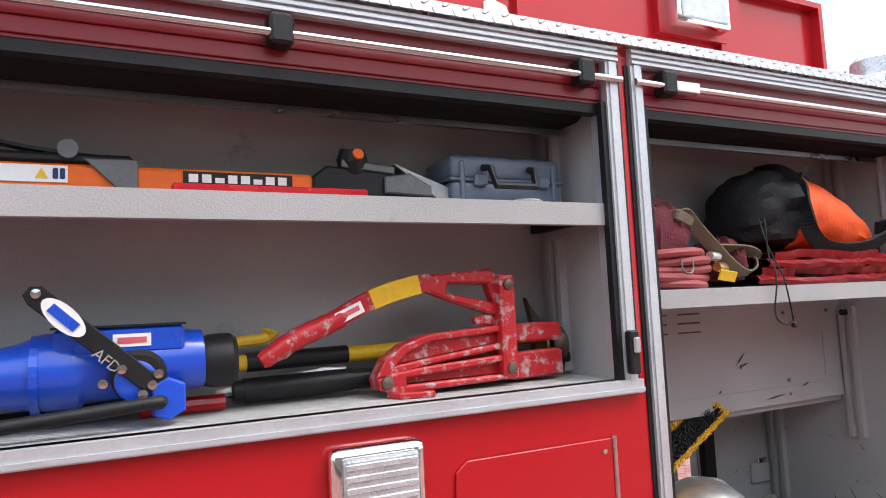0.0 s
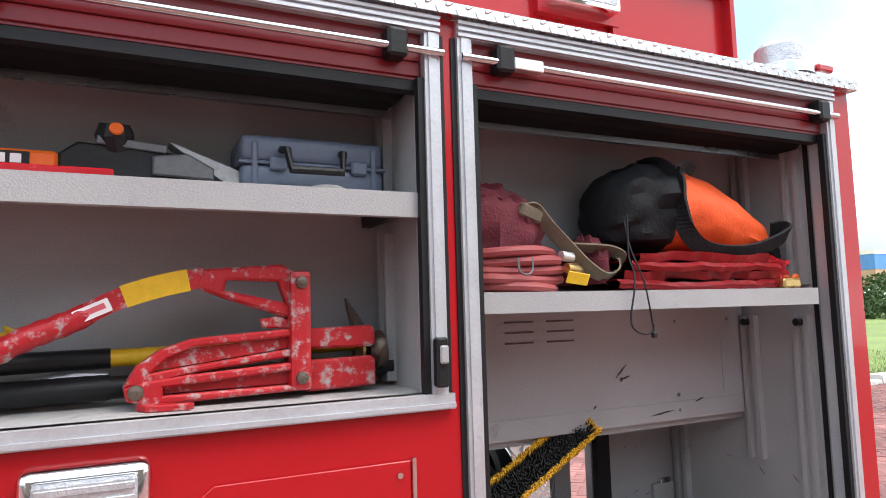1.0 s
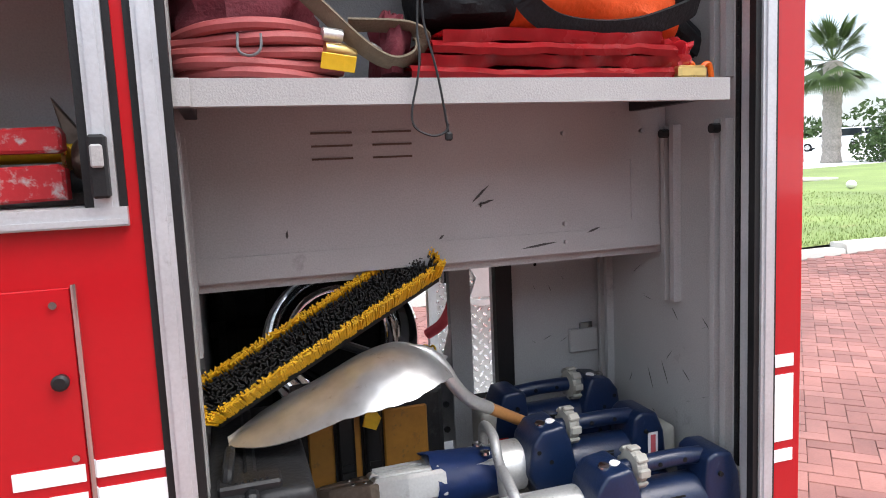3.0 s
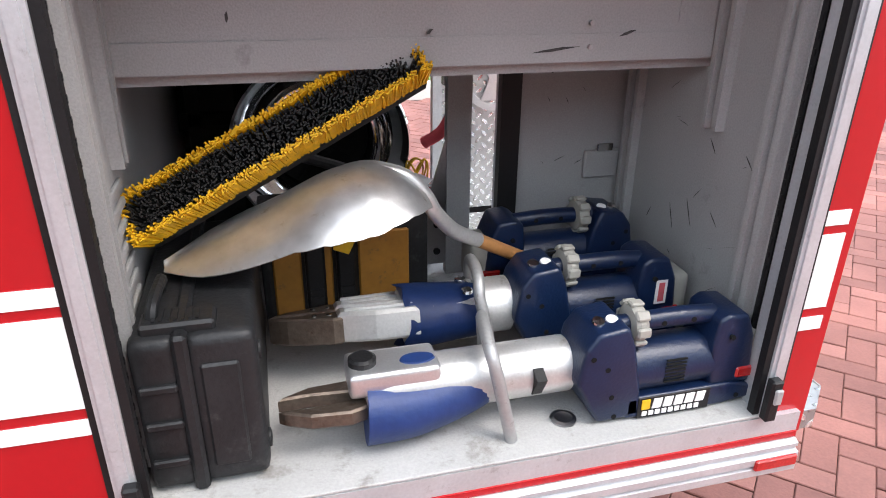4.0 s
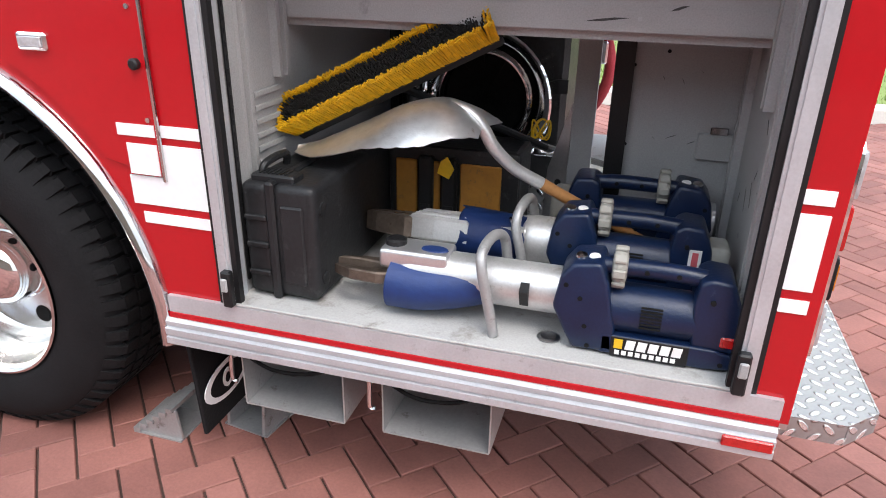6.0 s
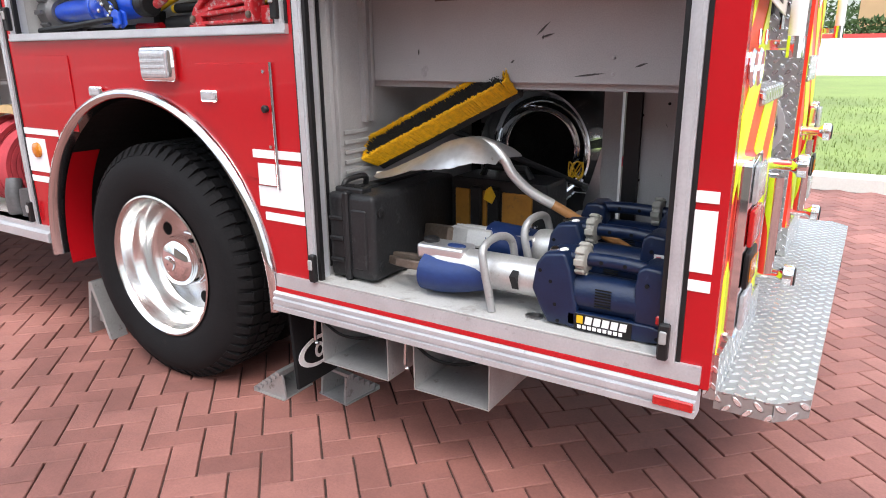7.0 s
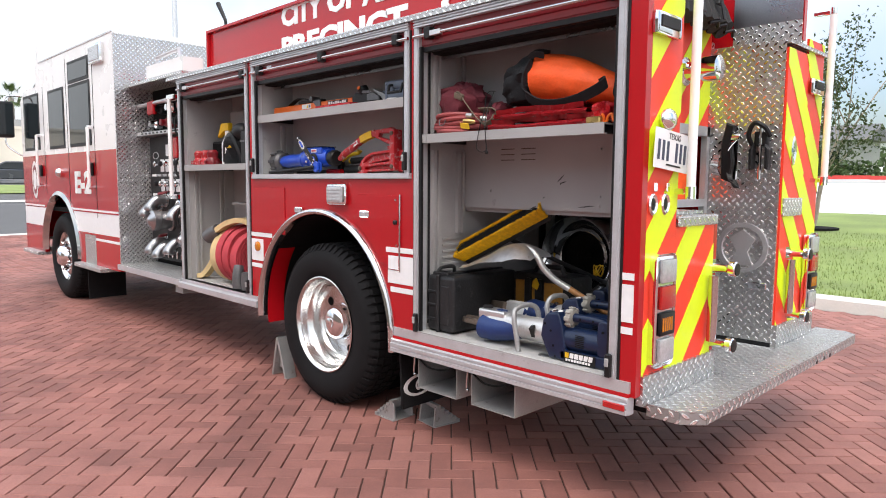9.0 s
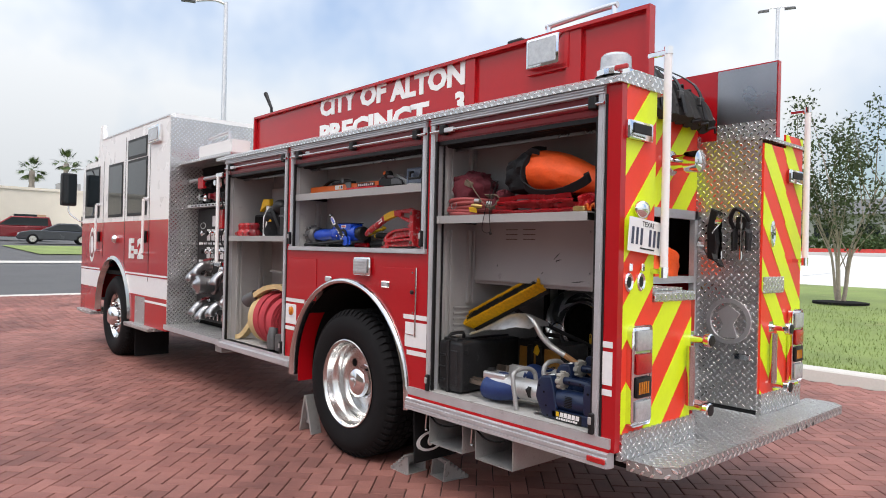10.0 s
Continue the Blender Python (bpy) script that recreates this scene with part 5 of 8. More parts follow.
HOSE = mat("pink_red_rubber_hose", (0.30, 0.055, 0.055), 0.6, 0, 0.18, 16, bump=0.2, bscale=120)
HOSER = mat("red_hose_jacket", (0.46, 0.045, 0.06), 0.8, 0, 0.2, 14, bump=0.5, bscale=160)
HOSEY = mat("pale_yellow_hose_jacket", (0.62, 0.47, 0.24), 0.85, 0, 0.15, 14, bump=0.5, bscale=160)
KHAKI = mat("khaki_strap", (0.16, 0.13, 0.09), 0.85, 0, 0.2, 30, bump=0.5, bscale=200)
BRASS = mat("brass", (0.60, 0.42, 0.16), 0.3, 0.95, 0.15, 20)
KNOBM = mat("pale_grey_rubber", (0.30, 0.29, 0.26), 0.65, 0, 0.12, 20)
STICK = mat("white_sticker", (0.80, 0.78, 0.77), 0.5, 0, 0.04, 30)
PINKP = mat("faded_red_print", (0.55, 0.10, 0.12), 0.6, 0, 0.1, 30)
RN = random.Random(11)

# push broom head, leaning with its bristles outwards
b0, b1 = Vector((-1.235, 0.335, 0.962)), Vector((-0.715, 0.385, 1.225))
bd = (b1 - b0).normalized()
bn = Vector((-0.40, -0.70, 0.40))
bn = (bn - bd * bn.dot(bd)).normalized()
bu = bd.cross(bn).normalized()
if bu.z < 0:
    bu = -bu
BM_ = Matrix((bd, bn, bu)).transposed().to_4x4()
BM_.translation = b0
br = thing("push_broom", "push broom with yellow and black bristles", "broom", pose(*b0))
L = (b1 - b0).length
wp("block", bx(-0.01, L + 0.01, -0.035, 0.0, -0.034, 0.034, 0.008, m=BM_), BBR, br)
wp("broom_handle", tube(bmesh.new(), [BM_ @ Vector((L * 0.5, -0.03, 0)), Vector((-0.62, 0.75, 0.85)), Vector((-0.45, 1.35, 0.64))], 0.012, 10), BLACKP, br)


def tufts(rows, material, name, ln):
    vs, fs = [], []
    for u, v in rows:
        for _ in range(3):
            ou, ov = u + RN.uniform(-0.004, 0.004), v + RN.uniform(-0.003, 0.003)
            su, sv = (0.010 if u > L - 0.02 else -0.010 if u < 0.02 else 0) + RN.uniform(-0.005, 0.005), v * 0.32 + RN.uniform(-0.004, 0.004)
            h, w = ln * RN.uniform(0.95, 1.03), 0.0019
            k = len(vs)
            for a, b in ((-w, -w), (w, -w), (w, w), (-w, w)):
                vs.append(BM_ @ Vector((ou + a, 0, ov + b)) - b0)
            for a, b in ((-w, -w), (w, -w), (w, w), (-w, w)):
                vs.append(BM_ @ Vector((ou + su + a * 0.8, h, ov + sv + b * 0.8)) - b0)
            fs += [(k + i, k + (i + 1) % 4, k + 4 + (i + 1) % 4, k + 4 + i) for i in range(4)] + [(k + 4, k + 5, k + 6, k + 7)]
    me = bpy.data.meshes.new(name)
    me.from_pydata(vs, [], fs)
    me.materials.append(material)
    o = new(name, me)
    o.parent = br
    o["kind"] = "stuff"


NB = 130
tufts([(L * i / NB, s * w) for i in range(NB + 1) for s in (-1, 1) for w in (0.0285, 0.0325)] + [(u, -0.028 + 0.007 * j) for u in (0.002, 0.007, L - 0.002, L - 0.007) for j in range(9)], YBR, "yellow_bristles", 0.075)
tufts([(L * i / 90, -0.022 + 0.0073 * j) for i in range(1, 90) for j in range(7)], BBR, "black_bristles", 0.068)

# shovel lying with its back upwards
sv_ = thing("shovel", "steel shovel with a varnished wooden handle", "shovel", pose(-0.8, 0.31, 0.95))
ridge = smooth_path([(-1.203, 0.262, 0.911), (-1.13, 0.300, 0.944), (-1.022, 0.31, 0.994), (-0.913, 0.31, 1.047), (-0.826, 0.31, 1.065), (-0.762, 0.311, 1.046), (-0.716, 0.314, 1.003)], 5)
edge = smooth_path([(-1.203, 0.250, 0.910), (-1.112, 0.19, 0.921), (-0.977, 0.163, 0.962), (-0.90, 0.160, 0.972), (-0.833, 0.163, 0.981), (-0.762, 0.188, 0.999), (-0.712, 0.25, 0.990)], 5)
bm = bmesh.new()
NV = 20
grid = []
for i, (rp, ep) in enumerate(zip(ridge, edge)):
    u = i / (len(ridge) - 1)
    row = []
    for j in range(NV + 1):
        v = -1 + 2 * j / NV
        a = abs(v)
        e_pt = ep if v < 0 else Vector((ep.x + 0.03 * u, 2 * rp.y - ep.y, ep.z + 0.012))
        p = rp.lerp(e_pt, a)
        p.z = rp.z + (e_pt.z - rp.z) * a ** 2.1
        # pressed ripples towards the rim and small dents
        p.z += 0.0016 * math.sin(62 * u) * a ** 4 * (0.25 < u < 0.95) + 0.002 * noise.noise(Vector((p.x * 24, p.y * 24, 3.1)))
        row.append(bm.verts.new(p))
    grid.append(row)
for a, b in zip(grid, grid[1:]):
    for j in range(NV):
        bm.faces.new((a[j], b[j], b[j + 1], a[j + 1]))
bmesh.ops.remove_doubles(bm, verts=bm.verts, dist=0.0003)
bmesh.ops.solidify(bm, geom=list(bm.faces), thickness=0.0025)
wp("blade", bm, BLADE, sv_, "dented bright steel blade", True)
wp("socket", tube(bmesh.new(), smooth_path([(-0.80, 0.312, 1.052), (-0.752, 0.313, 1.035), (-0.715, 0.316, 0.995), (-0.688, 0.325, 0.948), (-0.64, 0.355, 0.893), (-0.575, 0.39, 0.850)], 6), [0.011 + 0.0055 * min(1, i / 9) for i in range(31)], 14), SILV, sv_, smooth=True)
wp("handle", tube(bmesh.new(), [(-0.577, 0.389, 0.8515), (-0.48, 0.425, 0.792), (-0.31, 0.49, 0.69)], 0.0155, 14), WOOD, sv_, smooth=True)


# hard black equipment case
def hard_case():
    t = thing("equipment_case", "dusty black hard plastic equipment case", "case", pose(-1.145, 0.3, 0.604))
    x0, x1, y0, y1, z0, z1 = -1.245, -1.05, 0.05, 0.56, 0.612, 0.905
    xm = -1.165
    body = wp("body", bx(xm + 0.003, x1, y0, y1, z0, z1, 0.022, seg=3), CASEM, t, smooth=True)
    lid = wp("lid", bx(x0, xm - 0.003, y0, y1, z0, z1, 0.022, seg=3), CASEM, t, smooth=True)
    wp("seam", bx(xm - 0.012, xm + 0.012, y0 - 0.007, y1 + 0.005, z0 - 0.006, z1 + 0.006, 0.006), CASEM, t)
    wp("front_panel", bx(xm + 0.025, x1 - 0.03, y0 - 0.006, y0 + 0.01, z0 + 0.04, z1 - 0.05, 0.004), CASEM, body)
    for z in (z0 + 0.055, z0 + 0.13, z0 + 0.20):
        wp("rib", bx(x0 + 0.01, xm - 0.012, y0 - 0.008, y0 + 0.01, z, z + 0.014, 0.003), CASEM, lid)
    for z in (z0 + 0.05, z1 - 0.06):
        wp("corner_boss", lathe(bmesh.new(), [(0.017, 0), (0.017, 0.008), (0.006, 0.010)], 14, pose(x1 - 0.004, y0 + 0.04, z, 0, 90)), CASEM, body)
    wp("handle", tube(bmesh.new(), smooth_path([(-1.21, 0.10, z1 - 0.004), (-1.205, 0.11, z1 + 0.03), (-1.20, 0.20, z1 + 0.034), (-1.21, 0.22, z1)], 5), 0.010, 8), CASEM, t, smooth=True)
    wp("latch", bx(-1.225, -1.11, y0 + 0.02, y0 + 0.075, z1 - 0.01, z1 + 0.016, 0.005), CASEM, t)
    for k in range(7):
        wp("latch_groove", bx(-1.205 + 0.011 * k, -1.20 + 0.011 * k, y0 + 0.03, y0 + 0.07, z1 + 0.016, z1 + 0.019), CASEM, t)
    for y in (y0 + 0.05, y1 - 0.05):
        wp("foot", bx(xm - 0.03, xm + 0.03, y - 0.02, y + 0.02, 0.604, z0 + 0.002, 0.002), CASEM, t)


hard_case()

# tool case with yellow panels behind
t = thing("tool_case", "black plastic tool case with dull yellow panels", "case", pose(-0.85, 0.6, 0.604))
wp("body", bx(-1.045, -0.655, 0.52, 0.72, 0.606, 0.90, 0.015, seg=2), CASEM, t)
for x0, x1 in ((-1.02, -0.955), (-0.915, -0.885), (-0.825, -0.705)):
    wp("yellow_panel", bx(x0, x1, 0.512, 0.522, 0.625, 0.86, 0.004), YELD, t)
for x in (-0.948, -0.877):
    lt = wp("clasp", bx(x, x + 0.045, 0.496, 0.522, 0.63, 0.875, 0.006), BLACKP, t)
    for k in range(5):
        wp("clasp_rib", bx(x + 0.008, x + 0.037, 0.492, 0.497, 0.645 + 0.02 * k, 0.655 + 0.02 * k), BLACKP, lt)
wp("case_emblem", pr([(-0.785, 0.675), (-0.765, 0.655), (-0.745, 0.675), (-0.765, 0.695)], 0.509, 0.5125), BLACKP, t)
wp("yellow_tag", pr([(-0.885, 0.835), (-0.85, 0.82), (-0.835, 0.85), (-0.855, 0.885), (-0.875, 0.87)], 0.484, 0.488, bev=0.001), YEL, t)
wp("lid_handle", tube(bmesh.new(), [(-0.95, 0.6, 0.90), (-0.93, 0.6, 0.935), (-0.77, 0.6, 0.935), (-0.75, 0.6, 0.90)], 0.014, 8), BLACKP, t)

# fan with a polished shroud, deep in the crosswise space
t = thing("smoke_fan", "black fan in a polished metal shroud", "fan", pose(-0.80, 1.0, 0.604))
FM = pose(-0.865, 0.86, 0.965, 90, 0, 0)
wp("shroud", lathe(bmesh.new(), [(0.215, -0.32), (0.236, -0.01), (0.240, 0.004), (0.234, 0.010), (0.207, -0.010), (0.180, -0.042), (0.160, -0.072), (0.152, -0.076), (0.148, -0.064), (0.142, -0.072), (0.140, -0.12)], 48, FM, caps=False), CHROME, t, "polished shroud", True)
wp("fan_face", lathe(bmesh.new(), [(0.140, -0.12), (0.135, -0.10), (0.05, -0.085), (0.03, -0.07)], 40, FM), DARK, t)
for k in range(6):
    a = math.pi * k / 6
    wp("guard_bar", cyl(FM @ Vector((0.145 * math.cos(a), 0.145 * math.sin(a), -0.068)), FM @ Vector((-0.145 * math.cos(a), -0.145 * math.sin(a), -0.068)), 0.0018, 6), DARK, t)
wp("frame_bar", cyl((-0.66, 0.80, 0.84), (-0.52, 0.80, 0.84), 0.014, 10), CHROME, t)
wp("frame_block", bx(-0.68, -0.57, 0.82, 0.92, 0.606, 0.72, 0.006), TREAD, t)
for s in (-1, 1):
    wp("stand_leg", bx(-0.76 + s * 0.17 - 0.015, -0.76 + s * 0.17 + 0.015, 0.88, 0.98, 0.604, 0.80), BLACKP, t)
t = thing("storage_crate", "tall black storage crate behind the fan", "crate", pose(-0.95, 1.3, 0.604))
wp("crate_body", bx(-1.25, -0.62, 1.2, 1.6, 0.604, 1.215, 0.02), CASEM, t)
wp("crate_band", bx(-1.255, -0.615, 1.19, 1.2, 0.95, 1.0), BLACKP, t)
t = thing("folded_frame", "dark folded metal frame beside the fan", "frame", pose(-1.1, 0.95, 0.604))
for x in (-1.2, -1.08):
    wp("upright", bx(x, x + 0.03, 0.95, 0.98, 0.604, 1.2), DARK, t)
wp("cross_bar", bx(-1.2, -1.05, 0.95, 0.98, 1.02, 1.05), DARK, t)
t = thing("rope_tie", "yellow cord tied in a loose knot", "cord", pose(-0.63, 0.74, 0.9))
bm = bmesh.new()
for k in range(4):
    pts = [Vector((-0.635 + 0.035 * math.cos(a + k) * (0.6 + 0.3 * k / 4), 0.755 - 0.006 * k, 0.905 + 0.03 * math.sin(a * (1 + 0.3 * k) + k))) for a in [i * 0.6 for i in range(12)]]
    tube(bm, smooth_path(pts, 3), 0.0025, 5)
wp("cord", bm, YEL, t)
t = thing("red_hose_loop", "loop of red hose beside the post", "hose", pose(-0.47, 0.95, 0.9))
wp("hose", tube(bmesh.new(), smooth_path([(-0.56, 1.0, 1.2), (-0.49, 0.98, 1.16), (-0.465, 0.97, 1.05), (-0.50, 0.98, 0.95), (-0.55, 1.02, 0.90)], 6), 0.018, 10), HOSER, t, smooth=True)
wp("clamp", bx(-0.515, -0.475, 0.93, 0.96, 1.08, 1.15, 0.006), CHROME, t)


# battery rescue tools: housing with handle, then a cutter or a spreader head
def housing(t, flip=False):
    s = -1 if flip else 1
    X = lambda v: v * s
    def b(x0, x1, *r, **k):
        return bx(min(X(x0), X(x1)), max(X(x0), X(x1)), *r, **k)
    def shell(name, outline, y0, y1, bev):
        bm = pr([(X(x), z) for x, z in outline], y0, y1, "y")
        bmesh.ops.bevel(bm, geom=list(bm.edges), offset=bev, segments=3, affect="EDGES", profile=0.55, clamp_overlap=True)
        return part(name, bm, BLUE, t, smooth=True)
    F, B = -0.088, 0.030
    shell("front_housing", [(-0.208, 0.0), (-0.196, 0.075), (-0.172, 0.108), (-0.112, 0.116), (-0.094, 0.07), (-0.072, -0.03), (-0.064, -0.092), (-0.158, -0.094), (-0.178, -0.06)], F, B, 0.010)
    part("motor_body", tube(bmesh.new(), [(X(-0.11), -0.028, -0.004), (X(0.0), -0.028, -0.004), (X(0.12), -0.028, -0.004)], [0.056, 0.056, 0.054], 26), BLUE, t, smooth=True)
    shell("base_rail", [(-0.10, -0.094), (-0.10, -0.046), (0.13, -0.046), (0.188, -0.060), (0.192, -0.086), (0.12, -0.095)], F, B, 0.006)
    shell("rear_housing", [(0.085, -0.05), (0.080, 0.045), (0.086, 0.098), (0.106, 0.110), (0.150, 0.106), (0.172, 0.055), (0.182, -0.055)], F + 0.006, B, 0.010)
    part("handle", tube(bmesh.new(), smooth_path([(X(-0.115), -0.034, 0.092), (X(-0.06), -0.034, 0.094), (X(0.03), -0.034, 0.095), (X(0.10), -0.034, 0.090)], 5), 0.0195, 16), BLUE, t, smooth=True)
    kn = part("control_knob", lathe(bmesh.new(), [(0.024, -0.016), (0.037, -0.013), (0.041, -0.005), (0.041, 0.005), (0.037, 0.013), (0.024, 0.016)], 16, pose(X(-0.076), -0.034, 0.093, 0, 90)), KNOBM, t, "pale grey ribbed control ring")
    for k in range(8):
        a = 2 * math.pi * k / 8
        part("knob_rib", bx(-0.014, 0.014, -0.010, 0.010, 0.038, 0.047, 0.003, m=pose(X(-0.076), -0.034, 0.093) @ Matrix.Rotation(a, 4, "X")), KNOBM, kn)
    bt = part("battery", b(0.150, 0.215, -0.074, 0.020, -0.058, 0.060, 0.018, seg=3), KNOBM, t, "pale grey battery pack", True)
    part("battery_latch", b(0.142, 0.188, -0.086, -0.0735, -0.040, -0.014, 0.004), LENSR, bt)
    for k in range(7):
        part("vent_slot", b(-0.022, 0.022, -0.0855, -0.0825, -0.022 + 0.008 * k, -0.0185 + 0.008 * k), DARK, t)
    for x, z in ((-0.182, 0.058), (-0.150, 0.03), (-0.135, -0.035), (-0.125, -0.082), (0.03, -0.085), (0.15, -0.078), (0.115, 0.062), (-0.02, 0.094), (0.045, 0.094)):
        yf = -0.0545 if z == 0.094 else F - 0.0012
        part("housing_screw", cyl((X(x), yf, z), (X(x), yf + 0.006, z), 0.0055, 10), DARK, t)
    for x, m_ in ((-0.158, STEEL), (-0.130, STICK)):
        part("gauge_button", lathe(bmesh.new(), [(0.013, 0), (0.012, 0.004), (0.003, 0.005)], 14, pose(X(x), -0.045, 0.1115, 12, 0, 0)), m_, t)


def cutter():
    t = thing("rescue_cutter", "blue battery rescue cutter with a silver barrel", "rescue tool", pose(-0.275, 0.125, 0.705))
    housing(t)
    pb = part("maker_plate", bx(-0.075, 0.085, -0.0905, -0.0882, -0.095, -0.047, 0.001), BLACKP, t)
    for k in range(5):
        part("maker_mark", pr([(-0.045 + 0.024 * k, -0.074), (-0.026 + 0.024 * k, -0.074), (-0.023 + 0.024 * k, -0.052), (-0.042 + 0.024 * k, -0.052)], -0.0925, -0.0904), STICK, pb)
    part("maker_mark", bx(-0.068, -0.05, -0.0925, -0.0904, -0.074, -0.052), YEL, pb)
    for k in range(9):
        part("maker_mark", bx(-0.065 + 0.0145 * k, -0.055 + 0.0145 * k, -0.0925, -0.0904, -0.089, -0.079), STICK, pb)
    barrel = part("barrel", tube(bmesh.new(), [(-0.60, 0, 0.0), (-0.55, 0, 0), (-0.20, 0, 0)], [0.05, 0.056, 0.056], 28), SILV, t, "brushed silver barrel", True)
    part("barrel_mark", bx(-0.285, -0.265, -0.0585, -0.03, 0.0, 0.05, m=pose(0, 0, 0, 28)), BLACKP, barrel)
    part("yoke", bx(-0.63, -0.46, -0.045, 0.045, 0.012, 0.062, 0.012, seg=3), ALU, t, "pale satin metal yoke", True)
    part("pivot_cap", lathe(bmesh.new(), [(0.026, 0), (0.026, 0.012), (0.02, 0.016)], 16, pose(-0.60, 0, 0.06)), BLACKP, t)
    part("oval_pad", lathe(bmesh.new(), [(0.026, 0), (0.024, 0.004)], 18, pose(-0.50, -0.01, 0.061) @ Matrix.Diagonal((1.3, 0.7, 1, 1))), SLEEVE, t)
    part("guard_sleeve", tube(bmesh.new(), smooth_path([(-0.60, -0.022, -0.028), (-0.52, -0.024, -0.030), (-0.42, -0.012, -0.016), (-0.36, 0.0, 0.0)], 5), [0.064 - 0.0011 * i for i in range(16)], 22), SLEEVE, t, "scuffed blue guard sleeve", True)
    for s in (-1, 1):
        pts = [(-0.57, 0.030 * s), (-0.63, 0.058 * s), (-0.70, 0.050 * s), (-0.745, 0.022 * s), (-0.755, 0.012 * s), (-0.70, 0.016 * s), (-0.64, 0.010 * s), (-0.57, 0.004 * s)]
        part("cutting_blade", pr(pts, -0.026, 0.002, "z", m=pose(0, -0.01, 0.006 * s, -12), bev=0.004), DSTEEL, t, "dark worn steel blade")
    bar = part("carry_bar", tube(bmesh.new(), smooth_path([(-0.335, -0.085, -0.098), (-0.345, -0.083, -0.05), (-0.37, -0.078, 0.06), (-0.375, -0.05, 0.095), (-0.365, 0.02, 0.105), (-0.35, 0.07, 0.08), (-0.34, 0.08, 0.0), (-0.335, 0.08, -0.05)], 6), 0.0125, 12), GALV, t, "worn grey tubular carry bar", True)
    return t


def spreader():
    t = thing("rescue_spreader", "blue battery rescue spreader with silver arms", "rescue tool", pose(-0.325, 0.335, 0.735))
    housing(t)
    part("sticker", bx(0.122, 0.150, -0.0840, -0.0825, -0.002, 0.056), STICK, t)
    part("sticker_mark", bx(0.129, 0.143, -0.0850, -0.0839, 0.004, 0.050), PINKP, t)
    part("collar", tube(bmesh.new(), [(-0.27, 0, 0), (-0.25, 0, 0), (-0.20, 0, 0)], [0.058, 0.062, 0.062], 26), SILV, t, "machined silver collar", True)
    # torn blue sleeve round the arms' pivot
    bm = bmesh.new()
    rings = []
    for i in range(9):
        row = []
        for k in range(28):
            a = 2 * math.pi * k / 28
            frill = 0.022 * noise.noise(Vector((math.cos(a) * 2.2, math.sin(a) * 2.2, 7.7))) + 0.008 * math.sin(5 * a)
            x = -0.44 + 0.165 * i / 8 + (frill if i in (0, 8) else 0.4 * frill if i in (1, 7) else 0)
            r = 0.074 - 0.010 * i / 8 + 0.004 * noise.noise(Vector((x * 18, math.cos(a) * 2, math.sin(a) * 2)))
            row.append(bm.verts.new((x, 1.12 * r * math.cos(a), 0.92 * r * math.sin(a) - 0.004)))
        rings.append(row)
    for a_, b_ in zip(rings, rings[1:]):
        for k in range(28):
            bm.faces.new((a_[k], a_[(k + 1) % 28], b_[(k + 1) % 28], b_[k]))
    bmesh.ops.solidify(bm, geom=list(bm.faces), thickness=0.004)
    part("torn_sleeve", bm, SLEEVE, t, "torn blue rubber sleeve", True)
    part("pivot_block", bx(-0.44, -0.265, -0.055, 0.055, -0.05, 0.045, 0.012, seg=2), SILV, t, smooth=True)
    for k in (-0.035, 0.02):
        part("block_bolt", lathe(bmesh.new(), [(0.013, 0), (0.012, 0.007), (0.004, 0.008)], 12, pose(-0.30, k, 0.056)), STEEL, t)
    for s in (-1, 1):
        m_ = pose(0, 0, 0.004, -14)
        arm = part("arm", pr([(-0.41, 0.076 * s), (-0.50, 0.072 * s), (-0.575, 0.052 * s), (-0.575, 0.006 * s), (-0.41, 0.008 * s)], -0.034, 0.030, "z", m=m_, bev=0.007), SILV, t, "cast silver arm")
        for d0, d1 in ((0.020, 0.030), (0.046, 0.056)):
            part("arm_rib", pr([(-0.42, d0 * s), (-0.42, d1 * s), (-0.56, (d1 - 0.010) * s), (-0.56, (d0 - 0.003) * s)], 0.0295, 0.037, "z", m=m_, bev=0.002), SILV, arm)
        tip = part("tip", pr([(-0.565, 0.056 * s), (-0.585, 0.060 * s), (-0.675, 0.030 * s), (-0.712, 0.006 * s), (-0.565, 0.004 * s)], -0.034, 0.022, "z", m=m_, bev=0.004), DSTEEL, t, "serrated dark steel tip")
        for k in range(2):
            part("tip_hole", cyl(m_ @ Vector((-0.59 - 0.03 * k, 0.028 * s, 0.0215)), m_ @ Vector((-0.59 - 0.03 * k, 0.028 * s, 0.0235)), 0.006, 10), STEEL, tip)
    part("carry_bar", tube(bmesh.new(), smooth_path([(-0.26, -0.09, -0.12), (-0.265, -0.085, -0.03), (-0.285, -0.08, 0.06), (-0.28, -0.04, 0.10), (-0.27, 0.05, 0.09), (-0.26, 0.08, 0.0)], 6), 0.0125, 12), GALV, t, smooth=True)
    

cutter()
spreader()
t3 = thing("rescue_ram", "blue battery rescue tool lying behind the others", "rescue tool", pose(-0.345, 0.56, 0.757))
housing(t3, True)
part("ram_tube", tube(bmesh.new(), [(0.20, 0, 0), (0.215, 0, 0)], 0.05, 20), SILV, t3)
part("rest_foot", bx(-0.12, 0.12, -0.05, 0.05, -0.153, -0.09, 0.004), BLACKP, t3)

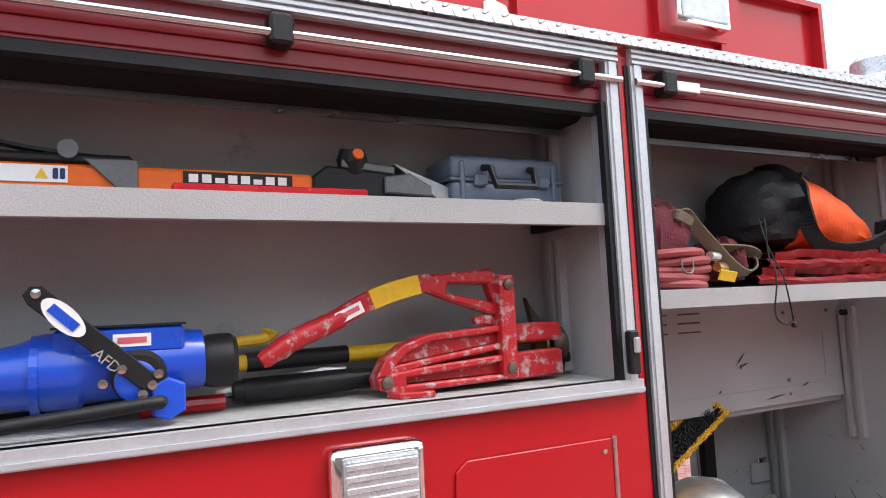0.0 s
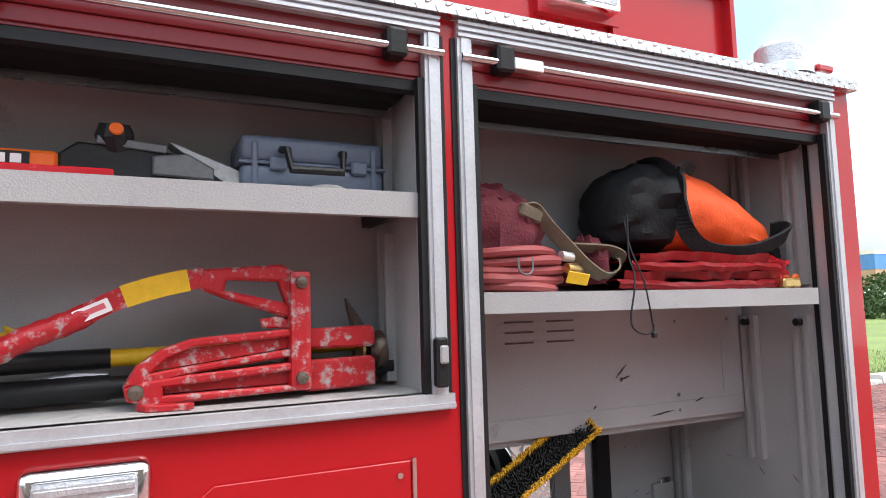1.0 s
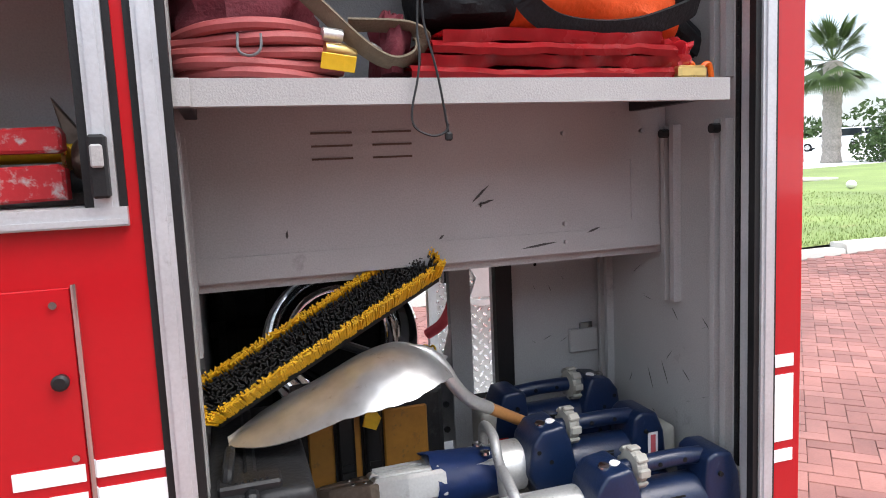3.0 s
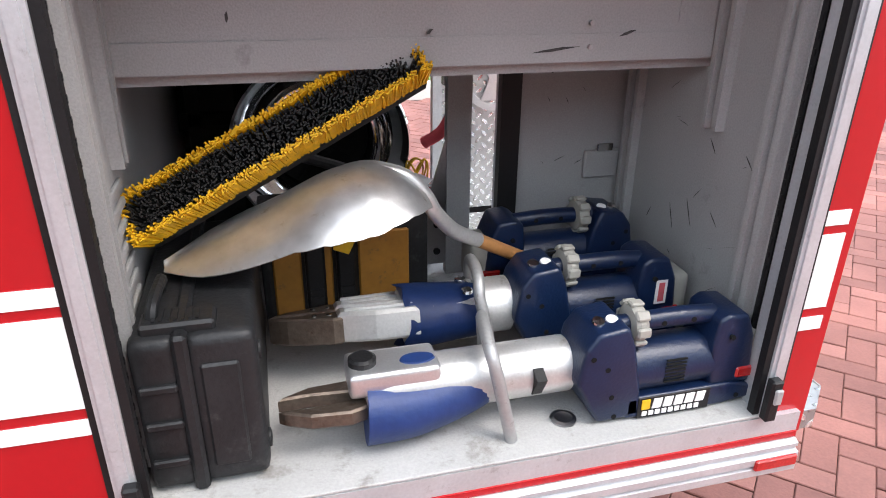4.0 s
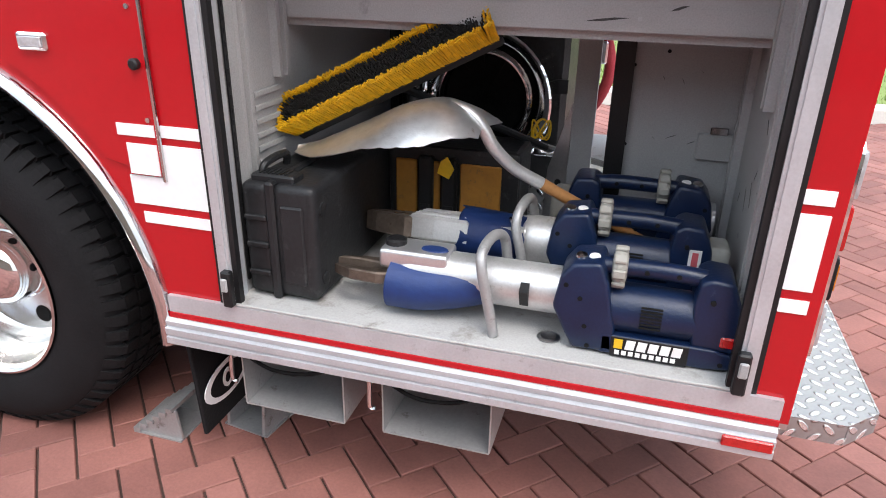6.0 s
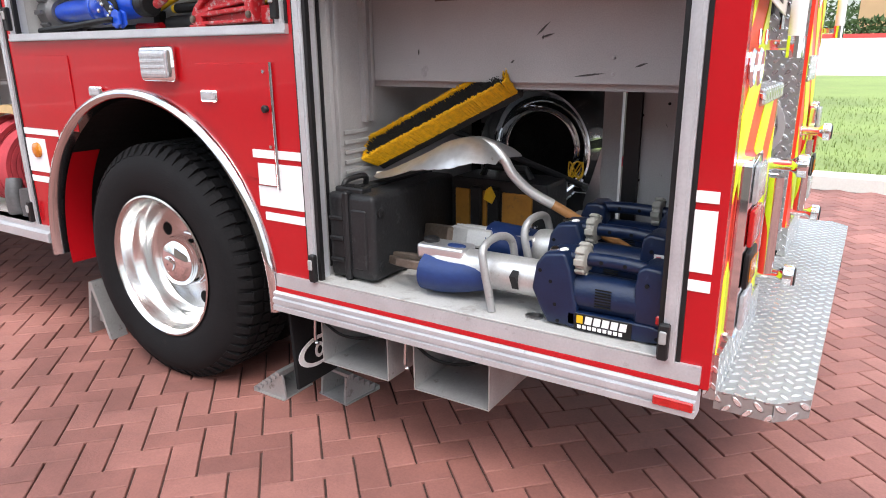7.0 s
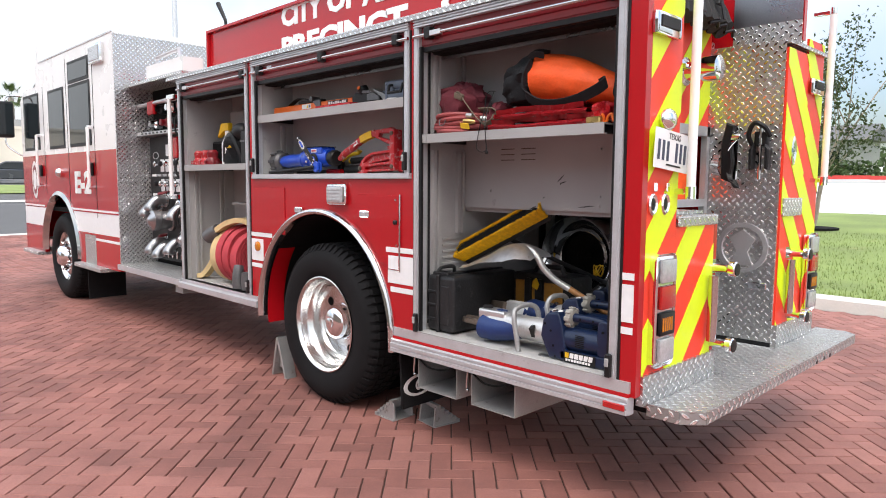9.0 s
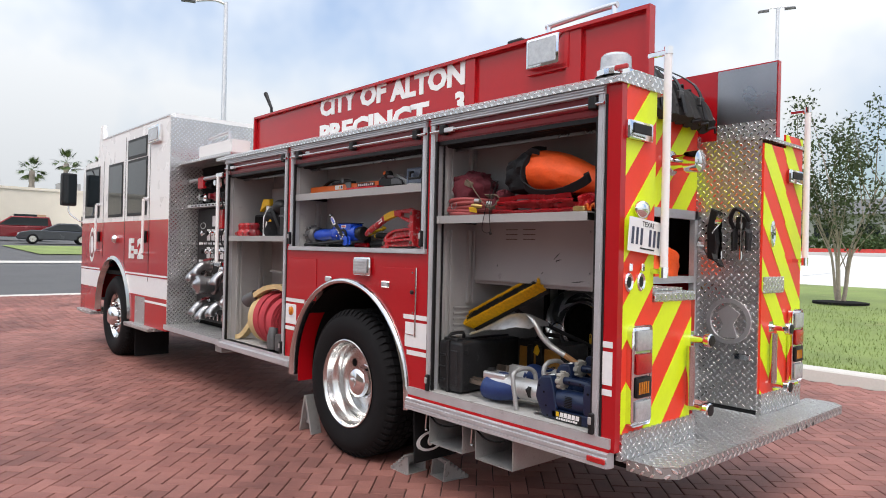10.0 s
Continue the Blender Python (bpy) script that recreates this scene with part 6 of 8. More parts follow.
# these stand on the floor of the rear compartment
for nm in ("equipment_case", "tool_case", "smoke_fan", "storage_crate", "folded_frame", "rescue_cutter", "rescue_spreader", "rescue_ram"):
    bpy.data.objects[nm].location.z -= 0.018

# ---- middle compartment, lower level ----
Z1 = 1.42
# scarred red combination cutter
t = thing("forcible_entry_cutter", "scarred red bolt cutter with a yellow band", "bolt cutter", pose(-1.75, 0.14, Z1))
hdl = wp("upper_arm", pr([(-1.79, 1.640), (-1.735, 1.618), (-1.608, 1.575), (-1.596, 1.60), (-1.642, 1.612), (-1.733, 1.632), (-1.728, 1.652), (-1.629, 1.648), (-1.612, 1.60), (-1.596, 1.665), (-1.624, 1.682), (-1.77, 1.672)], 0.115, 0.150, bev=0.005), CHIP, t)
pts = smooth_path([(-2.13, 0.13, 1.512), (-2.06, 0.13, 1.552), (-1.99, 0.13, 1.580), (-1.92, 0.13, 1.616), (-1.85, 0.13, 1.640), (-1.77, 0.13, 1.657)], 5)
wp("grip", tube(bmesh.new(), pts[:13], [0.014 + 0.006 * min(1, i / 3) + 0.0022 * (i % 2) for i in range(13)], 12), CHIP, t, "ribbed red grip", True)
wp("arm_shaft", tube(bmesh.new(), pts[12:], 0.017, flat=(0.014, 0.0185, (0, 0, 1))), CHIP, t)
wp("yellow_band", tube(bmesh.new(), pts[16:24], 0.02, flat=(0.0155, 0.0205, (0, 0, 1))), YEL, t)
lb = wp("arm_label", bx(-0.03, 0.03, -0.0012, 0.0012, -0.012, 0.012, m=pose(-1.955, 0.1125, 1.598, 0, -24, 0)), STICK, t)
wp("label_mark", bx(-0.022, 0.022, -0.0022, -0.0012, -0.004, 0.006, m=pose(-1.955, 0.1125, 1.598, 0, -24, 0)), PINKP, lb)
wp("post", bx(-1.612, -1.570, 0.095, 0.16, 1.435, 1.668, 0.010, seg=2), CHIP, t)
for z in (1.645, 1.46):
    wp("pivot_pin", lathe(bmesh.new(), [(0.013, 0), (0.012, 0.006), (0.004, 0.008)], 12, pose(-1.59, 0.096, z, 90)), DSTEEL, t)
jaw = wp("upper_jaw", pr([(-1.905, 1.462), (-1.885, 1.497), (-1.845, 1.525), (-1.79, 1.543), (-1.60, 1.556), (-1.60, 1.54), (-1.785, 1.528), (-1.835, 1.508), (-1.86, 1.485), (-1.78, 1.495), (-1.60, 1.517), (-1.60, 1.502), (-1.78, 1.482), (-1.87, 1.463)], 0.105, 0.155, bev=0.004), CHIP, t)
wp("web", pr([(-1.86, 1.487), (-1.835, 1.506), (-1.785, 1.526), (-1.60, 1.538), (-1.60, 1.519), (-1.78, 1.497)], 0.122, 0.138), CHIP, jaw)
low = wp("lower_jaw", pr([(-1.905, 1.460), (-1.90, 1.438), (-1.87, 1.428), (-1.60, 1.435), (-1.60, 1.447), (-1.84, 1.444), (-1.84, 1.458), (-1.60, 1.475), (-1.60, 1.490), (-1.80, 1.478), (-1.87, 1.470)], 0.10, 0.16, bev=0.004), CHIP, t)
wp("web", pr([(-1.838, 1.446), (-1.838, 1.457), (-1.602, 1.473), (-1.602, 1.449)], 0.122, 0.138), CHIP, low)
wp("pivot_pin", lathe(bmesh.new(), [(0.014, 0), (0.013, 0.006), (0.004, 0.008)], 12, pose(-1.885, 0.10, 1.453, 90)), DSTEEL, low)
wp("foot_plate", pr([(-1.885, 0.105), (-1.87, 0.07), (-1.80, 0.055), (-1.79, 0.075), (-1.84, 0.105)], Z1 + 0.0005, Z1 + 0.012, "z", bev=0.002), CHIP, t)
wp("trigger", pr([(-1.66, 1.558), (-1.665, 1.575), (-1.625, 1.580), (-1.60, 1.565), (-1.60, 1.555)], 0.12, 0.14, bev=0.003), CHIP, t)
wp("rear_arm", pr([(-1.57, 1.513), (-1.57, 1.553), (-1.432, 1.556), (-1.425, 1.545), (-1.425, 1.518), (-1.435, 1.512)], 0.13, 0.175, bev=0.005), CHIP, t)
wp("rear_arm", pr([(-1.57, Z1 + 0.008), (-1.57, 1.489), (-1.435, 1.493), (-1.425, 1.485), (-1.425, Z1 + 0.012)], 0.13, 0.175, bev=0.005), CHIP, t)
# hand tools behind it
for nm, lab, y, z, grip, x0, x1 in (("flat_axe", "fire axe with a black and yellow handle", 0.235, 1.505, YEL, -2.16, -1.40), ("sledge_hammer", "sledge hammer with a black fibreglass handle", 0.21, 1.452, BLACKP, -2.17, -1.36)):
    t = thing(nm, lab, "axe" if "axe" in nm else "hammer", pose((x0 + x1) / 2, y, Z1))
    wp("handle", tube(bmesh.new(), [(x0, y, z), (x1, y, z + 0.012)], 0.017 if nm == "flat_axe" else 0.021, 12), YEL if nm == "flat_axe" else BLACKP, t, smooth=True)
    wp("grip", tube(bmesh.new(), [(x0 + 0.02, y, z + 0.001), (-1.925, y, z + 0.004)], 0.0195 if nm == "flat_axe" else 0.024, 12), BLACKP, t, smooth=True)
    if nm == "flat_axe":
        wp("head", pr([(-1.44, 1.47), (-1.395, 1.47), (-1.395, 1.53), (-1.455, 1.615), (-1.437, 1.53)], 0.228, 0.25, bev=0.003), DSTEEL, t)
    else:
        wp("head", tube(bmesh.new(), [(-1.42, 0.20, 1.50), (-1.405, 0.20, 1.50), (-1.385, 0.20, 1.502)], [0.03, 0.042, 0.042], 16), DSTEEL, t, smooth=True)
        wp("ring", tube(bmesh.new(), [(-1.437, 0.203, 1.50), (-1.43, 0.203, 1.50)], 0.027, 14), BRASS, t)
t = thing("yellow_pry_tool", "yellow handled pry tool behind the nozzle", "pry tool", pose(-2.13, 0.25, Z1))
wp("handle", tube(bmesh.new(), smooth_path([(-2.3, 0.25, 1.50), (-2.17, 0.25, 1.545), (-2.10, 0.25, 1.553), (-2.085, 0.25, 1.57)], 4), [0.012] * 10 + [0.016, 0.019, 0.018], 10), YEL, t)
wp("shaft", tube(bmesh.new(), [(-2.2, 0.24, 1.447), (-1.98, 0.24, 1.477), (-1.93, 0.24, 1.47)], [0.012, 0.010, 0.014], 8), SILV, t)
wp("rest_block", bx(-2.30, -2.26, 0.235, 0.265, Z1, 1.50), BLACKP, t)
t = thing("red_bar", "short red bar on the compartment floor", "bar", pose(-2.25, 0.15, Z1))
wp("bar", cyl((-2.34, 0.19, Z1 + 0.018), (-2.19, 0.19, Z1 + 0.018), 0.016, 10), RED, t)

# blue water monitor
t = thing("water_monitor", "blue portable water monitor with a black lever", "water monitor", pose(-2.45, 0.13, Z1))
bodyp = [(-2.80, 0.035), (-2.76, 0.042), (-2.70, 0.045), (-2.60, 0.042), (-2.53, 0.055), (-2.50, 0.062), (-2.49, 0.066), (-2.44, 0.066), (-2.43, 0.060), (-2.29, 0.058), (-2.235, 0.052)]
wp("body", tube(bmesh.new(), [(x, 0.145, 1.508 + 0.002 * i) for i, (x, r) in enumerate(bodyp)], [r for x, r in bodyp], 24), ROYAL, t, "glossy blue cast body", True)
wp("seam_ring", tube(bmesh.new(), [(-2.508, 0.145, 1.518), (-2.495, 0.145, 1.518)], 0.0665, 24), ROYAL, t)
wp("top_plate", bx(-2.475, -2.27, 0.09, 0.20, 1.545, 1.592, 0.006), ROYAL, t)
wp("top_edge", bx(-2.478, -2.268, 0.088, 0.202, 1.592, 1.596), BLACKP, t)
st = wp("sticker", bx(-2.385, -2.325, 0.0885, 0.0898, 1.558, 1.580), STICK, t)
wp("sticker_mark", bx(-2.378, -2.332, 0.0875, 0.0886, 1.564, 1.574), PINKP, st)
wp("side_boss", lathe(bmesh.new(), [(0.034, 0), (0.034, 0.018), (0.03, 0.02), (0.01, 0.021)], 22, pose(-2.35, 0.09, 1.50, 90)), ROYAL, t, smooth=True)
lev = wp("lever", pr([(-2.515, 1.650), (-2.505, 1.664), (-2.488, 1.664), (-2.31, 1.500), (-2.312, 1.486), (-2.33, 1.482), (-2.345, 1.488), (-2.508, 1.635)], 0.064, 0.072, bev=0.002), BLACKP, t, "black painted steel lever")
lp = wp("lever_plate", lathe(bmesh.new(), [(0.02, 0), (0.02, 0.002), (0.001, 0.002)], 20, pose(-2.457, 0.0638, 1.612, 90, 0, 0) @ Matrix.Rotation(radians(-46), 4, "Z") @ Matrix.Diagonal((2.1, 0.95, 1, 1))), STICK, lev)
wp("lever_mark", bx(-0.026, 0.026, -0.002, 0.0, -0.008, 0.008, m=pose(-2.457, 0.0615, 1.612, 0, 44, 0)), ROYAL, lp)
letters("AFD", 0.026, Matrix.Translation((-2.418, 0.0635 - 0.13, 1.548 - Z1)) @ Matrix.Translation((2.45, 0, 0)) @ Matrix.Rotation(radians(43), 4, "Y") @ SIDE, KNOBM, lev, "scratched_initials", 0.0004)
for x, z in ((-2.496, 1.652), (-2.372, 1.522), (-2.325, 1.492), (-2.40, 1.50), (-2.34, 1.478), (-2.315, 1.510)):
    wp("bolt", lathe(bmesh.new(), [(0.009, 0), (0.008, 0.005), (0.002, 0.006)], 10, pose(x, 0.064, z, 90)), STEEL, lev)
wp("quadrant", lathe(bmesh.new(), [(0.045, 0), (0.045, 0.006), (0.036, 0.008)], 24, pose(-2.345, 0.082, 1.508, 90)), BLACKP, t)
for y in (0.06, 0.085):
    wp("foot_lug", pr([(-2.325, 1.440), (-2.325, 1.490), (-2.30, 1.502), (-2.272, 1.490), (-2.272, 1.445), (-2.30, 1.430)], y, y + 0.012, bev=0.003), ROYAL, t)
wp("end_collar", tube(bmesh.new(), [(-2.235, 0.145, 1.521), (-2.22, 0.145, 1.521), (-2.185, 0.145, 1.521), (-2.175, 0.145, 1.521)], [0.046, 0.05, 0.05, 0.042], 20), BLACKP, t, "black ribbed end collar", True)
wp("inlet_coupling", tube(bmesh.new(), [(-2.90, 0.145, 1.51), (-2.86, 0.145, 1.51), (-2.82, 0.145, 1.51), (-2.80, 0.145, 1.51)], [0.06, 0.066, 0.066, 0.05], 20), GMET, t, smooth=True)
for k in range(8):
    a = 2 * math.pi * k / 8
    wp("coupling_lug", bx(-2.885, -2.835, -0.009, 0.009, 0.064, 0.078, m=pose(0, 0.145, 1.51) @ Matrix.Rotation(a, 4, "X")), GMET, t)
wp("ground_leg", tube(bmesh.new(), smooth_path([(-2.31, 0.055, 1.462), (-2.34, 0.05, 1.462), (-2.55, 0.045, 1.447), (-2.82, 0.045, Z1 + 0.012)], 5), 0.0115, 10), BLACKP, t, "black folding ground leg", True)
wp("ground_leg", tube(bmesh.new(), [(-2.3, 0.23, 1.445), (-2.78, 0.24, Z1 + 0.012)], 0.0115, 10), BLACKP, t, smooth=True)

# ---- middle compartment shelf ----
Z2 = 1.82
t = thing("rescue_ram_bar", "orange steel rescue bar with grey end fittings", "rescue bar", pose(-2.3, 0.17, Z2))
wp("beam", bx(-2.92, -2.015, 0.14, 0.20, 1.838, 1.884, 0.006), ORG, t)
lb = wp("name_plate", bx(-2.265, -2.058, 0.1375, 0.1398, 1.852, 1.879), BLACKP, t)
for k in range(8):
    wp("name_mark", bx(-2.255 + 0.024 * k, -2.238 + 0.024 * k, 0.136, 0.1376, 1.858, 1.874 if k not in (2, 5) else 1.868), STICK, lb)
lb = wp("warning_label", bx(-2.56, -2.455, 0.1375, 0.1398, 1.849, 1.879), STICK, t)
wp("warning_mark", pr([(-2.505, 1.855), (-2.485, 1.855), (-2.495, 1.874)], 0.136, 0.1376), YEL, lb)
for k in range(2):
    wp("warning_ring", bx(-2.478 + 0.011 * k, -2.470 + 0.011 * k, 0.136, 0.1376, 1.855, 1.874, 0.0015), SLEEVE, lb)
wp("corner_bracket", pr([(-2.43, 1.893), (-2.342, 1.895), (-2.342, 1.838), (-2.375, 1.838)], 0.132, 0.14, bev=0.002), GMET, t)
wp("ratchet", bx(-2.62, -2.35, 0.145, 0.19, 1.885, 1.905, 0.006), BLACKP, t)
wp("ratchet_knob", tube(bmesh.new(), [(-2.455, 0.135, 1.91), (-2.455, 0.2, 1.91)], 0.017, 12), GMET, t)
wp("strap_loop", tube(bmesh.new(), smooth_path([(-2.75, 0.17, 1.89), (-2.62, 0.16, 1.925), (-2.5, 0.165, 1.91), (-2.36, 0.17, 1.898)], 5), 0.01, flat=(0.016, 0.003, (0, 0, 1))), BLACKP, t)
wp("fork_head", pr([(-2.015, 1.842), (-2.015, 1.882), (-1.985, 1.905), (-1.86, 1.90), (-1.80, 1.892), (-1.752, 1.868), (-1.752, 1.842)], 0.14, 0.20, bev=0.005), BLACKP, t)
wp("head_cheek", pr([(-1.86, 1.85), (-1.86, 1.885), (-1.80, 1.895), (-1.75, 1.868), (-1.75, 1.845)], 0.130, 0.141, bev=0.003), GMET, t)
wp("locking_knob", tube(bmesh.new(), [(-1.92, 0.165, 1.90), (-1.925, 0.155, 1.925), (-1.925, 0.15, 1.945)], [0.03, 0.034, 0.026], 12), BLACKP, t)
wp("knob_button", lathe(bmesh.new(), [(0.013, 0), (0.012, 0.004)], 12, pose(-1.922, 0.122, 1.928, 70)), ORG, t)
wp("lever_arm", bx(-0.06, 0.06, 0, 0.006, -0.008, 0.008, 0.002, m=pose(-1.895, 0.134, 1.905, 0, 5)), GMET, t)
wp("foot_blade", pr([(-1.83, 1.917), (-1.825, 1.918), (-1.675, 1.862), (-1.678, 1.846), (-1.73, 1.846)], 0.15, 0.20, bev=0.001), GALV, t, "bent steel foot blade")
wp("red_strip", bx(-2.29, -1.925, 0.06, 0.125, Z2 + 0.0005, 1.842, 0.003), TARP, t)
wp("rest_pad", bx(-2.9, -2.3, 0.145, 0.195, Z2, 1.838), BLACKP, t)
# grey plastic case
t = thing("plastic_case", "grey-blue plastic tool case with a black handle", "case", pose(-1.54, 0.19, Z2))
top = wp("lid", bx(-1.70, -1.40, 0.13, 0.275, 1.889, 1.945, 0.016, seg=3), GCASE, t, smooth=True)
wp("base", bx(-1.70, -1.40, 0.13, 0.275, Z2 + 0.012, 1.886, 0.016, seg=3), GCASE, t, smooth=True)
wp("seam", bx(-1.705, -1.395, 0.126, 0.278, 1.884, 1.891, 0.002), GCASE, t)
for x in (-1.645, -1.475):
    wp("latch", bx(x, x + 0.035, 0.118, 0.131, 1.872, 1.90, 0.004), GCASE, t)
for x in (-1.68, -1.43):
    wp("rib", bx(x, x + 0.012, 0.124, 0.131, 1.84, 1.93, 0.003), GCASE, t)
wp("handle", tube(bmesh.new(), [(-1.62, 0.125, 1.915), (-1.615, 0.10, 1.91), (-1.61, 0.088, 1.868), (-1.505, 0.088, 1.868), (-1.50, 0.10, 1.91), (-1.495, 0.125, 1.915)], 0.0085, 8), BLACKP, t, smooth=True)
wp("spacer", bx(-1.66, -1.44, 0.14, 0.26, Z2, Z2 + 0.013), DARK, t)
t = thing("small_wrench", "small steel wrench on the shelf", "wrench", pose(-1.63, 0.07, Z2))
wp("wrench", bx(-1.69, -1.585, 0.06, 0.078, Z2 + 0.0005, Z2 + 0.007, 0.002), SILV, t)
t = thing("steel_ring", "flat steel ring on the shelf", "ring", pose(-1.54, 0.07, Z2))
wp("ring", lathe(bmesh.new(), [(0.035, 0), (0.04, 0.006), (0.03, 0.012), (0.02, 0.006)], 20, pose(-1.545, 0.07, Z2 + 0.0005)), SILV, t)

# ---- rear compartment shelf ----
Z3 = 1.617


def cloth(cx, cy, z, rx, ry, h, seed, fold=0.25, n=28, sharp=1.0, lean=0.0):
    """A slumped, folded soft mass resting on z."""
    bm = bmesh.new()
    rings = []
    m = 14
    for i in range(m + 1):
        f = i / m
        row = []
        for k in range(n):
            a = 2 * math.pi * k / n
            nz = noise.noise(Vector((math.cos(a) * 1.6 + seed, math.sin(a) * 1.6, f * 2.2)))
            nf = noise.noise(Vector((math.cos(a) * 4 + seed, math.sin(a) * 4 + 3, f * 5)))
            r = (math.cos(f * math.pi / 2) ** (0.6 * sharp)) * (1 + fold * nz + fold * 0.5 * nf)
            r *= 0.94 + 0.08 * math.sin(min(1, f * 6) * math.pi / 2)
            hh = h * math.sin(f * math.pi / 2) * (1 + 0.25 * fold * nf)
            row.append(bm.verts.new((cx + rx * r * math.cos(a) + lean * f, cy + ry * r * math.sin(a), z + hh)))
        rings.append(row)
    for a, b in zip(rings, rings[1:]):
        for k in range(n):
            bm.faces.new((a[k], a[(k + 1) % n], b[(k + 1) % n], b[k]))
    bm.faces.new(list(reversed(rings[0])))
    bm.faces.new(rings[-1])
    return bm


# coiled hose with a maroon bag on it
t = thing("air_hose_coil", "coil of dull red rubber hose with brass fittings", "hose", pose(-1.09, 0.16, Z3))
for k in range(5):
    z = Z3 + 0.0115 + 0.0195 * k
    pts = []
    for i in range(33):
        a = 2 * math.pi * i / 32
        rr = 1 + 0.06 * math.sin(3 * a + k * 1.7)
        pts.append((-1.10 + (0.142 + 0.006 * (k % 2)) * rr * math.cos(a), 0.165 + 0.125 * rr * math.sin(a), z + 0.004 * math.sin(2 * a + k)))
    wp("hose_turn", tube(bmesh.new(), pts, 0.0115, 8, caps=False), HOSE, t, smooth=True)
wp("fitting", tube(bmesh.new(), [(-0.985, 0.05, Z3 + 0.055), (-0.955, 0.055, Z3 + 0.052), (-0.93, 0.07, Z3 + 0.05)], [0.012, 0.014, 0.009], 10), BRASS, t, smooth=True)
wp("fitting", tube(bmesh.new(), [(-0.985, 0.07, Z3 + 0.085), (-0.95, 0.075, Z3 + 0.082)], 0.012, 10), SILV, t, smooth=True)
wp("fitting", tube(bmesh.new(), [(-0.92, 0.10, Z3 + 0.07), (-0.89, 0.11, Z3 + 0.065), (-0.87, 0.12, Z3 + 0.06)], [0.012, 0.014, 0.01], 10), SILV, t, smooth=True)
wp("yellow_tag", bx(-0.03, 0.03, -0.002, 0.002, -0.014, 0.014, 0.001, m=pose(-0.965, 0.035, Z3 + 0.03, 20, 8, 0)), YEL, t)
wp("d_ring", tube(bmesh.new(), smooth_path([(-1.13, 0.028, Z3 + 0.075), (-1.13, 0.022, Z3 + 0.045), (-1.11, 0.02, Z3 + 0.038), (-1.095, 0.024, Z3 + 0.05), (-1.093, 0.028, Z3 + 0.075)], 4), 0.0025, 6), GMET, t)
t = thing("maroon_bag", "crumpled maroon canvas bag on the hose coil", "bag", pose(-1.1, 0.19, Z3 + 0.1))
wp("sack", cloth(-1.115, 0.185, Z3 + 0.088, 0.135, 0.115, 0.15, 3.3, 0.35), MAROON, t, smooth=True)
wp("flap", cloth(-1.10, 0.20, Z3 + 0.16, 0.105, 0.09, 0.10, 7.7, 0.6, sharp=0.7, lean=-0.03), MAROON, t, smooth=True)
wp("peak", cloth(-1.155, 0.20, Z3 + 0.20, 0.045, 0.04, 0.075, 1.2, 0.5), MAROON, t, smooth=True)
wp("strap", tube(bmesh.new(), smooth_path([(-1.075, 0.10, Z3 + 0.185), (-1.05, 0.085, Z3 + 0.20), (-1.02, 0.08, Z3 + 0.165), (-0.97, 0.075, Z3 + 0.115), (-0.91, 0.07, Z3 + 0.06), (-0.86, 0.07, Z3 + 0.036), (-0.815, 0.075, Z3 + 0.05), (-0.80, 0.08, Z3 + 0.085), (-0.83, 0.09, Z3 + 0.104), (-0.93, 0.11, Z3 + 0.11)], 6), 0.01, flat=(0.018, 0.0022, (0, 0.5, 1))), KHAKI, t, "khaki webbing strap")
wp("buckle", bx(-0.03, 0.03, -0.012, 0.012, -0.016, 0.016, 0.005, m=pose(-1.055, 0.085, Z3 + 0.185, 10, 20, 0)), KHAKI, t)
# folded red tarpaulin
t = thing("red_tarpaulin", "folded shiny red tarpaulin on the shelf", "tarpaulin", pose(-0.53, 0.17, Z3))
for k in range(4):
    bm = bmesh.new()
    n = 40
    z0 = Z3 + 0.001 + 0.024 * k
    rows = []
    for i in range(n + 1):
        x = -0.83 + 0.02 * k + (0.61 - 0.045 * k) * i / n
        row = []
        for j, y in enumerate((0.045 + 0.012 * (k % 2), 0.04 + 0.012 * (k % 2), 0.05, 0.20, 0.31)):
            w = 0.016 * noise.noise(Vector((x * 7, y * 9, k * 2.3))) + 0.008 * noise.noise(Vector((x * 25, y * 12, k * 5.1)))
            row.append(bm.verts.new((x, y + w, z0 + (0.0, 0.012, 0.023, 0.025, 0.02)[j] + w * 0.6)))
        rows.append(row)
    for a, b in zip(rows, rows[1:]):
        for j in range(4):
            bm.faces.new((a[j], b[j], b[j + 1], a[j + 1]))
    bmesh.ops.solidify(bm, geom=list(bm.faces), thickness=0.003)
    wp("fold", bm, TARP, t, smooth=True)
wp("bunched_end", cloth(-0.84, 0.17, Z3 + 0.02, 0.04, 0.09, 0.12, 9.1, 0.5), MAROON, t, smooth=True)
wp("bunched_end", cloth(-0.235, 0.13, Z3 + 0.02, 0.045, 0.08, 0.075, 4.4, 0.6), TARP, t, smooth=True)
wp("brass_clip", bx(-0.27, -0.20, 0.03, 0.06, Z3 + 0.001, Z3 + 0.028, 0.006), BRASS, t)
# orange rescue bag with a charcoal hood
t = thing("rescue_backpack", "orange and charcoal drawstring rescue bag", "bag", pose(-0.5, 0.18, Z3 + 0.1))
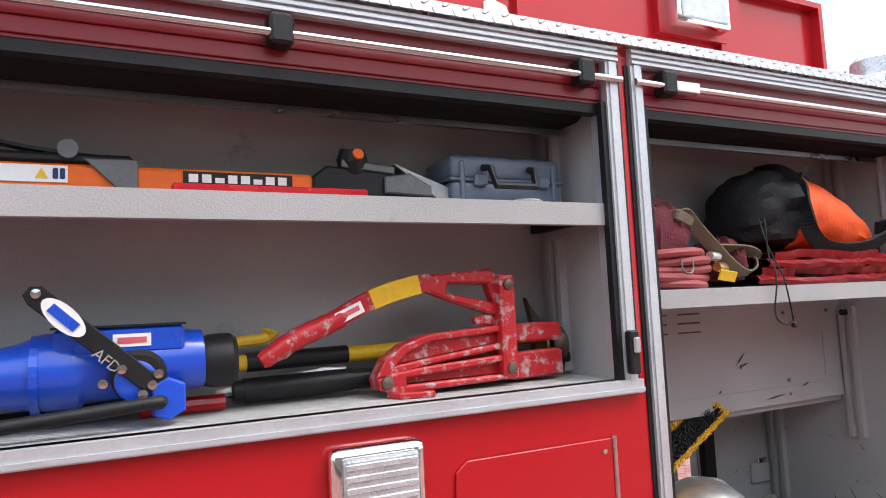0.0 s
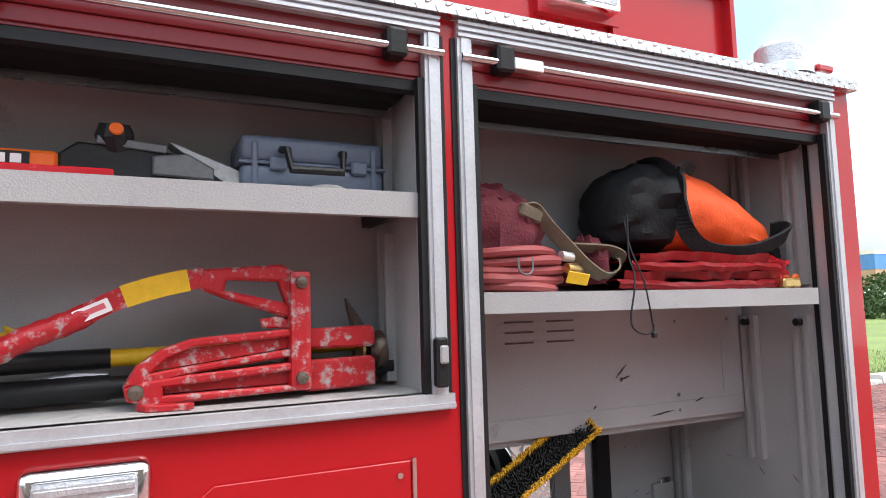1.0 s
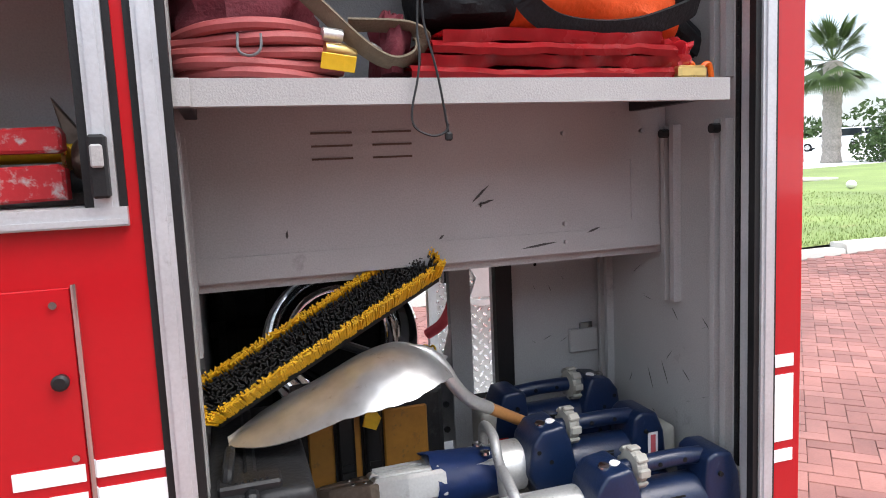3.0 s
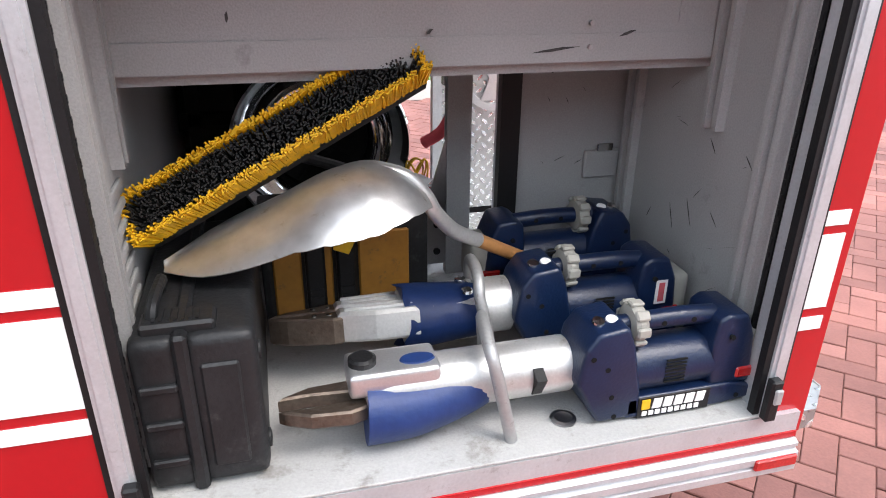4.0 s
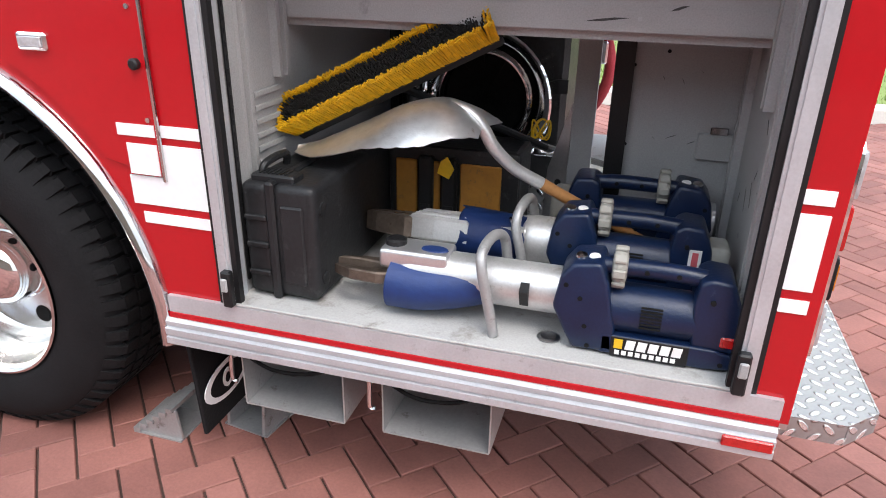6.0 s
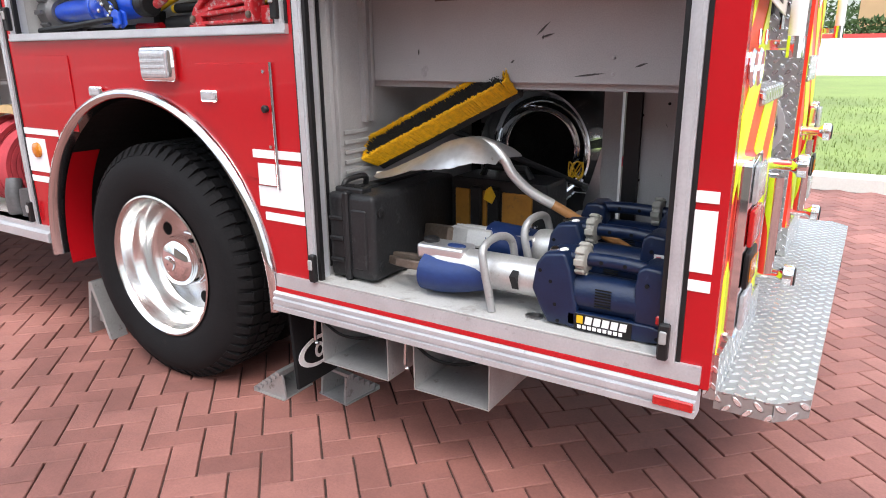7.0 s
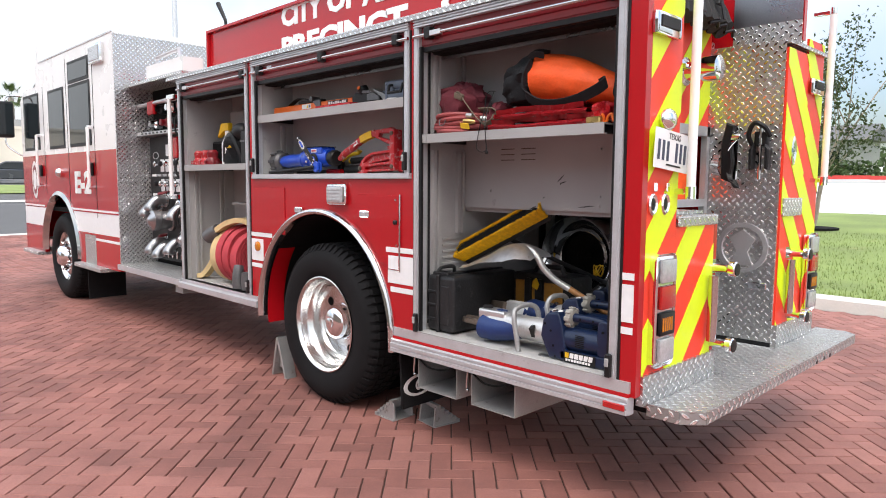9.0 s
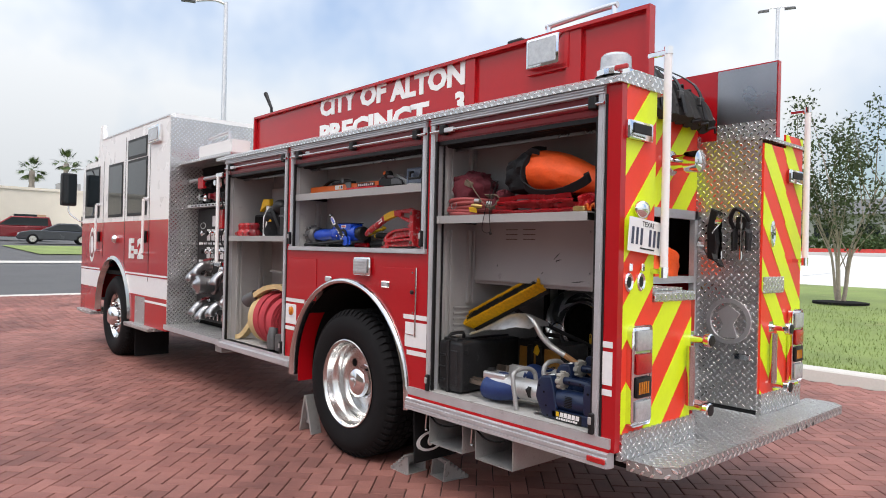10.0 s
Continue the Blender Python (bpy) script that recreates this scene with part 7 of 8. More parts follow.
path = [(-0.795, 1.80, 0.035), (-0.785, 1.812, 0.075), (-0.755, 1.825, 0.105), (-0.70, 1.838, 0.122), (-0.63, 1.845, 0.128), (-0.60, 1.845, 0.126), (-0.50, 1.835, 0.118), (-0.38, 1.81, 0.108), (-0.28, 1.782, 0.088), (-0.20, 1.762, 0.062), (-0.165, 1.745, 0.045), (-0.125, 1.715, 0.04)]


def bag_part(i0, i1, seed, wr):
    bm = bmesh.new()
    seg = smooth_path([Vector((x, r, z)) for x, z, r in path[i0:i1]], 5)
    rings = []
    n = 40
    for s in seg:
        row = []
        for k in range(n):
            a = 2 * math.pi * k / n
            w = 1 + wr * noise.noise(Vector((s.x * 14 + seed, math.cos(a) * 2.5, math.sin(a) * 2.5))) + wr * 0.35 * math.sin(a * 13 + 3 * noise.noise(Vector((s.x * 5, a, seed)))) * (0.4 + noise.noise(Vector((s.x * 9, math.cos(a), seed + 4))))
            row.append(bm.verts.new((s.x, 0.185 + s.y * w * 0.98 * math.cos(a), s.z + s.y * w * math.sin(a) * 0.92)))
        rings.append(row)
    for a, b in zip(rings, rings[1:]):
        for k in range(n):
            bm.faces.new((a[k], a[(k + 1) % n], b[(k + 1) % n], b[k]))
    bm.faces.new(list(reversed(rings[0])))
    bm.faces.new(rings[-1])
    return bm


wp("hood", bag_part(0, 6, 2.0, 0.2), BNY, t, "gathered charcoal hood", True)
wp("body", bag_part(5, 10, 5.0, 0.09), ORF, t, "taut orange nylon body", True)
wp("tail", bag_part(9, 12, 8.0, 0.15), BNY, t, smooth=True)
wp("shoulder_strap", tube(bmesh.new(), smooth_path([(-0.60, 0.22, 1.965), (-0.61, 0.13, 1.955), (-0.595, 0.075, 1.90), (-0.61, 0.055, 1.83), (-0.60, 0.052, 1.77), (-0.54, 0.06, 1.728), (-0.45, 0.062, 1.715), (-0.35, 0.06, 1.722), (-0.25, 0.058, 1.752), (-0.205, 0.06, 1.775), (-0.205, 0.075, 1.79), (-0.235, 0.09, 1.785)], 6), 0.01, flat=(0.004, 0.022, (0, -0.6, 1))), BNY, t, "padded charcoal strap")
wp("strap_bar", tube(bmesh.new(), smooth_path([(-0.60, 0.068, 1.93), (-0.57, 0.07, 1.945), (-0.53, 0.085, 1.935)], 4), 0.01, flat=(0.004, 0.014, (0, -0.6, 1))), BNY, t)
wp("drawcord", tube(bmesh.new(), smooth_path([(-0.79, 0.06, 1.80), (-0.815, 0.03, 1.79), (-0.825, 0.02, 1.70), (-0.828, 0.002, 1.66), (-0.835, -0.004, 1.615), (-0.848, -0.004, 1.56), (-0.845, -0.006, 1.53), (-0.815, -0.006, 1.515), (-0.79, -0.006, 1.52), (-0.783, -0.006, 1.535)], 6), 0.0022, 6), BLACKP, t)
wp("drawcord", tube(bmesh.new(), smooth_path([(-0.80, 0.06, 1.80), (-0.81, 0.03, 1.72), (-0.803, 0.002, 1.65), (-0.795, -0.004, 1.60), (-0.783, -0.006, 1.515)], 6), 0.0022, 6), BLACKP, t)
wp("cord_stop", bx(-0.79, -0.777, -0.012, 0.0, 1.505, 1.52, 0.003), BLACKP, t)
t = thing("orange_carabiner", "orange loop at the end of the shelf", "loop", pose(-0.19, 0.08, Z3))
for x in (-0.215, -0.172):
    wp("loop", tube(bmesh.new(), smooth_path([(x - 0.02, 0.07, Z3 + 0.006), (x - 0.012, 0.07, Z3 + 0.03), (x + 0.005, 0.07, Z3 + 0.036), (x + 0.012, 0.07, Z3 + 0.006)], 5), 0.006, 8), ORG, t)

# ---- front compartment ----
def coil(name, label, cx, cy, r, width, material, turns, z0):
    t = thing(name, label, "hose", pose(cx, cy, z0), group="rolled hoses")
    for k in range(turns):
        rr = r - 0.026 * k
        wp("hose_layer", lathe(bmesh.new(), [(rr, -width / 2), (rr, width / 2), (rr - 0.022, width / 2 - 0.004), (rr - 0.022, -width / 2 + 0.004)], 40, pose(cx, cy, z0 + r, 0, 90), close=True), material, t, smooth=True)
    return t


coil("pale_hose_roll", "rolled pale yellow fire hose", -3.72, 0.27, 0.225, 0.10, HOSEY, 7, 0.56)
coil("red_hose_roll", "rolled red fire hose", -3.60, 0.265, 0.235, 0.09, HOSER, 7, 0.56)
coil("red_hose_roll", "rolled red fire hose", -3.49, 0.26, 0.23, 0.09, HOSER, 7, 0.56)
t = coil("red_hose_roll", "rolled red fire hose with a steel coupling", -3.37, 0.25, 0.215, 0.09, HOSER, 6, 0.56)
wp("coupling", tube(bmesh.new(), [(-3.33, 0.06, 0.57), (-3.33, 0.055, 0.63), (-3.33, 0.055, 0.68), (-3.34, 0.07, 0.74)], [0.045, 0.045, 0.04, 0.035], 16), GMET, t, smooth=True)
wp("coupling", tube(bmesh.new(), [(-3.22, 0.07, 0.57), (-3.22, 0.065, 0.63), (-3.22, 0.065, 0.70)], [0.04, 0.04, 0.034], 16), GMET, t, smooth=True)
t = thing("pale_hose_end", "pale yellow hose end with a grey coupling", "hose", pose(-3.7, 0.15, 0.56))
wp("hose", tube(bmesh.new(), smooth_path([(-3.30, 0.22, 1.02), (-3.45, 0.2, 1.07), (-3.62, 0.16, 1.05), (-3.78, 0.12, 0.97)], 5), 0.01, flat=(0.045, 0.02, (0, 0, 1))), HOSEY, t, smooth=True)
wp("coupling", tube(bmesh.new(), [(-3.76, 0.12, 0.985), (-3.84, 0.10, 0.945), (-3.88, 0.09, 0.92)], [0.05, 0.055, 0.058], 16), GMET, t, smooth=True)
wp("hose_tail", tube(bmesh.new(), smooth_path([(-3.9, 0.2, 0.80), (-3.97, 0.18, 0.70), (-4.05, 0.14, 0.60), (-4.1, 0.12, 0.585)], 5), 0.01, flat=(0.045, 0.02, (0, 0, 1))), HOSEY, t, smooth=True)
Z4 = 1.50
t = thing("spray_bottle", "white spray bottle with a yellow trigger", "bottle", pose(-3.72, 0.2, Z4))
wp("bottle", tube(bmesh.new(), [(-3.72, 0.2, Z4), (-3.72, 0.2, Z4 + 0.17), (-3.72, 0.2, Z4 + 0.22), (-3.72, 0.2, Z4 + 0.27)], [0.05, 0.05, 0.025, 0.022], 16), STICK, t, smooth=True)
wp("trigger", pr([(-3.75, Z4 + 0.27), (-3.86, Z4 + 0.22), (-3.84, Z4 + 0.26), (-3.80, Z4 + 0.33), (-3.68, Z4 + 0.33), (-3.68, Z4 + 0.27)], 0.18, 0.22, bev=0.004), YEL, t)
for k, (x, c) in enumerate(((-4.08, CHIP), (-3.96, CHIP), (-3.85, DRED))):
    t = thing("hose_adapter", "red hose adapter standing on the shelf", "adapter", pose(x, 0.13, Z4), group="adapters")
    part("barrel", lathe(bmesh.new(), [(0.055, 0), (0.055, 0.04), (0.04, 0.06), (0.045, 0.10), (0.03, 0.12)], 16), c, t, smooth=True)
    for j in range(4):
        a = 2 * math.pi * j / 4
        part("lug", bx(0.05, 0.07, -0.012, 0.012, 0.01, 0.035, m=Matrix.Rotation(a, 4, "Z")), c, t)
t = thing("meter_box", "black meter box on the shelf", "box", pose(-3.98, 0.3, Z4))
part("case", bx(-0.12, 0.12, -0.05, 0.05, 0, 0.2, 0.01), BLACKP, t)
part("face", bx(-0.1, 0.1, -0.054, -0.05, 0.02, 0.18), DARK, t)
t = thing("breathing_mask", "black mask and harness heaped on the shelf", "mask", pose(-3.45, 0.2, Z4))
part("harness", cloth(0, 0, 0, 0.17, 0.13, 0.24, 6.6, 0.55), BNY, t, smooth=True)
part("strap", tube(bmesh.new(), smooth_path([(-0.15, -0.1, 0.02), (-0.08, -0.13, 0.16), (0.02, -0.13, 0.22), (0.12, -0.12, 0.1), (0.15, -0.1, 0.01)], 5), 0.01, flat=(0.016, 0.004, (0, -1, 0.3))), BLACKP, t)
part("buckle", bx(-0.03, 0.03, -0.14, -0.12, 0.12, 0.16, 0.006), YEL, t)
part("visor", ball(bmesh.new(), (0.06, -0.06, 0.24), 0.09, 0.07, 0.07, 8), BLACKP, t, smooth=True)
t = thing("camera_case", "dark equipment box with a top handle", "box", pose(-3.22, 0.18, Z4))
part("body", bx(-0.08, 0.08, -0.1, 0.1, 0, 0.24, 0.015, seg=2), BLACKP, t)
part("handle", tube(bmesh.new(), [(-0.06, 0, 0.24), (-0.05, 0, 0.3), (0.05, 0, 0.3), (0.06, 0, 0.24)], 0.012, 8), BLACKP, t)
part("band", bx(-0.082, 0.082, -0.102, 0.102, 0.16, 0.175), GMET, t)
# bag on the shelf of the rear bay
t = thing("orange_roll_bag", "orange and black bag on the bay shelf", "bag", pose(-0.53, 1.20, 1.285))
part("sack", cloth(0, 0, 0, 0.13, 0.24, 0.19, 2.2, 0.3), ORF, t, smooth=True)
part("strap", tube(bmesh.new(), smooth_path([(0.13, -0.1, 0.0), (0.11, -0.08, 0.11), (0.0, -0.06, 0.165), (-0.1, -0.06, 0.1)], 5), 0.01, flat=(0.02, 0.003, (1, 0, 1))), BLACKP, t)

# ---- ground and surroundings ----
GRASSM = mat("mown_grass", (0.19, 0.25, 0.07), 0.9, 0, 0.35, 0.6, bump=0.6, bscale=40, dirt=(0.27, 0.26, 0.10), dirt_amt=0.3)
CONC = mat("pale_concrete", (0.56, 0.54, 0.50), 0.85, 0, 0.10, 1.0, bump=0.3, bscale=60, dirt=(0.42, 0.40, 0.37), dirt_amt=0.25)
ASPH = mat("asphalt", (0.09, 0.09, 0.092), 0.9, 0, 0.2, 1.2, bump=0.5, bscale=90)
SAND = mat("joint_sand", (0.07, 0.04, 0.033), 0.95, 0, 0.3, 6, bump=0.3, bscale=120)
LOT = mat("white_concrete_lot", (0.66, 0.66, 0.65), 0.85, 0, 0.06, 0.4)
REDK = mat("red_kerb_paint", (0.55, 0.05, 0.04), 0.6, 0, 0.15, 3)
HEDGE = mat("hedge_leaf", (0.045, 0.085, 0.018), 0.7, 0, 0.5, 5)
LEAF = mat("leaf_green", (0.05, 0.075, 0.022), 0.65, 0, 0.45, 4)
PALMG = mat("palm_frond", (0.075, 0.12, 0.03), 0.6, 0, 0.35, 3)
BARK = mat("pale_bark", (0.33, 0.28, 0.23), 0.85, 0, 0.25, 8, bump=0.6, bscale=30)
PBARK = mat("palm_bark", (0.30, 0.27, 0.24), 0.9, 0, 0.35, 10, bump=0.9, bscale=20)
STUC = mat("cream_stucco", (0.72, 0.66, 0.55), 0.9, 0, 0.06, 0.5, bump=0.2, bscale=30)
TANST = mat("tan_stucco", (0.52, 0.33, 0.20), 0.9, 0, 0.08, 0.6, bump=0.2, bscale=30)
BLUEW = mat("blue_wall", (0.10, 0.25, 0.50), 0.8, 0, 0.1, 1)


def sheet(name, x0, x1, y0, y1, step, material, lift, kind="structure"):
    """A piece of ground that follows the lie of the land."""
    bm = bmesh.new()
    nx, ny = max(1, round((x1 - x0) / step)), max(1, round((y1 - y0) / step))
    g = [[bm.verts.new((x0 + (x1 - x0) * i / nx, y0 + (y1 - y0) * j / ny, ground_z(x0 + (x1 - x0) * i / nx, y0 + (y1 - y0) * j / ny) + lift)) for j in range(ny + 1)] for i in range(nx + 1)]
    for i in range(nx):
        for j in range(ny):
            bm.faces.new((g[i][j], g[i + 1][j], g[i + 1][j + 1], g[i][j + 1]))
    return tagged(part(name, bm, material), kind=kind)


sheet("ground", -400, 400, -300, 400, 10, LOT, -0.25)
sheet("brick_bed", -16.5, 16.0, -14.0, 6.02, 1.1, SAND, -0.012)
sheet("road", -29.0, -16.6, -60, 60, 2, ASPH, -0.02)
sheet("gutter", -16.6, -16.0, -60, 60, 2, CONC, -0.005)
sheet("road_far_gutter", -30.5, -29.0, -60, 60, 2, CONC, 0.0)
sheet("lawn_verge", -47.0, -36, 4.6, 60, 2, GRASSM, 0.02)
sheet("far_lot", -150.0, -47.0, -60, 80, 5, ASPH, -0.05)
sheet("far_drive", -47, -30.5, -60, 60, 2, ASPH, -0.03)
sheet("lawn", -14, 60.0, 6.32, 22.3, 1.0, GRASSM, 0.09)
sheet("white_lot", -150, 60.0, 22.5, 62.0, 4, LOT, 0.0)
sheet("far_lawn", -150, 200.0, 64.0, 120.0, 6, GRASSM, 0.2)
# kerb along the lawn, in lengths
for i in range(24):
    x = -14 + 3.0 * i
    if x > 40:
        break
    bm = pr([(6.02, ground_z(x, 6) - 0.03), (6.05, ground_z(x, 6) + 0.115), (6.075, ground_z(x, 6) + 0.13), (6.32, ground_z(x, 6) + 0.13), (6.33, ground_z(x, 6) - 0.03)], x, x + 2.985, "x")
    tagged(part("kerb", bm, CONC), kind="structure")
# painted bays on the lot
for i in range(16):
    x = -40 + 5 * i
    sheet("bay_line", x, x + 0.2, 24, 34, 2, WHITE, 0.012)
# low red-topped wall and hedge beyond the lot
for i in range(30):
    x = -110 + 8 * i
    z = ground_z(x + 4, 62.5)
    tagged(part("low_wall", bx(x, x + 8, 62.2, 62.5, z - 0.3, z + 0.30), LOT), kind="structure")
    tagged(part("wall_top", bx(x, x + 8, 62.19, 62.52, z + 0.30, z + 0.62), REDK), kind="structure")


def leafy(name, centre, radii, count, size, material, seed, parent=None, shell=0.45):
    rg = random.Random(seed)
    vs, fs = [], []
    for _ in range(count):
        while True:
            p = Vector((rg.uniform(-1, 1), rg.uniform(-1, 1), rg.uniform(-1, 1)))
            if shell < p.length < 1 and noise.noise(p * 2.3 + Vector((seed, 0, 0))) > -0.22:
                break
        c = Vector((centre[0] + p.x * radii[0], centre[1] + p.y * radii[1], centre[2] + p.z * radii[2]))
        a, b = Vector((rg.gauss(0, 1), rg.gauss(0, 1), rg.gauss(0, 1))).normalized(), Vector((rg.gauss(0, 1), rg.gauss(0, 1), rg.gauss(0, 1))).normalized()
        b = (b - a * b.dot(a)).normalized()
        s = size * rg.uniform(0.6, 1.3)
        k = len(vs)
        vs += [c - a * s, c + b * s * 0.45, c + a * s, c - b * s * 0.45]
        fs.append((k, k + 1, k + 2, k + 3))
    me = bpy.data.meshes.new(name)
    me.from_pydata(vs, [], fs)
    me.materials.append(material)
    o = new(name, me)
    if parent:
        o.parent = parent
    return o


for i in range(16):
    x = -80 + 9 * i
    z = ground_z(x, 65)
    o = leafy("hedge", (x, 65, z + 1.0), (5.2, 1.2, 0.95), 1500, 0.22, HEDGE, 20 + i, shell=0.2)
    tagged(o, "clipped green hedge behind a red-topped low wall", "hedge", "hedges", "stuff")


# slender tree on the lawn with several stems
def small_tree(x, y, h, spread, seed, n_leaf=4200, leaf=0.055):
    z = ground_z(x, y) + 0.09
    t = thing("crape_myrtle", "slender multi-stemmed tree with sparse small leaves", "tree", pose(x, y, z))
    rg = random.Random(seed)
    bm = bmesh.new()
    tips = []
    for k in range(5):
        a = 2 * math.pi * k / 5 + rg.uniform(-0.3, 0.3)
        d = Vector((math.cos(a), math.sin(a), 0))
        p1, p2, p3 = d * 0.12, d * 0.30 + Vector((0, 0, h * 0.3)), d * spread * 0.55 + Vector((rg.uniform(-.1, .1), rg.uniform(-.1, .1), h * 0.62))
        pts = smooth_path([p1 * 0.5, p1 + Vector((0, 0, 0.3)), p2, p3], 4)
        tube(bm, pts, [0.045 - 0.03 * i / len(pts) for i in range(len(pts))], 7)
        for j in range(5):
            b0_ = pts[6 + rg.randrange(len(pts) - 6)]
            e = b0_ + Vector((rg.uniform(-1, 1) * spread * 0.55, rg.uniform(-1, 1) * spread * 0.55, rg.uniform(0.25, 0.55) * h * 0.8))
            e.z = min(e.z, h)
            q = smooth_path([b0_, b0_.lerp(e, 0.5) + Vector((0, 0, 0.12)), e], 3)
            tube(bm, q, [0.016 - 0.011 * i / len(q) for i in range(len(q))], 5)
            tips += [b0_.lerp(e, f) for f in (0.55, 0.8, 1.0)]
    part("trunk", bm, BARK, t)["kind"] = "stuff"
    vs, fs = [], []
    for i in range(n_leaf):
        c = rg.choice(tips) + Vector((rg.gauss(0, 0.17), rg.gauss(0, 0.17), rg.gauss(0, 0.16)))
        a, b = Vector((rg.gauss(0, 1), rg.gauss(0, 1), rg.gauss(0, 1))).normalized(), Vector((rg.gauss(0, 1), rg.gauss(0, 1), rg.gauss(0, 1))).normalized()
        b = (b - a * b.dot(a)).normalized()
        s = leaf * rg.uniform(0.6, 1.3)
        k = len(vs)
        vs += [c - a * s, c + b * s * 0.5, c + a * s, c - b * s * 0.5]
        fs.append((k, k + 1, k + 2, k + 3))
    me = bpy.data.meshes.new("crown")
    me.from_pydata(vs, [], fs)
    me.materials.append(LEAF)
    o = new("crown", me)
    o.parent = t
    m = thing("mulch_ring", "round dark bed of mulch under the tree", "mulch", pose(x, y, z))
    part("bed", lathe(bmesh.new(), [(0.62, 0), (0.62, 0.05), (0.55, 0.06), (0.05, 0.08)], 28), DARK, m)


small_tree(-4.2, 15.9, 4.9, 1.9, 5, 5600, 0.052)
small_tree(-22.0, 58.0, 6.5, 3.2, 9, 3000, 0.11)
small_tree(-31.0, 66.0, 7.5, 3.6, 12, 3000, 0.12)


# palms
def palm(x, y, h, r, trunk_r, seed, base=None, fronds=26):
    z = ground_z(x, y) if base is None else base
    t = thing("palm_tree", "fan palm with a rough grey trunk", "palm", pose(x, y, z), group="palms")
    rg = random.Random(seed)
    prof = [(trunk_r * 1.25, 0), (trunk_r, h * 0.12)] + [(trunk_r * (1.0 + 0.12 * (i % 2)), h * (0.12 + 0.86 * i / 16)) for i in range(1, 17)] + [(trunk_r * 0.5, h)]
    part("trunk", lathe(bmesh.new(), prof, 14), PBARK, t)
    for k in range(fronds):
        a = 2 * math.pi * k / fronds * 2.4 + rg.uniform(-0.2, 0.2)
        el = radians(rg.uniform(-45, 75))
        d = Vector((math.cos(a) * math.cos(el), math.sin(a) * math.cos(el), math.sin(el)))
        s = d.cross(Vector((0, 0, 1))).normalized()
        o = Vector((0, 0, h))
        bm = bmesh.new()
        stem = o + d * r * 0.45
        tube(bm, [o, stem], [0.02, 0.012], 5)
        nb = 23
        for j in range(nb):
            f = (j / (nb - 1) - 0.5) * 2.3
            dd = (d * math.cos(f) + s * math.sin(f)).normalized()
            e = stem + dd * r * 0.6 * (1 - 0.25 * abs(f)) - Vector((0, 0, r * 0.14 * abs(f) + 0.06 * r))
            w = dd.cross(Vector((0, 0, 1))).normalized() * r * 0.02
            m_ = stem.lerp(e, 0.5) + Vector((0, 0, 0.04 * r))
            v = [bm.verts.new(c) for c in (stem, m_ + w, e, m_ - w)]
            bm.faces.new(v)
        part("frond", bm, PALMG, t)


palm(29.0, 26.5, 5.2, 2.5, 0.42, 3, fronds=44)
for x, y, h in ((-124, 20.0, 9.3), (-121, 24.3, 10.8), (-119, 28.8, 10.4)):
    palm(x, y, h, 2.6, 0.4, int(h * 10), fronds=22)


# lamp posts
def lamp_post(x, y, h, arms):
    """A tapered pole; each arm is given by its reach in x and y."""
    t = thing("street_lamp", "tall pale metal street lamp", "street lamp", pose(x, y, ground_z(x, y)), group="street lamps")
    part("pole", tube(bmesh.new(), [(0, 0, 0), (0, 0, h)], [0.15, 0.10], 12), ALU, t, smooth=True)
    for ax_, ay_ in arms:
        part("arm", tube(bmesh.new(), smooth_path([(0, 0, h - 0.12), (ax_ * 0.3, ay_ * 0.3, h + 0.02), (ax_ * 0.8, ay_ * 0.8, h - 0.1)], 5), 0.055, 8), ALU, t, smooth=True)
        part("lamp_head", pr([(-0.32, -0.05), (0.32, -0.05), (0.26, 0.05), (-0.32, 0.07)], -0.15, 0.15, "y", m=pose(ax_, ay_, h - 0.14, 0, 0, math.degrees(math.atan2(ay_, ax_))), bev=0.02), GMET, t)


lamp_post(-29.7, 11.0, 12.5, ((-0.7, -1.55),))
lamp_post(-16.0, 40.5, 15.9, ((-0.75, -0.3), (0.65, 0.25)))

# long cream building across the road
t = thing("long_building", "long cream single-storey building with a flat roof", "building", pose(-120, 10, ground_z(-100, 10)))
part("wall", bx(-6, 6, -70, 36, -1, 6.2), STUC, t)
part("parapet", bx(-6.2, 6.2, -70.2, 36.2, 6.2, 6.6), STUC, t)
for k in range(9):
    part("doorway", bx(6.0, 6.08, 33 - 8 * k, 34.2 - 8 * k, -0.5, 2.6), TANST, t)
for k in range(5):
    part("roof_unit", bx(-2, 1, -20 + 11 * k, -17 + 11 * k, 6.6, 8.0), GALV, t)
for k in range(6):
    part("window", bx(6.0, 6.06, -30 + 9 * k, -27 + 9 * k, 1.0, 2.6), GLASS, t)


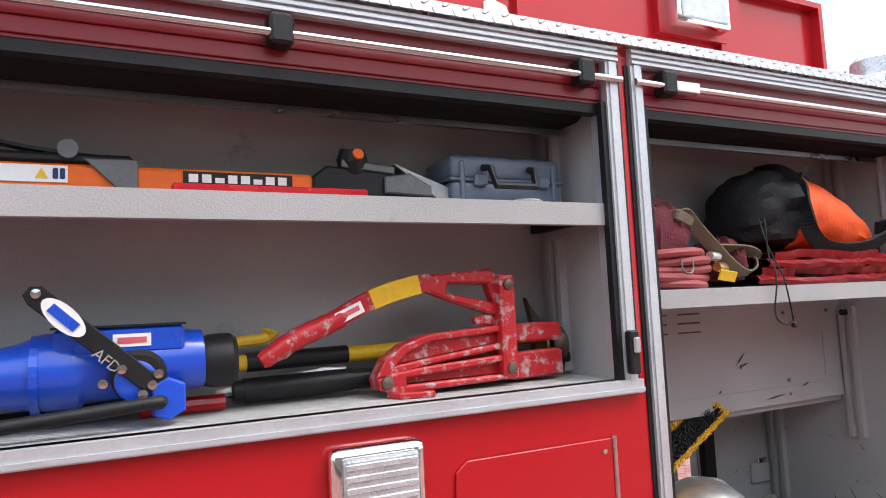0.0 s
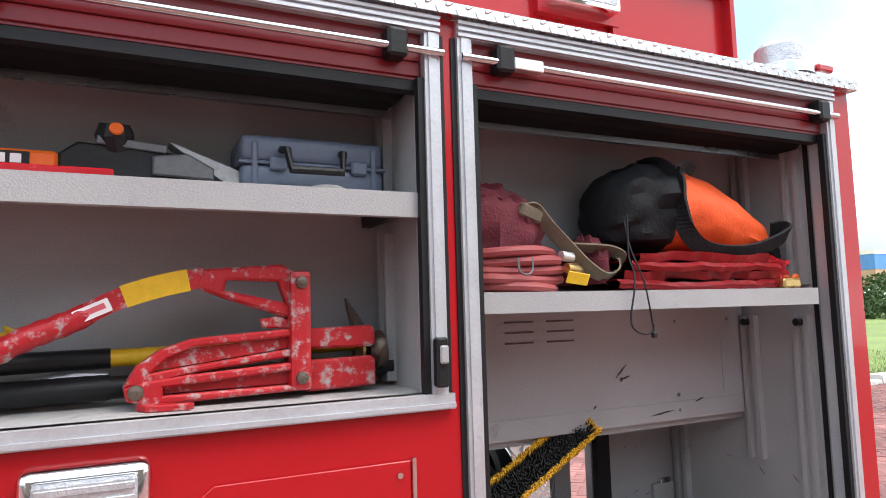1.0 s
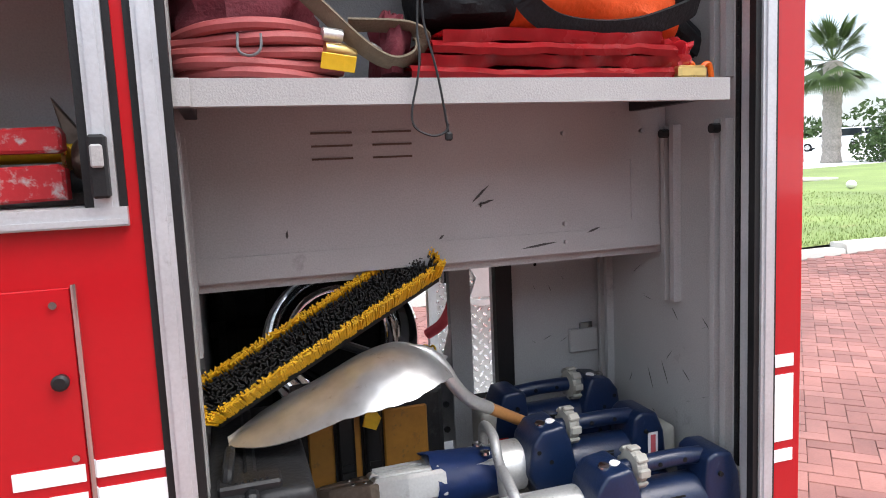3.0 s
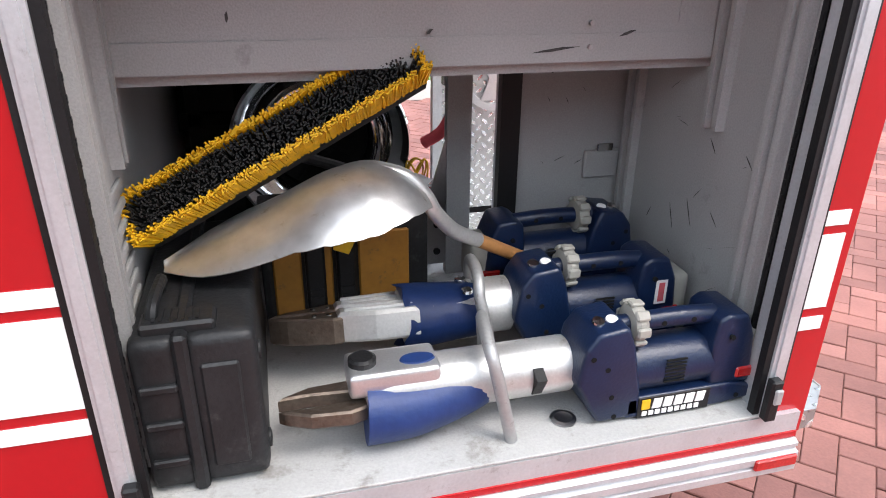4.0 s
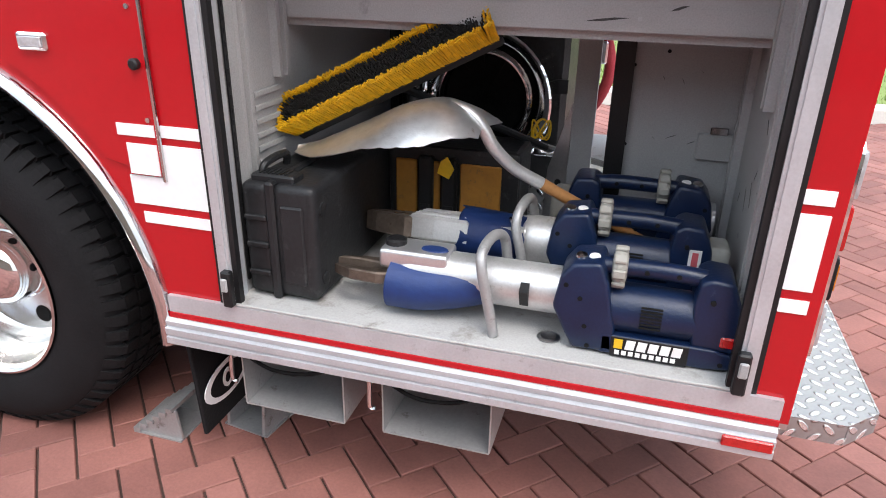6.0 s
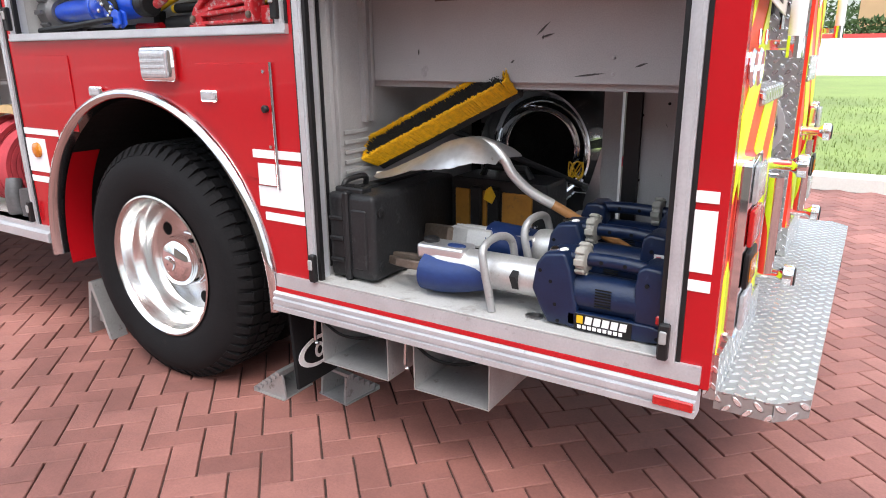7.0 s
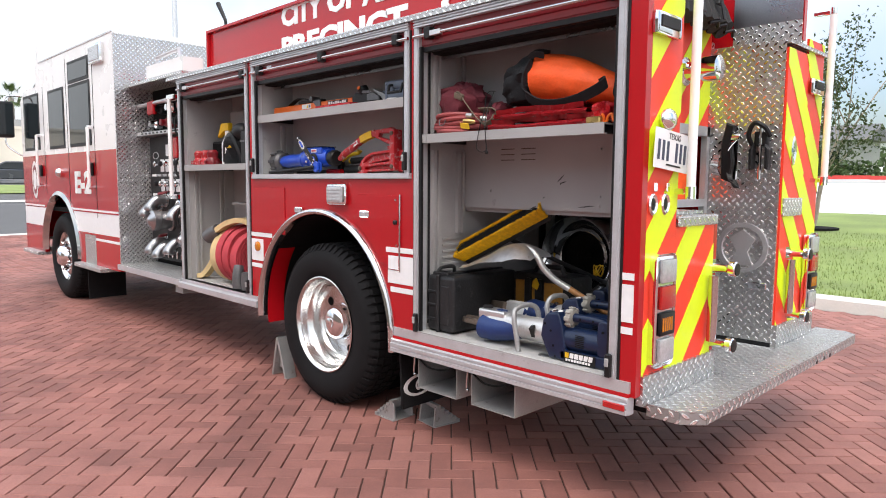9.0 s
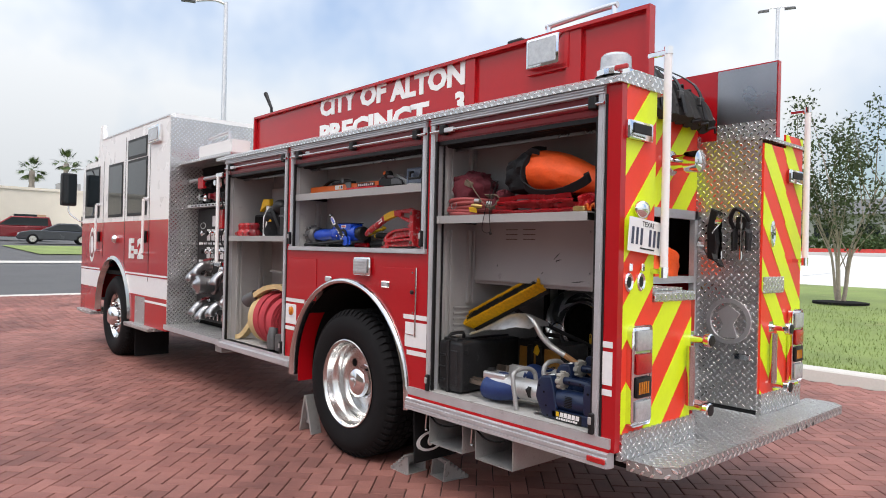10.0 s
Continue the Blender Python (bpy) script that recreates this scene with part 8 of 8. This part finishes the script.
# parked cars
def car(x, y, yaw, material, label, suv=False):
    h = 1.85 if suv else 1.45
    L_ = 5.2 if suv else 4.8
    t = thing("parked_car", label, "car", pose(x, y, ground_z(x, y) - 0.04, 0, 0, yaw), group="parked cars")
    a, b = -L_ / 2, L_ / 2
    w = 0.92
    low = [(a, 0.35), (a + 0.02, 0.75), (a + 0.25, 0.88), (b - 0.9, 0.95 if not suv else 1.1), (b - 0.15, 0.80), (b, 0.55), (b - 0.05, 0.3), (a + 0.1, 0.28)]
    if suv:
        low[1], low[2] = (a + 0.02, 0.95), (a + 0.1, 1.12)
    part("body", pr(low, -w, w, "y", bev=0.05), material, t, smooth=True)
    top = [(a + (0.1 if suv else 0.55), 0.86 if not suv else 1.1), (a + (0.3 if suv else 1.25), h), (b - 2.4, h), (b - 1.35, 0.93 if not suv else 1.1)]
    part("cabin", pr(top, -w + 0.12, w - 0.12, "y", bev=0.06), material, t, smooth=True)
    gl = [(top[0][0] + 0.28, 0.95 if not suv else 1.18), (top[1][0] + 0.12, h - 0.1), (b - 2.45, h - 0.1), (b - 1.65, 0.98 if not suv else 1.18)]
    for s in (-1, 1):
        y_ = s * (w - 0.115)
        part("side_glass", pr(gl, min(y_, y_ + s * 0.008), max(y_, y_ + s * 0.008), "y"), GLASS, t)
        for xc in (a + 0.95, b - 0.9):
            wl_ = part("wheel", lathe(bmesh.new(), [(0.1, -0.1), (0.3, -0.11), (0.34, -0.08), (0.34, 0.08), (0.3, 0.11), (0.1, 0.1)], 24, pose(xc, s * (w - 0.06), 0.34, 90)), RUBBER, t)
            part("rim", lathe(bmesh.new(), [(0.21, -0.12), (0.2, 0.0), (0.21, 0.12), (0.05, 0.10)], 20, pose(xc, s * (w - 0.055), 0.34, 90)), RIMM, wl_)
        part("headlight", bx(b - 0.25, b - 0.02, s * 0.62 - 0.16, s * 0.62 + 0.16, 0.6, 0.74, 0.03), LENSW, t)
        part("tail_light", bx(a - 0.01, a + 0.1, s * 0.68 - 0.12, s * 0.68 + 0.12, 0.7, 0.85, 0.02), LENSR, t)
    part("bumper", bx(b - 0.1, b + 0.04, -0.8, 0.8, 0.35, 0.55, 0.04), material, t)


CAR1 = mat("charcoal_car_paint", (0.05, 0.055, 0.065), 0.25, 0.4, 0.05, 2, coat=0.5)
CAR2 = mat("dark_red_car_paint", (0.20, 0.01, 0.015), 0.25, 0.3, 0.05, 2, coat=0.5)
CAR3 = mat("white_car_paint", (0.75, 0.75, 0.75), 0.3, 0, 0.05, 2, coat=0.5)
car(-51.5, 8.6, -98, CAR1, "charcoal grey saloon car parked across the road")
car(-58.0, 7.0, -96, CAR2, "dark red estate car parked by the building", True)
for i, (x, y) in enumerate(((52, 47.5), (60, 52), (47.5, 43.5))):
    car(x, y, 130, CAR3, "white pickup parked far across the lot", True)
# tan building with an arch, and a low grey house, far behind the lawn
t = thing("tan_building", "tan stucco building with an arched porch", "building", pose(6, 84, ground_z(6, 84)))
part("pier", bx(-18, -13.5, -2, 3, -2, 10), TANST, t)
part("pier", bx(-8.5, 14, -2, 3, -2, 10), TANST, t)
part("arch", pr([(-13.5, 10), (-13.5, 5)] + [(-11 - 2.5 * math.cos(math.pi * i / 12), 5 + 2.5 * math.sin(math.pi * i / 12)) for i in range(13)] + [(-8.5, 10)], -2, 3, "y"), TANST, t)
part("roof", bx(-19, 15, -3, 4, 10, 10.8), STUC, t)
t = thing("grey_house", "low grey house far behind the hedge", "house", pose(-36, 96, ground_z(-36, 96)))
part("wall", bx(-14, 14, -4, 4, -2, 4.2), GALV, t)
part("roof", pr([(-5, 4.2), (0, 6.4), (5, 4.2)], -15, 15, "x"), GMET, t)
for k in range(5):
    part("window", bx(-11 + 5 * k, -8.5 + 5 * k, -4.06, -4.0, 1.2, 3.0), GLASS, t)
t = thing("blue_store", "distant low store with a blue band over a tan wall", "building", pose(121, 71, ground_z(121, 71)))
part("wall", bx(-12, 45, -5, 5, -2, 2.4), TANST, t)
part("blue_band", bx(-12.1, 45.1, -5.1, 5.1, 2.4, 4.9), BLUEW, t)
part("parapet", bx(-12.2, 45.2, -5.2, 5.2, 4.9, 5.5), STUC, t)
part("sign", bx(2, 7, -5.2, -5.1, 3.0, 4.4), STICK, t)
# bushes at the end of the lawn
for i, (x, y, s) in enumerate(((30.5, 24.6, 1.5), (33.5, 26.0, 1.6), (26.6, 15.9, 1.5), (29.2, 16.2, 1.7), (33.0, 17.2, 1.7))):
    z = ground_z(x, y)
    o = leafy("bush", (x, y, z + 0.75 * s * 0.7), (1.1 * s, 1.1 * s, 0.75 * s), 1800, 0.12, HEDGE, 70 + i, shell=0.15)
    tagged(o, "dense rounded green bush on the lawn", "bush", "bushes", "stuff")
# far line of trees
for i in range(26):
    a = radians(8 + 6.2 * i)
    x, y = 190 * math.cos(a), 190 * math.sin(a)
    o = leafy("far_trees", (x, y, ground_z(x, y) + 1.5), (15, 6, 4.0 + 1.5 * ((i * 7) % 3)), 700, 0.9, HEDGE, 120 + i, shell=0.1)
    tagged(o, "distant line of trees", "trees", "", "stuff")
# small things on the lawn
t = thing("white_globe", "small white globe light in the lawn", "light", pose(15.0, 13.0, ground_z(15, 13) + 0.09))
part("globe", ball(bmesh.new(), (0, 0, 0.12), 0.13, 0.13, 0.12, 8), STICK, t, smooth=True)
t = thing("concrete_pad", "flat concrete pad in the lawn", "pad", pose(16.5, 17.0, ground_z(16.5, 17) + 0.09))
part("slab", bx(-1.6, 1.6, -0.8, 0.8, 0, 0.08, 0.01), CONC, t)
# grass blades near the kerb
rg = random.Random(31)
vs, fs = [], []
for _ in range(26000):
    x = rg.uniform(-4.5, 14)
    y = 6.33 + 9 * rg.random() ** 1.7
    z = ground_z(x, y) + 0.088
    h, w, a = rg.uniform(0.03, 0.075), rg.uniform(0.004, 0.008), rg.uniform(0, 6.28)
    dx, dy = math.cos(a), math.sin(a)
    k = len(vs)
    vs += [(x - dx * w, y - dy * w, z), (x + dx * w, y + dy * w, z), (x + dy * h * 0.4, y - dx * h * 0.4, z + h)]
    fs.append((k, k + 1, k + 2))
me = bpy.data.meshes.new("grass")
me.from_pydata(vs, [], fs)
me.materials.append(GRASSM)
tagged(new("grass", me), "short mown green grass on the lawn", "grass", "", "stuff")

# plain long building that closes the forecourt opposite the engine
PLAINW = mat("plain_tan_render", (0.30, 0.25, 0.20), 0.9, 0, 0.08, 0.6, bump=0.2, bscale=30)
st_ = tagged(new("wall_south"), "plain tan rendered wall of a long low building", "building", "", "structure")
part("wall", bx(-10.0, 7.0, -11.4, -11.0, GZ - 0.05, 4.8), PLAINW, st_)
part("eave", bx(-10.3, 7.3, -11.6, -10.3, 4.8, 5.1, 0.02), PLAINW, st_)

# ---- brick pavers, herringbone ----
BRICK = bpy.data.materials.new("paver")
BRICK.use_nodes = True
n_, l_ = BRICK.node_tree.nodes, BRICK.node_tree.links
pb_ = n_["Principled BSDF"]
oi = n_.new("ShaderNodeObjectInfo")
gi = n_.new("ShaderNodeNewGeometry")
sm_ = n_.new("ShaderNodeMath")
sm_.operation = "ADD"
l_.new(oi.outputs["Random"], sm_.inputs[0])
l_.new(gi.outputs["Random Per Island"], sm_.inputs[1])
fr_ = n_.new("ShaderNodeMath")
fr_.operation = "FRACT"
l_.new(sm_.outputs[0], fr_.inputs[0])
cr_ = n_.new("ShaderNodeValToRGB")
cr_.color_ramp.elements[0].color, cr_.color_ramp.elements[1].color = (0.215, 0.088, 0.072, 1), (0.325, 0.143, 0.118, 1)
e_ = cr_.color_ramp.elements.new(0.5)
e_.color = (0.272, 0.113, 0.092, 1)
l_.new(fr_.outputs[0], cr_.inputs[0])
ge_ = n_.new("ShaderNodeNewGeometry")
tn_, tb_ = n_.new("ShaderNodeTexNoise"), n_.new("ShaderNodeTexNoise")
tn_.inputs["Scale"].default_value, tn_.inputs["Detail"].default_value = 110, 5
tb_.inputs["Scale"].default_value, tb_.inputs["Detail"].default_value, tb_.inputs["Roughness"].default_value = 0.7, 7, 0.65
l_.new(ge_.outputs["Position"], tn_.inputs["Vector"])
l_.new(ge_.outputs["Position"], tb_.inputs["Vector"])
rr_ = n_.new("ShaderNodeValToRGB")
rr_.color_ramp.elements[0].color, rr_.color_ramp.elements[1].color = (0.62, 0.60, 0.60, 1), (1.25, 1.22, 1.2, 1)
rr_.color_ramp.elements[0].position, rr_.color_ramp.elements[1].position = 0.36, 0.66
l_.new(tb_.outputs["Fac"], rr_.inputs[0])
mu_ = n_.new("ShaderNodeMix")
mu_.data_type, mu_.blend_type = "RGBA", "MULTIPLY"
mu_.inputs[0].default_value = 1.0
l_.new(cr_.outputs[0], mu_.inputs[6])
l_.new(rr_.outputs[0], mu_.inputs[7])
r2_ = n_.new("ShaderNodeValToRGB")
r2_.color_ramp.elements[0].color, r2_.color_ramp.elements[1].color = (0.8, 0.8, 0.8, 1), (1.2, 1.2, 1.2, 1)
l_.new(tn_.outputs["Fac"], r2_.inputs[0])
m2_ = n_.new("ShaderNodeMix")
m2_.data_type, m2_.blend_type = "RGBA", "MULTIPLY"
m2_.inputs[0].default_value = 1.0
l_.new(mu_.outputs[2], m2_.inputs[6])
l_.new(r2_.outputs[0], m2_.inputs[7])
l_.new(m2_.outputs[2], pb_.inputs["Base Color"])
pb_.inputs["Roughness"].default_value = 0.72
bp_ = n_.new("ShaderNodeBump")
bp_.inputs["Strength"].default_value, bp_.inputs["Distance"].default_value = 0.35, 0.003
l_.new(tn_.outputs["Fac"], bp_.inputs["Height"])
l_.new(bp_.outputs[0], pb_.inputs["Normal"])

U = 0.105        # half length of a paver with its joint
HL, HW, JTX, JTY = U, U / 2, 0.0036, 0.0011
ANG = radians(45)


def paver_mesh(name, lx, ly):
    a, b, c = lx - JTX, ly - JTY, 0.003
    v = [(-a, -b, -0.02), (a, -b, -0.02), (a, b, -0.02), (-a, b, -0.02), (-a, -b, -c), (a, -b, -c), (a, b, -c), (-a, b, -c), (-a + c, -b + c, 0), (a - c, -b + c, 0), (a - c, b - c, 0), (-a + c, b - c, 0)]
    f = [(8, 9, 10, 11)] + [(i, (i + 1) % 4, 4 + (i + 1) % 4, 4 + i) for i in range(4)] + [(4 + i, 4 + (i + 1) % 4, 8 + (i + 1) % 4, 8 + i) for i in range(4)]
    me = bpy.data.meshes.new(name)
    me.from_pydata(v, [], f)
    me.materials.append(BRICK)
    return me, v, f


pav = tagged(new("pavement"), "red brick paving laid in a herringbone pattern", "pavement", "", "structure")
HMESH, hv, hf = paver_mesh("brick", HL, HW)
VMESH, vv_, vf = paver_mesh("brick_cross", HW, HL)
ca, sa = math.cos(ANG), math.sin(ANG)
rest_v, rest_f, single = [], [], 0
rgb = random.Random(77)
rng_i = range(-230, 231)
turned = Matrix.Rotation(ANG, 4, "Z")
spots = []
# herringbone cells: unit width U; pieces of 2 x 1 stepping diagonally
for j in range(-230, 231):
    for i0 in range(-60, 61):
        bx_ = 4 * i0 + j
        for (cx, cy, hor) in ((bx_ + 1.0, j + 0.5, True), (bx_ + 2.5, j + 0.0, False)):
            lx, ly = cx * U, cy * U
            x, y = lx * ca - ly * sa - 0.3, lx * sa + ly * ca - 1.0
            if not (-16.3 < x < 13.5 and -7.5 < y < 6.0):
                continue
            spots.append((x, y, hor))
near = sorted(range(len(spots)), key=lambda k: math.hypot(spots[k][0] + 0.6, (spots[k][1] + 0.95) * 1.5))[:300]
nearset = set(near)
for k, (x, y, hor) in enumerate(spots):
    z = ground_z(x, y) + rgb.uniform(-0.0015, 0.0015)
    tilt = pose(x, y, z, rgb.uniform(-0.3, 0.3), rgb.uniform(-0.3, 0.3), rgb.uniform(-0.5, 0.5)) @ turned
    if k in nearset:
        o = new("brick", HMESH if hor else VMESH)
        o.parent = pav
        o.matrix_basis = tilt
    else:
        b = len(rest_v)
        rest_v += [tuple(tilt @ Vector(c)) for c in (hv if hor else vv_)]
        rest_f += [tuple(b + q for q in f) for f in (hf if hor else vf)]
me = bpy.data.meshes.new("brick_field")
me.from_pydata(rest_v, [], rest_f)
me.materials.append(BRICK)
o = new("brick_field", me)
o.parent = pav
o["kind"] = "stuff"
